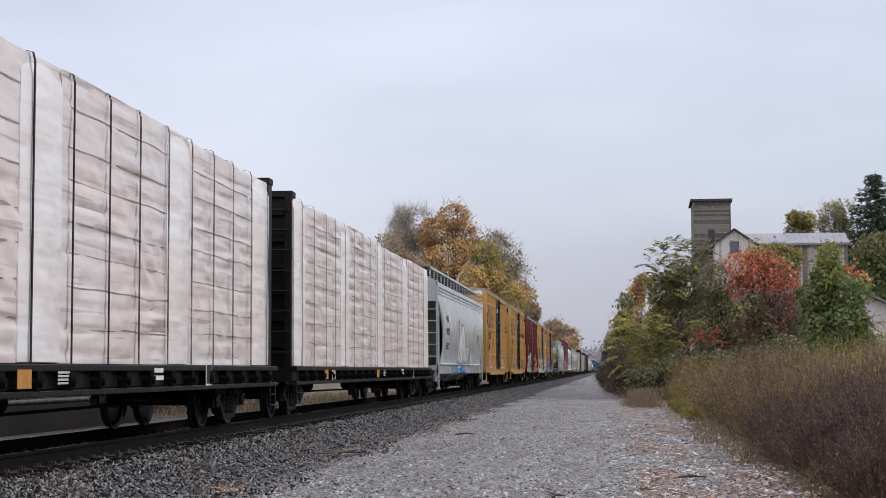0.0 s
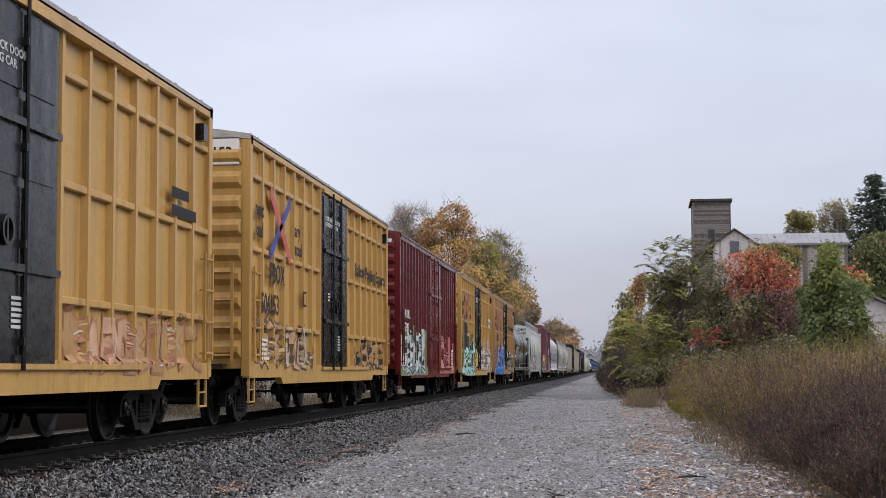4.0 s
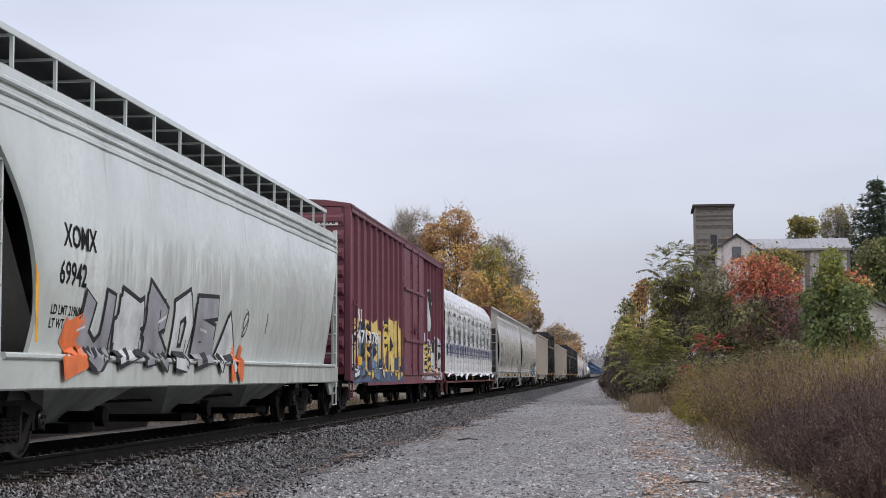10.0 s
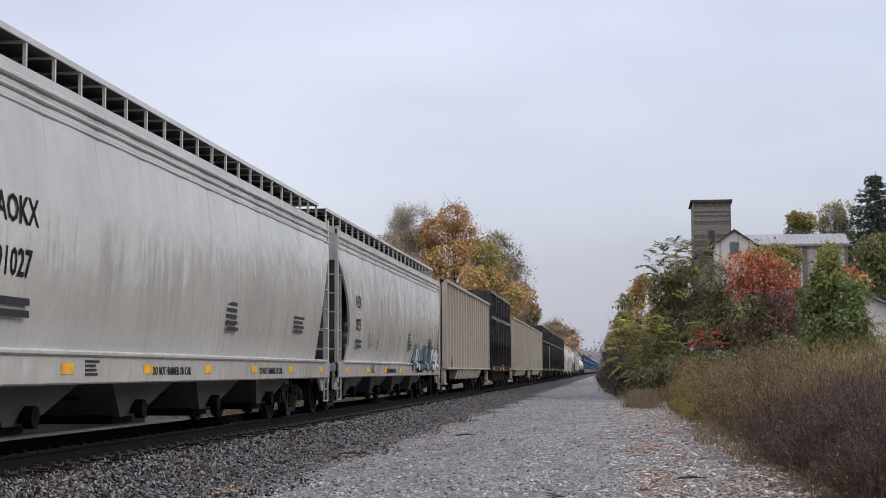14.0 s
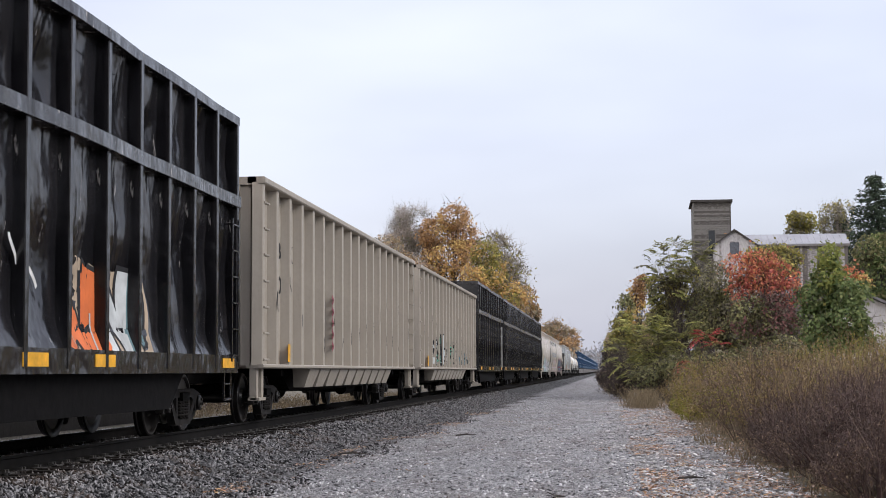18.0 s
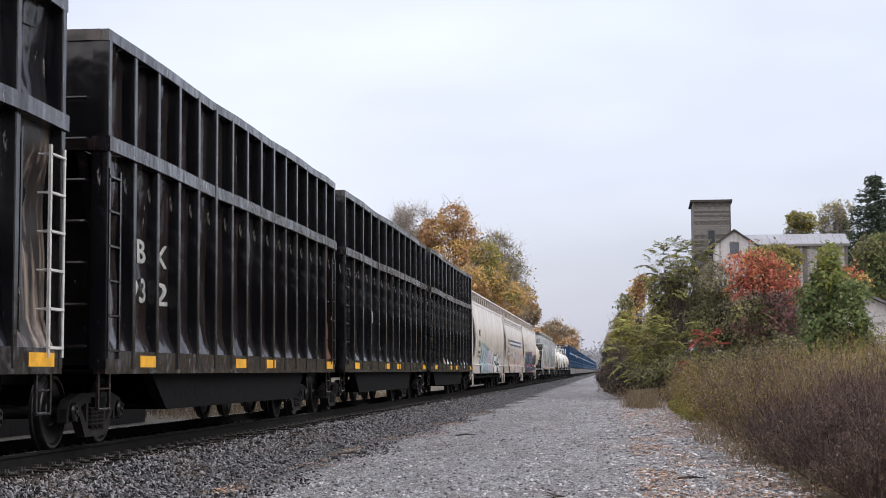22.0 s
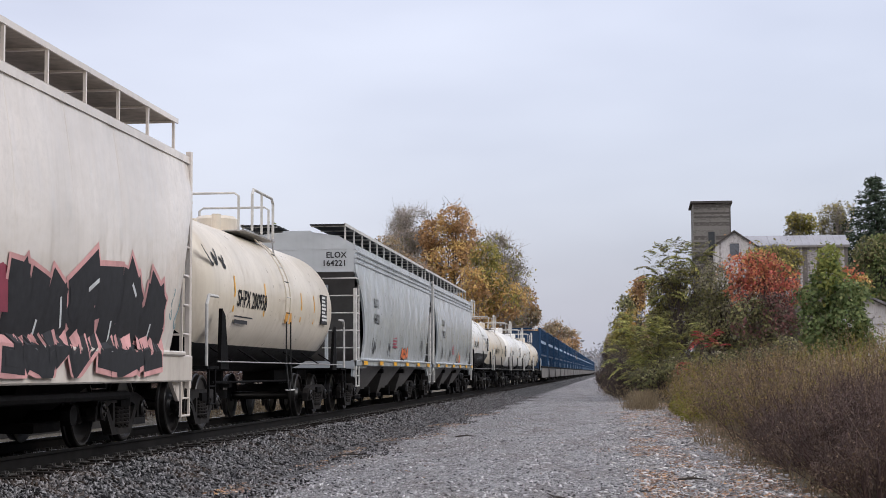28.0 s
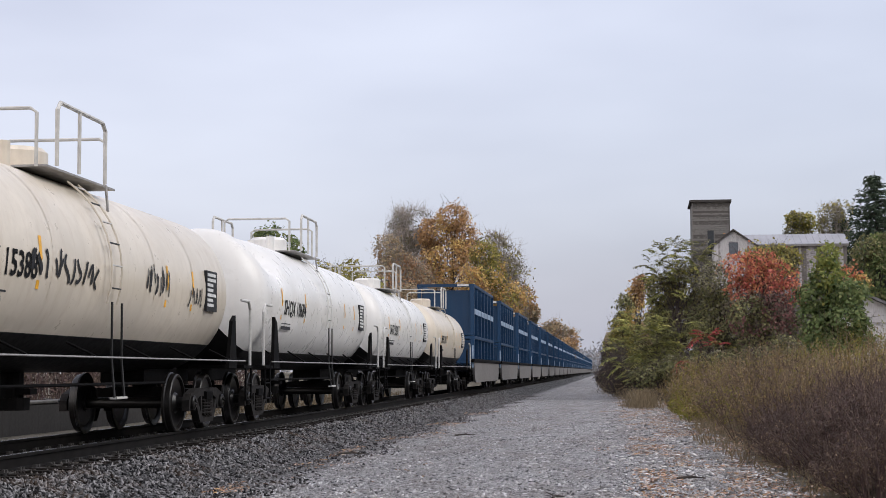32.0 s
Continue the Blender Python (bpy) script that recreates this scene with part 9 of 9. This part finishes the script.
def bush(name, label, x, y, r, h, seed, stem_mat, leaf_mat, head_mat, stems=46, side=15, leaf=0.045, lean=1.0):
    """Stems fanning out from one root, each with side shoots, small leaves and seed heads at the tips."""
    rg = np.random.default_rng(seed)
    z0 = ground_z(x, y)
    t = thing(name, label, "bush", "bushes along the road", Matrix.Translation((x, y, z0 - 0.03)))
    a = rg.uniform(0, 6.283, stems)
    q = np.sqrt(rg.random(stems)) * lean
    foot = np.column_stack([np.cos(a) * q * r * 0.35, np.sin(a) * q * r * 0.35, 0 * a])
    hh = h * np.sqrt(np.clip(1.08 - q * q, 0.1, 1)) * rg.uniform(0.7, 1.08, stems)
    tip = np.column_stack([np.cos(a) * q * r, np.sin(a) * q * r, hh]) + rg.normal(size=(stems, 3)) * [0.08, 0.08, 0.0]
    mid = foot * 0.5 + tip * 0.5
    mid[:, 2] += 0.12 * h
    def curve(u):
        u = u[..., None]
        return (1 - u) ** 2 * foot[:, None] + 2 * u * (1 - u) * mid[:, None] + u * u * tip[:, None]
    u = np.tile(np.linspace(0, 1, 5), (stems, 1))
    c = curve(u)
    w = np.array([0.011, 0.010, 0.008, 0.006, 0.003])
    b = rg.uniform(0, 3.14, stems)
    sd = np.column_stack([np.cos(b), np.sin(b), 0 * b])[:, None] * w[None, :, None]
    V = np.stack([c - sd, c + sd], 2).reshape(-1, 3)
    F = np.concatenate([np.arange(stems)[:, None] * 10 + np.array([[2 * k, 2 * k + 1, 2 * k + 3, 2 * k + 2]]) for k in range(4)])
    us = rg.uniform(0.22, 0.97, (stems, side))
    root = curve(us).reshape(-1, 3)
    out = root * [1, 1, 0]
    out /= np.linalg.norm(out, axis=1)[:, None] + 0.2
    d = out * 0.5 + rg.normal(size=root.shape) * 0.55 + np.array([0, 0, 0.75])
    d *= rg.uniform(0.08, 0.30, (len(d), 1)) * (h / 1.3)
    n2 = np.cross(d, rg.normal(size=d.shape))
    n2 *= 0.0045 / (np.linalg.norm(n2, axis=1)[:, None] + 1e-9)
    V3 = np.stack([root - n2, root + n2, root + d + n2 * 0.3, root + d - n2 * 0.3], 1).reshape(-1, 3)
    F3 = np.arange(len(V3), dtype=np.int32).reshape(-1, 4) + len(V)
    big_mesh("stem_clump", "", "", np.concatenate([V, V3]), np.concatenate([F, F3]).astype(np.int32), stem_mat, "stuff", t)
    V, F = cards(rg, root + d * rg.uniform(0.2, 1, (len(d), 1)), 0.03, 2, leaf * 1.9, slim=0.3)
    big_mesh("foliage", "", "", V, F, leaf_mat, "stuff", t)
    V, F = cards(rg, np.concatenate([root[::2] + d[::2], tip, tip]), 0.02, 2, leaf * 0.9)
    big_mesh("seed_head_clump", "", "", V, F, head_mat, "stuff", t)


rb = random.Random(42)
k = 0
for row, (off, hmin, hmax) in enumerate(((0.6, 0.75, 1.25), (1.7, 0.95, 1.5), (2.9, 1.0, 1.7))):
    for i in range(9):
        y = 17.9 + i * 1.45 + 0.6 * (row % 2) + rb.uniform(-0.3, 0.3)
        k += 1
        bush("dead_bush", "dark purple-brown dead bush beside the gravel road", verge(y) + off + rb.uniform(-0.2, 0.2), y, rb.uniform(0.7, 1.1), rb.uniform(hmin, hmax), 500 + k, W_PURPLE, (W_PURPLE, W_BROWN, W_PURPLE, W_HEAD)[k % 4], W_HEAD if k % 5 else W_SILK, rb.randrange(40, 80), rb.randrange(14, 24), 0.027)
for i in range(20):
    y = 31 + (i // 4) * 2.7 + rb.uniform(-0.6, 0.6)
    k += 1
    bush("dry_bush", "dry brown and olive bush beside the gravel road", verge(y) + 0.9 + (i % 4) * 1.7 + rb.uniform(-0.4, 0.4), y, rb.uniform(0.8, 1.4), rb.uniform(1.2, 2.15), 500 + k, W_BROWN, (W_OLIVE, W_BROWN, W_OLIVE, W_PURPLE, W_YELLOW)[i % 5], W_SILK, rb.randrange(40, 72), rb.randrange(14, 22), 0.038)
for i in range(26):
    y = 45 + (i // 4) * 4.2 + rb.uniform(-1, 1)
    k += 1
    bush("goldenrod_bush", "olive goldenrod bush at the road edge", verge(y) + 0.9 + (i % 4) * 2.0 + rb.uniform(-0.4, 0.4), y, rb.uniform(0.9, 1.6), rb.uniform(0.9, 2.0), 500 + k, W_OLIVE, (W_OLIVE, W_BROWN, W_OLIVE, W_OLIVE, W_OLIVE, W_YELLOW, W_OLIVE)[i % 7], W_OLIVE if i % 2 else W_SILK, rb.randrange(34, 56), rb.randrange(12, 20), 0.06)


weeds("grass_weeds", "dry tan grass tufts at the road edge", 700, patch(-0.3, 0.4, 18, 60), tall(0.18, 0.5, 0.1), [W_TAN, W_TAN], 205, 0.03, 2, 2, 0.35)
weeds("yellow_weeds", "yellow-green low weeds at the road edge", 420, patch(-0.3, 0.7, 46, 60), tall(0.4, 0.9, 0.2), [W_YELLOW], 206, 0.09, 12, 3, 0.3)
weeds("grass_weeds", "dry tan grass tuft at the road edge", 700, lambda rg, n: np.column_stack([rg.normal(1.35, 0.35, n), rg.normal(64, 1.8, n)]), lambda rg, q: rg.uniform(0.4, 0.8, len(q)), [W_TAN], 207, 0.04, 3, 3, 0.3)
weeds("dock_weeds", "dark undergrowth behind the dock", 1900, lambda rg, n: np.column_stack([rg.uniform(-17, -13.2, n), rg.uniform(18, 62, n)]), lambda rg, q: np.where(q[:, 1] < 41.5, 2.6, 1.9) * rg.uniform(0.7, 1.2, len(q)), [W_PURPLE, W_HEAD], 208, 0.13, 12, 5, 0.2)
weeds("dry_grass_weeds", "pale dry grass beyond the track", 1500, lambda rg, n: np.column_stack([rg.uniform(-13.5, -9.8, n), rg.uniform(43, 80, n)]), lambda rg, q: rg.uniform(0.15, 0.4, len(q)), [W_TAN, W_TAN], 209, 0.06, 4, 3, 0.4)


# ---- old grain buildings ----
def board_wall(parent, x0, x1, y, z0, z1, mat, h=0.17, vertical=False, name="board", seed=1, shape=None):
    """Clapboards or upright boards, each a little out of line, on the face towards the camera."""
    rd = random.Random(seed)
    n = int(((x1 - x0) if vertical else (z1 - z0)) / h)
    for i in range(n):
        d = rd.uniform(0, 0.025)
        if vertical:
            a = x0 + i * h
            top = shape(a + h / 2) if shape else z1
            part(name, Shape().box(a + 0.008, a + h - 0.008, y - 0.03 - d, y, z0 + rd.uniform(0, 0.15), top), mat, parent)
        else:
            z = z0 + i * h
            part(name, Shape().prism([(y - 0.05 - d, z), (y, z), (y, z + h - 0.01), (y - 0.015 - d, z + h - 0.01)], x0, x1, "x"), mat, parent)


def worn_wood(name, paint_c, bare, amount):
    """Old boards whose paint has partly gone, board by board."""
    m, n, l, b = node_mat(name, 0.85)
    info = n.new("ShaderNodeObjectInfo")
    flake = noise_node(n, l, mapped(n, l, (1.2, 1.2, 4)), 2.2, 8, 0.75)
    add = n.new("ShaderNodeMath")
    add.operation = "MULTIPLY_ADD"
    add.inputs[1].default_value = 0.35
    l.new(info.outputs["Random"], add.inputs[0])
    l.new(flake, add.inputs[2])
    c = mix_node(n, l, ramp_node(n, l, add.outputs[0], amount, amount + 0.16), paint_c, bare)
    l.new(mix_node(n, l, ramp_node(n, l, noise_node(n, l, mapped(n, l, (8, 8, 1)), 3, 5), 0.4, 0.7), c, mix_node(n, l, 0.3, c, (0.05, 0.045, 0.04))), b.inputs["Base Color"])
    bump_node(n, l, b, flake, 0.4)
    return m


OLD_GREY = worn_wood("weathered_grey_boards", (0.20, 0.19, 0.175), (0.085, 0.078, 0.07), 0.58)
OLD_WHITE = worn_wood("flaking_white_boards", (0.62, 0.60, 0.60), (0.24, 0.22, 0.21), 0.72)
OLD_WHITE_BARE = worn_wood("peeling_white_boards", (0.44, 0.42, 0.42), (0.15, 0.135, 0.125), 0.5)
TIN = paint("dull_tin_roofing", (0.36, 0.36, 0.38), 0.45, 0.5, (0.16, 0.10, 0.07), 0.7, 0.25, 0.2, 0.3)
GLASS_DARK = plain("dusty_dark_glass", (0.03, 0.035, 0.04), 0.15)
tz = ground_z(10.5, 160)
tower = thing("grain_tower", "weathered grey wooden grain elevator tower", "tower", m=Matrix.Translation((10.55, 160, 0)))
part("wall", Shape().box(-1.86, 1.86, 0, 3.6, tz - 0.2, 18.5), OLD_GREY, tower)
board_wall(tower, -1.88, 1.88, 0, 9.0, 18.5, OLD_GREY, 0.2, seed=3)
part("roof", Shape().prism([(-0.3, 18.5), (4.0, 18.2), (4.0, 18.35), (-0.3, 18.72)], -2.1, 2.1, "x"), plain("dark_roof_edge", (0.06, 0.055, 0.05), 0.8), tower)
for k in (-1.88, 1.80):
    part("corner_board", Shape().box(k, k + 0.12, -0.08, 0.02, tz, 18.5), OLD_GREY, tower)
slot = part("window", Shape().box(-0.35, 0.28, -0.09, -0.02, 13.0, 15.6), GLASS_DARK, tower, "dark open slot")
part("window_frame", Shape().box(-0.43, -0.35, -0.1, 0, 12.9, 15.7).box(0.28, 0.36, -0.1, 0, 12.9, 15.7).box(-0.43, 0.36, -0.1, 0, 15.6, 15.7), OLD_GREY, slot)
barn = thing("old_barn", "old barn with flaking white boards and a tin roof", "barn", m=Matrix.Translation((12.45, 156, 0)))
part("gable_wall", Shape().prism([(-1.9, tz), (2.2, tz), (2.2, 13.75), (0.0, 15.15), (-1.9, 13.9)], 0, 3.0), OLD_WHITE, barn)
board_wall(barn, -1.88, 2.18, 0, 9.5, 15.1, OLD_WHITE, 0.2, True, seed=5, shape=lambda x: 15.1 - (0.66 * x if x > 0 else -0.66 * x) - 0.05)
for a, b in (((-2.15, 13.65), (0.0, 15.2)), ((2.45, 13.5), (0.0, 15.2))):
    part("roof_slope", Shape().prism([a, b, (b[0], b[1] + 0.16), (a[0], a[1] + 0.16)], -0.35, 3.2), plain("dark_shingle_roof", (0.07, 0.062, 0.058), 0.9, 0, 0.4, 4, 0.4), barn)
win = part("window", Shape().box(-0.45, 0.45, -0.06, -0.04, 12.7, 14.05), GLASS_DARK, barn, "grey shuttered window")
part("window_frame", Shape().box(-0.56, -0.45, -0.09, 0, 12.6, 14.15).box(0.45, 0.56, -0.09, 0, 12.6, 14.15).box(-0.56, 0.56, -0.09, 0, 14.05, 14.16).box(-0.62, 0.62, -0.12, 0, 12.55, 12.66), OLD_WHITE, win)
part("shutter", Shape().box(-0.43, 0.43, -0.075, -0.06, 12.72, 14.03), plain("slate_grey_shutter", (0.12, 0.13, 0.15), 0.7), win)
part("wing_wall", Shape().box(2.2, 11.2, 1.6, 7.0, tz, 13.9), OLD_WHITE_BARE, barn)
board_wall(barn, 2.2, 11.2, 1.6, 8.5, 13.85, OLD_WHITE_BARE, 0.24, True, seed=8)
s = Shape().prism([(1.25, 13.85), (4.3, 15.05), (4.3, 15.13), (1.25, 13.93)], 1.0, 11.35, "x").prism([(4.3, 15.05), (7.3, 13.85), (7.3, 13.93), (4.3, 15.13)], 1.0, 11.35, "x")
part("wing_roof", s, TIN, barn, "dull tin roof with rusty streaks")
for i in range(17):
    x = 1.0 + i * 0.645
    part("roof_seam", Shape().prism([(1.24, 13.93), (4.3, 15.13), (4.3, 15.17), (1.24, 13.97)], x, x + 0.04, "x"), TIN, barn)
part("fascia", Shape().box(1.0, 11.35, 1.22, 1.27, 13.68, 13.86), plain("grey_fascia_board", (0.20, 0.19, 0.18), 0.8), barn)
house = thing("white_house", "small white clapboard house behind the bushes", "house", m=Matrix.Translation((15.6, 92, 0)))
hz = ground_z(15.6, 92)
part("wall", Shape().prism([(-2.2, hz), (3.2, hz), (3.2, 3.9), (-0.9, 5.7), (-2.2, 5.0)], 0, 6), OLD_WHITE, house)
board_wall(house, -1.2, 3.2, 0, 2.2, 4.2, OLD_WHITE, 0.2, seed=9)
part("roof_slope", Shape().prism([(3.6, 3.6), (-0.9, 5.75), (-0.9, 5.9), (3.6, 3.78)], -0.4, 6.3), plain("grey_shingles", (0.17, 0.165, 0.17), 0.9, 0, 0.3, 5, 0.3), house)
part("roof_slope", Shape().prism([(-2.6, 4.7), (-0.9, 5.75), (-0.9, 5.9), (-2.6, 4.85)], -0.4, 6.3), plain("grey_shingles", (0.17, 0.165, 0.17), 0.9, 0, 0.3, 5, 0.3), house)
# wooded distance, with haze put into its pale blue-grey leaf colours
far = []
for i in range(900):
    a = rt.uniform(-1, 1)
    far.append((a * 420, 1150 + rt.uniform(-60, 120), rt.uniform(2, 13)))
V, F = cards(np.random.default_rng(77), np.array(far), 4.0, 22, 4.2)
big_mesh("far_woods", "haze-tinted wooded horizon", "woods", V, F, leafy("haze_tinted_woods", (0.30, 0.32, 0.36), (0.36, 0.36, 0.38), (0.33, 0.31, 0.31)), "stuff")


# ---- motion ----
# seconds and how far the train has come towards the camera (metres)
RUN = [(0, 0.0), (4, 70.47), (8, 141.02), (12, 211.74), (16, 282.77), (20, 354.21), (24, 425.96), (28, 497.79), (32, 569.64)]


def travelled(t):
    for (a, p), (b, q) in zip(RUN, RUN[1:]):
        if t <= b:
            return p + (q - p) * (t - a) / (b - a)
    return RUN[-1][1]


def motions():
    for car, u in TRAIN:
        walk(car, [(t, Matrix.Translation((TRACK_X, u - s, RAIL_Z))) for t, s in RUN])
    # wheels roll without slipping: one turn per 2.87 m, keyed at every thirtieth of a second
    for offset, sets in WHEELS.items():
        rows = [(i / FPS, Matrix.Translation((0, offset, WHEEL_R)) @ Matrix.Rotation(travelled(i / FPS) / WHEEL_R, 4, "X")) for i in range(32 * FPS + 1)]
        walk(sets[0], rows)
        keys = sets[0].animation_data
        for w in sets[1:]:
            w.rotation_mode = "QUATERNION"
            w.animation_data_create()
            w.animation_data.action = keys.action
            w.animation_data.action_slot = keys.action_slot


motions()
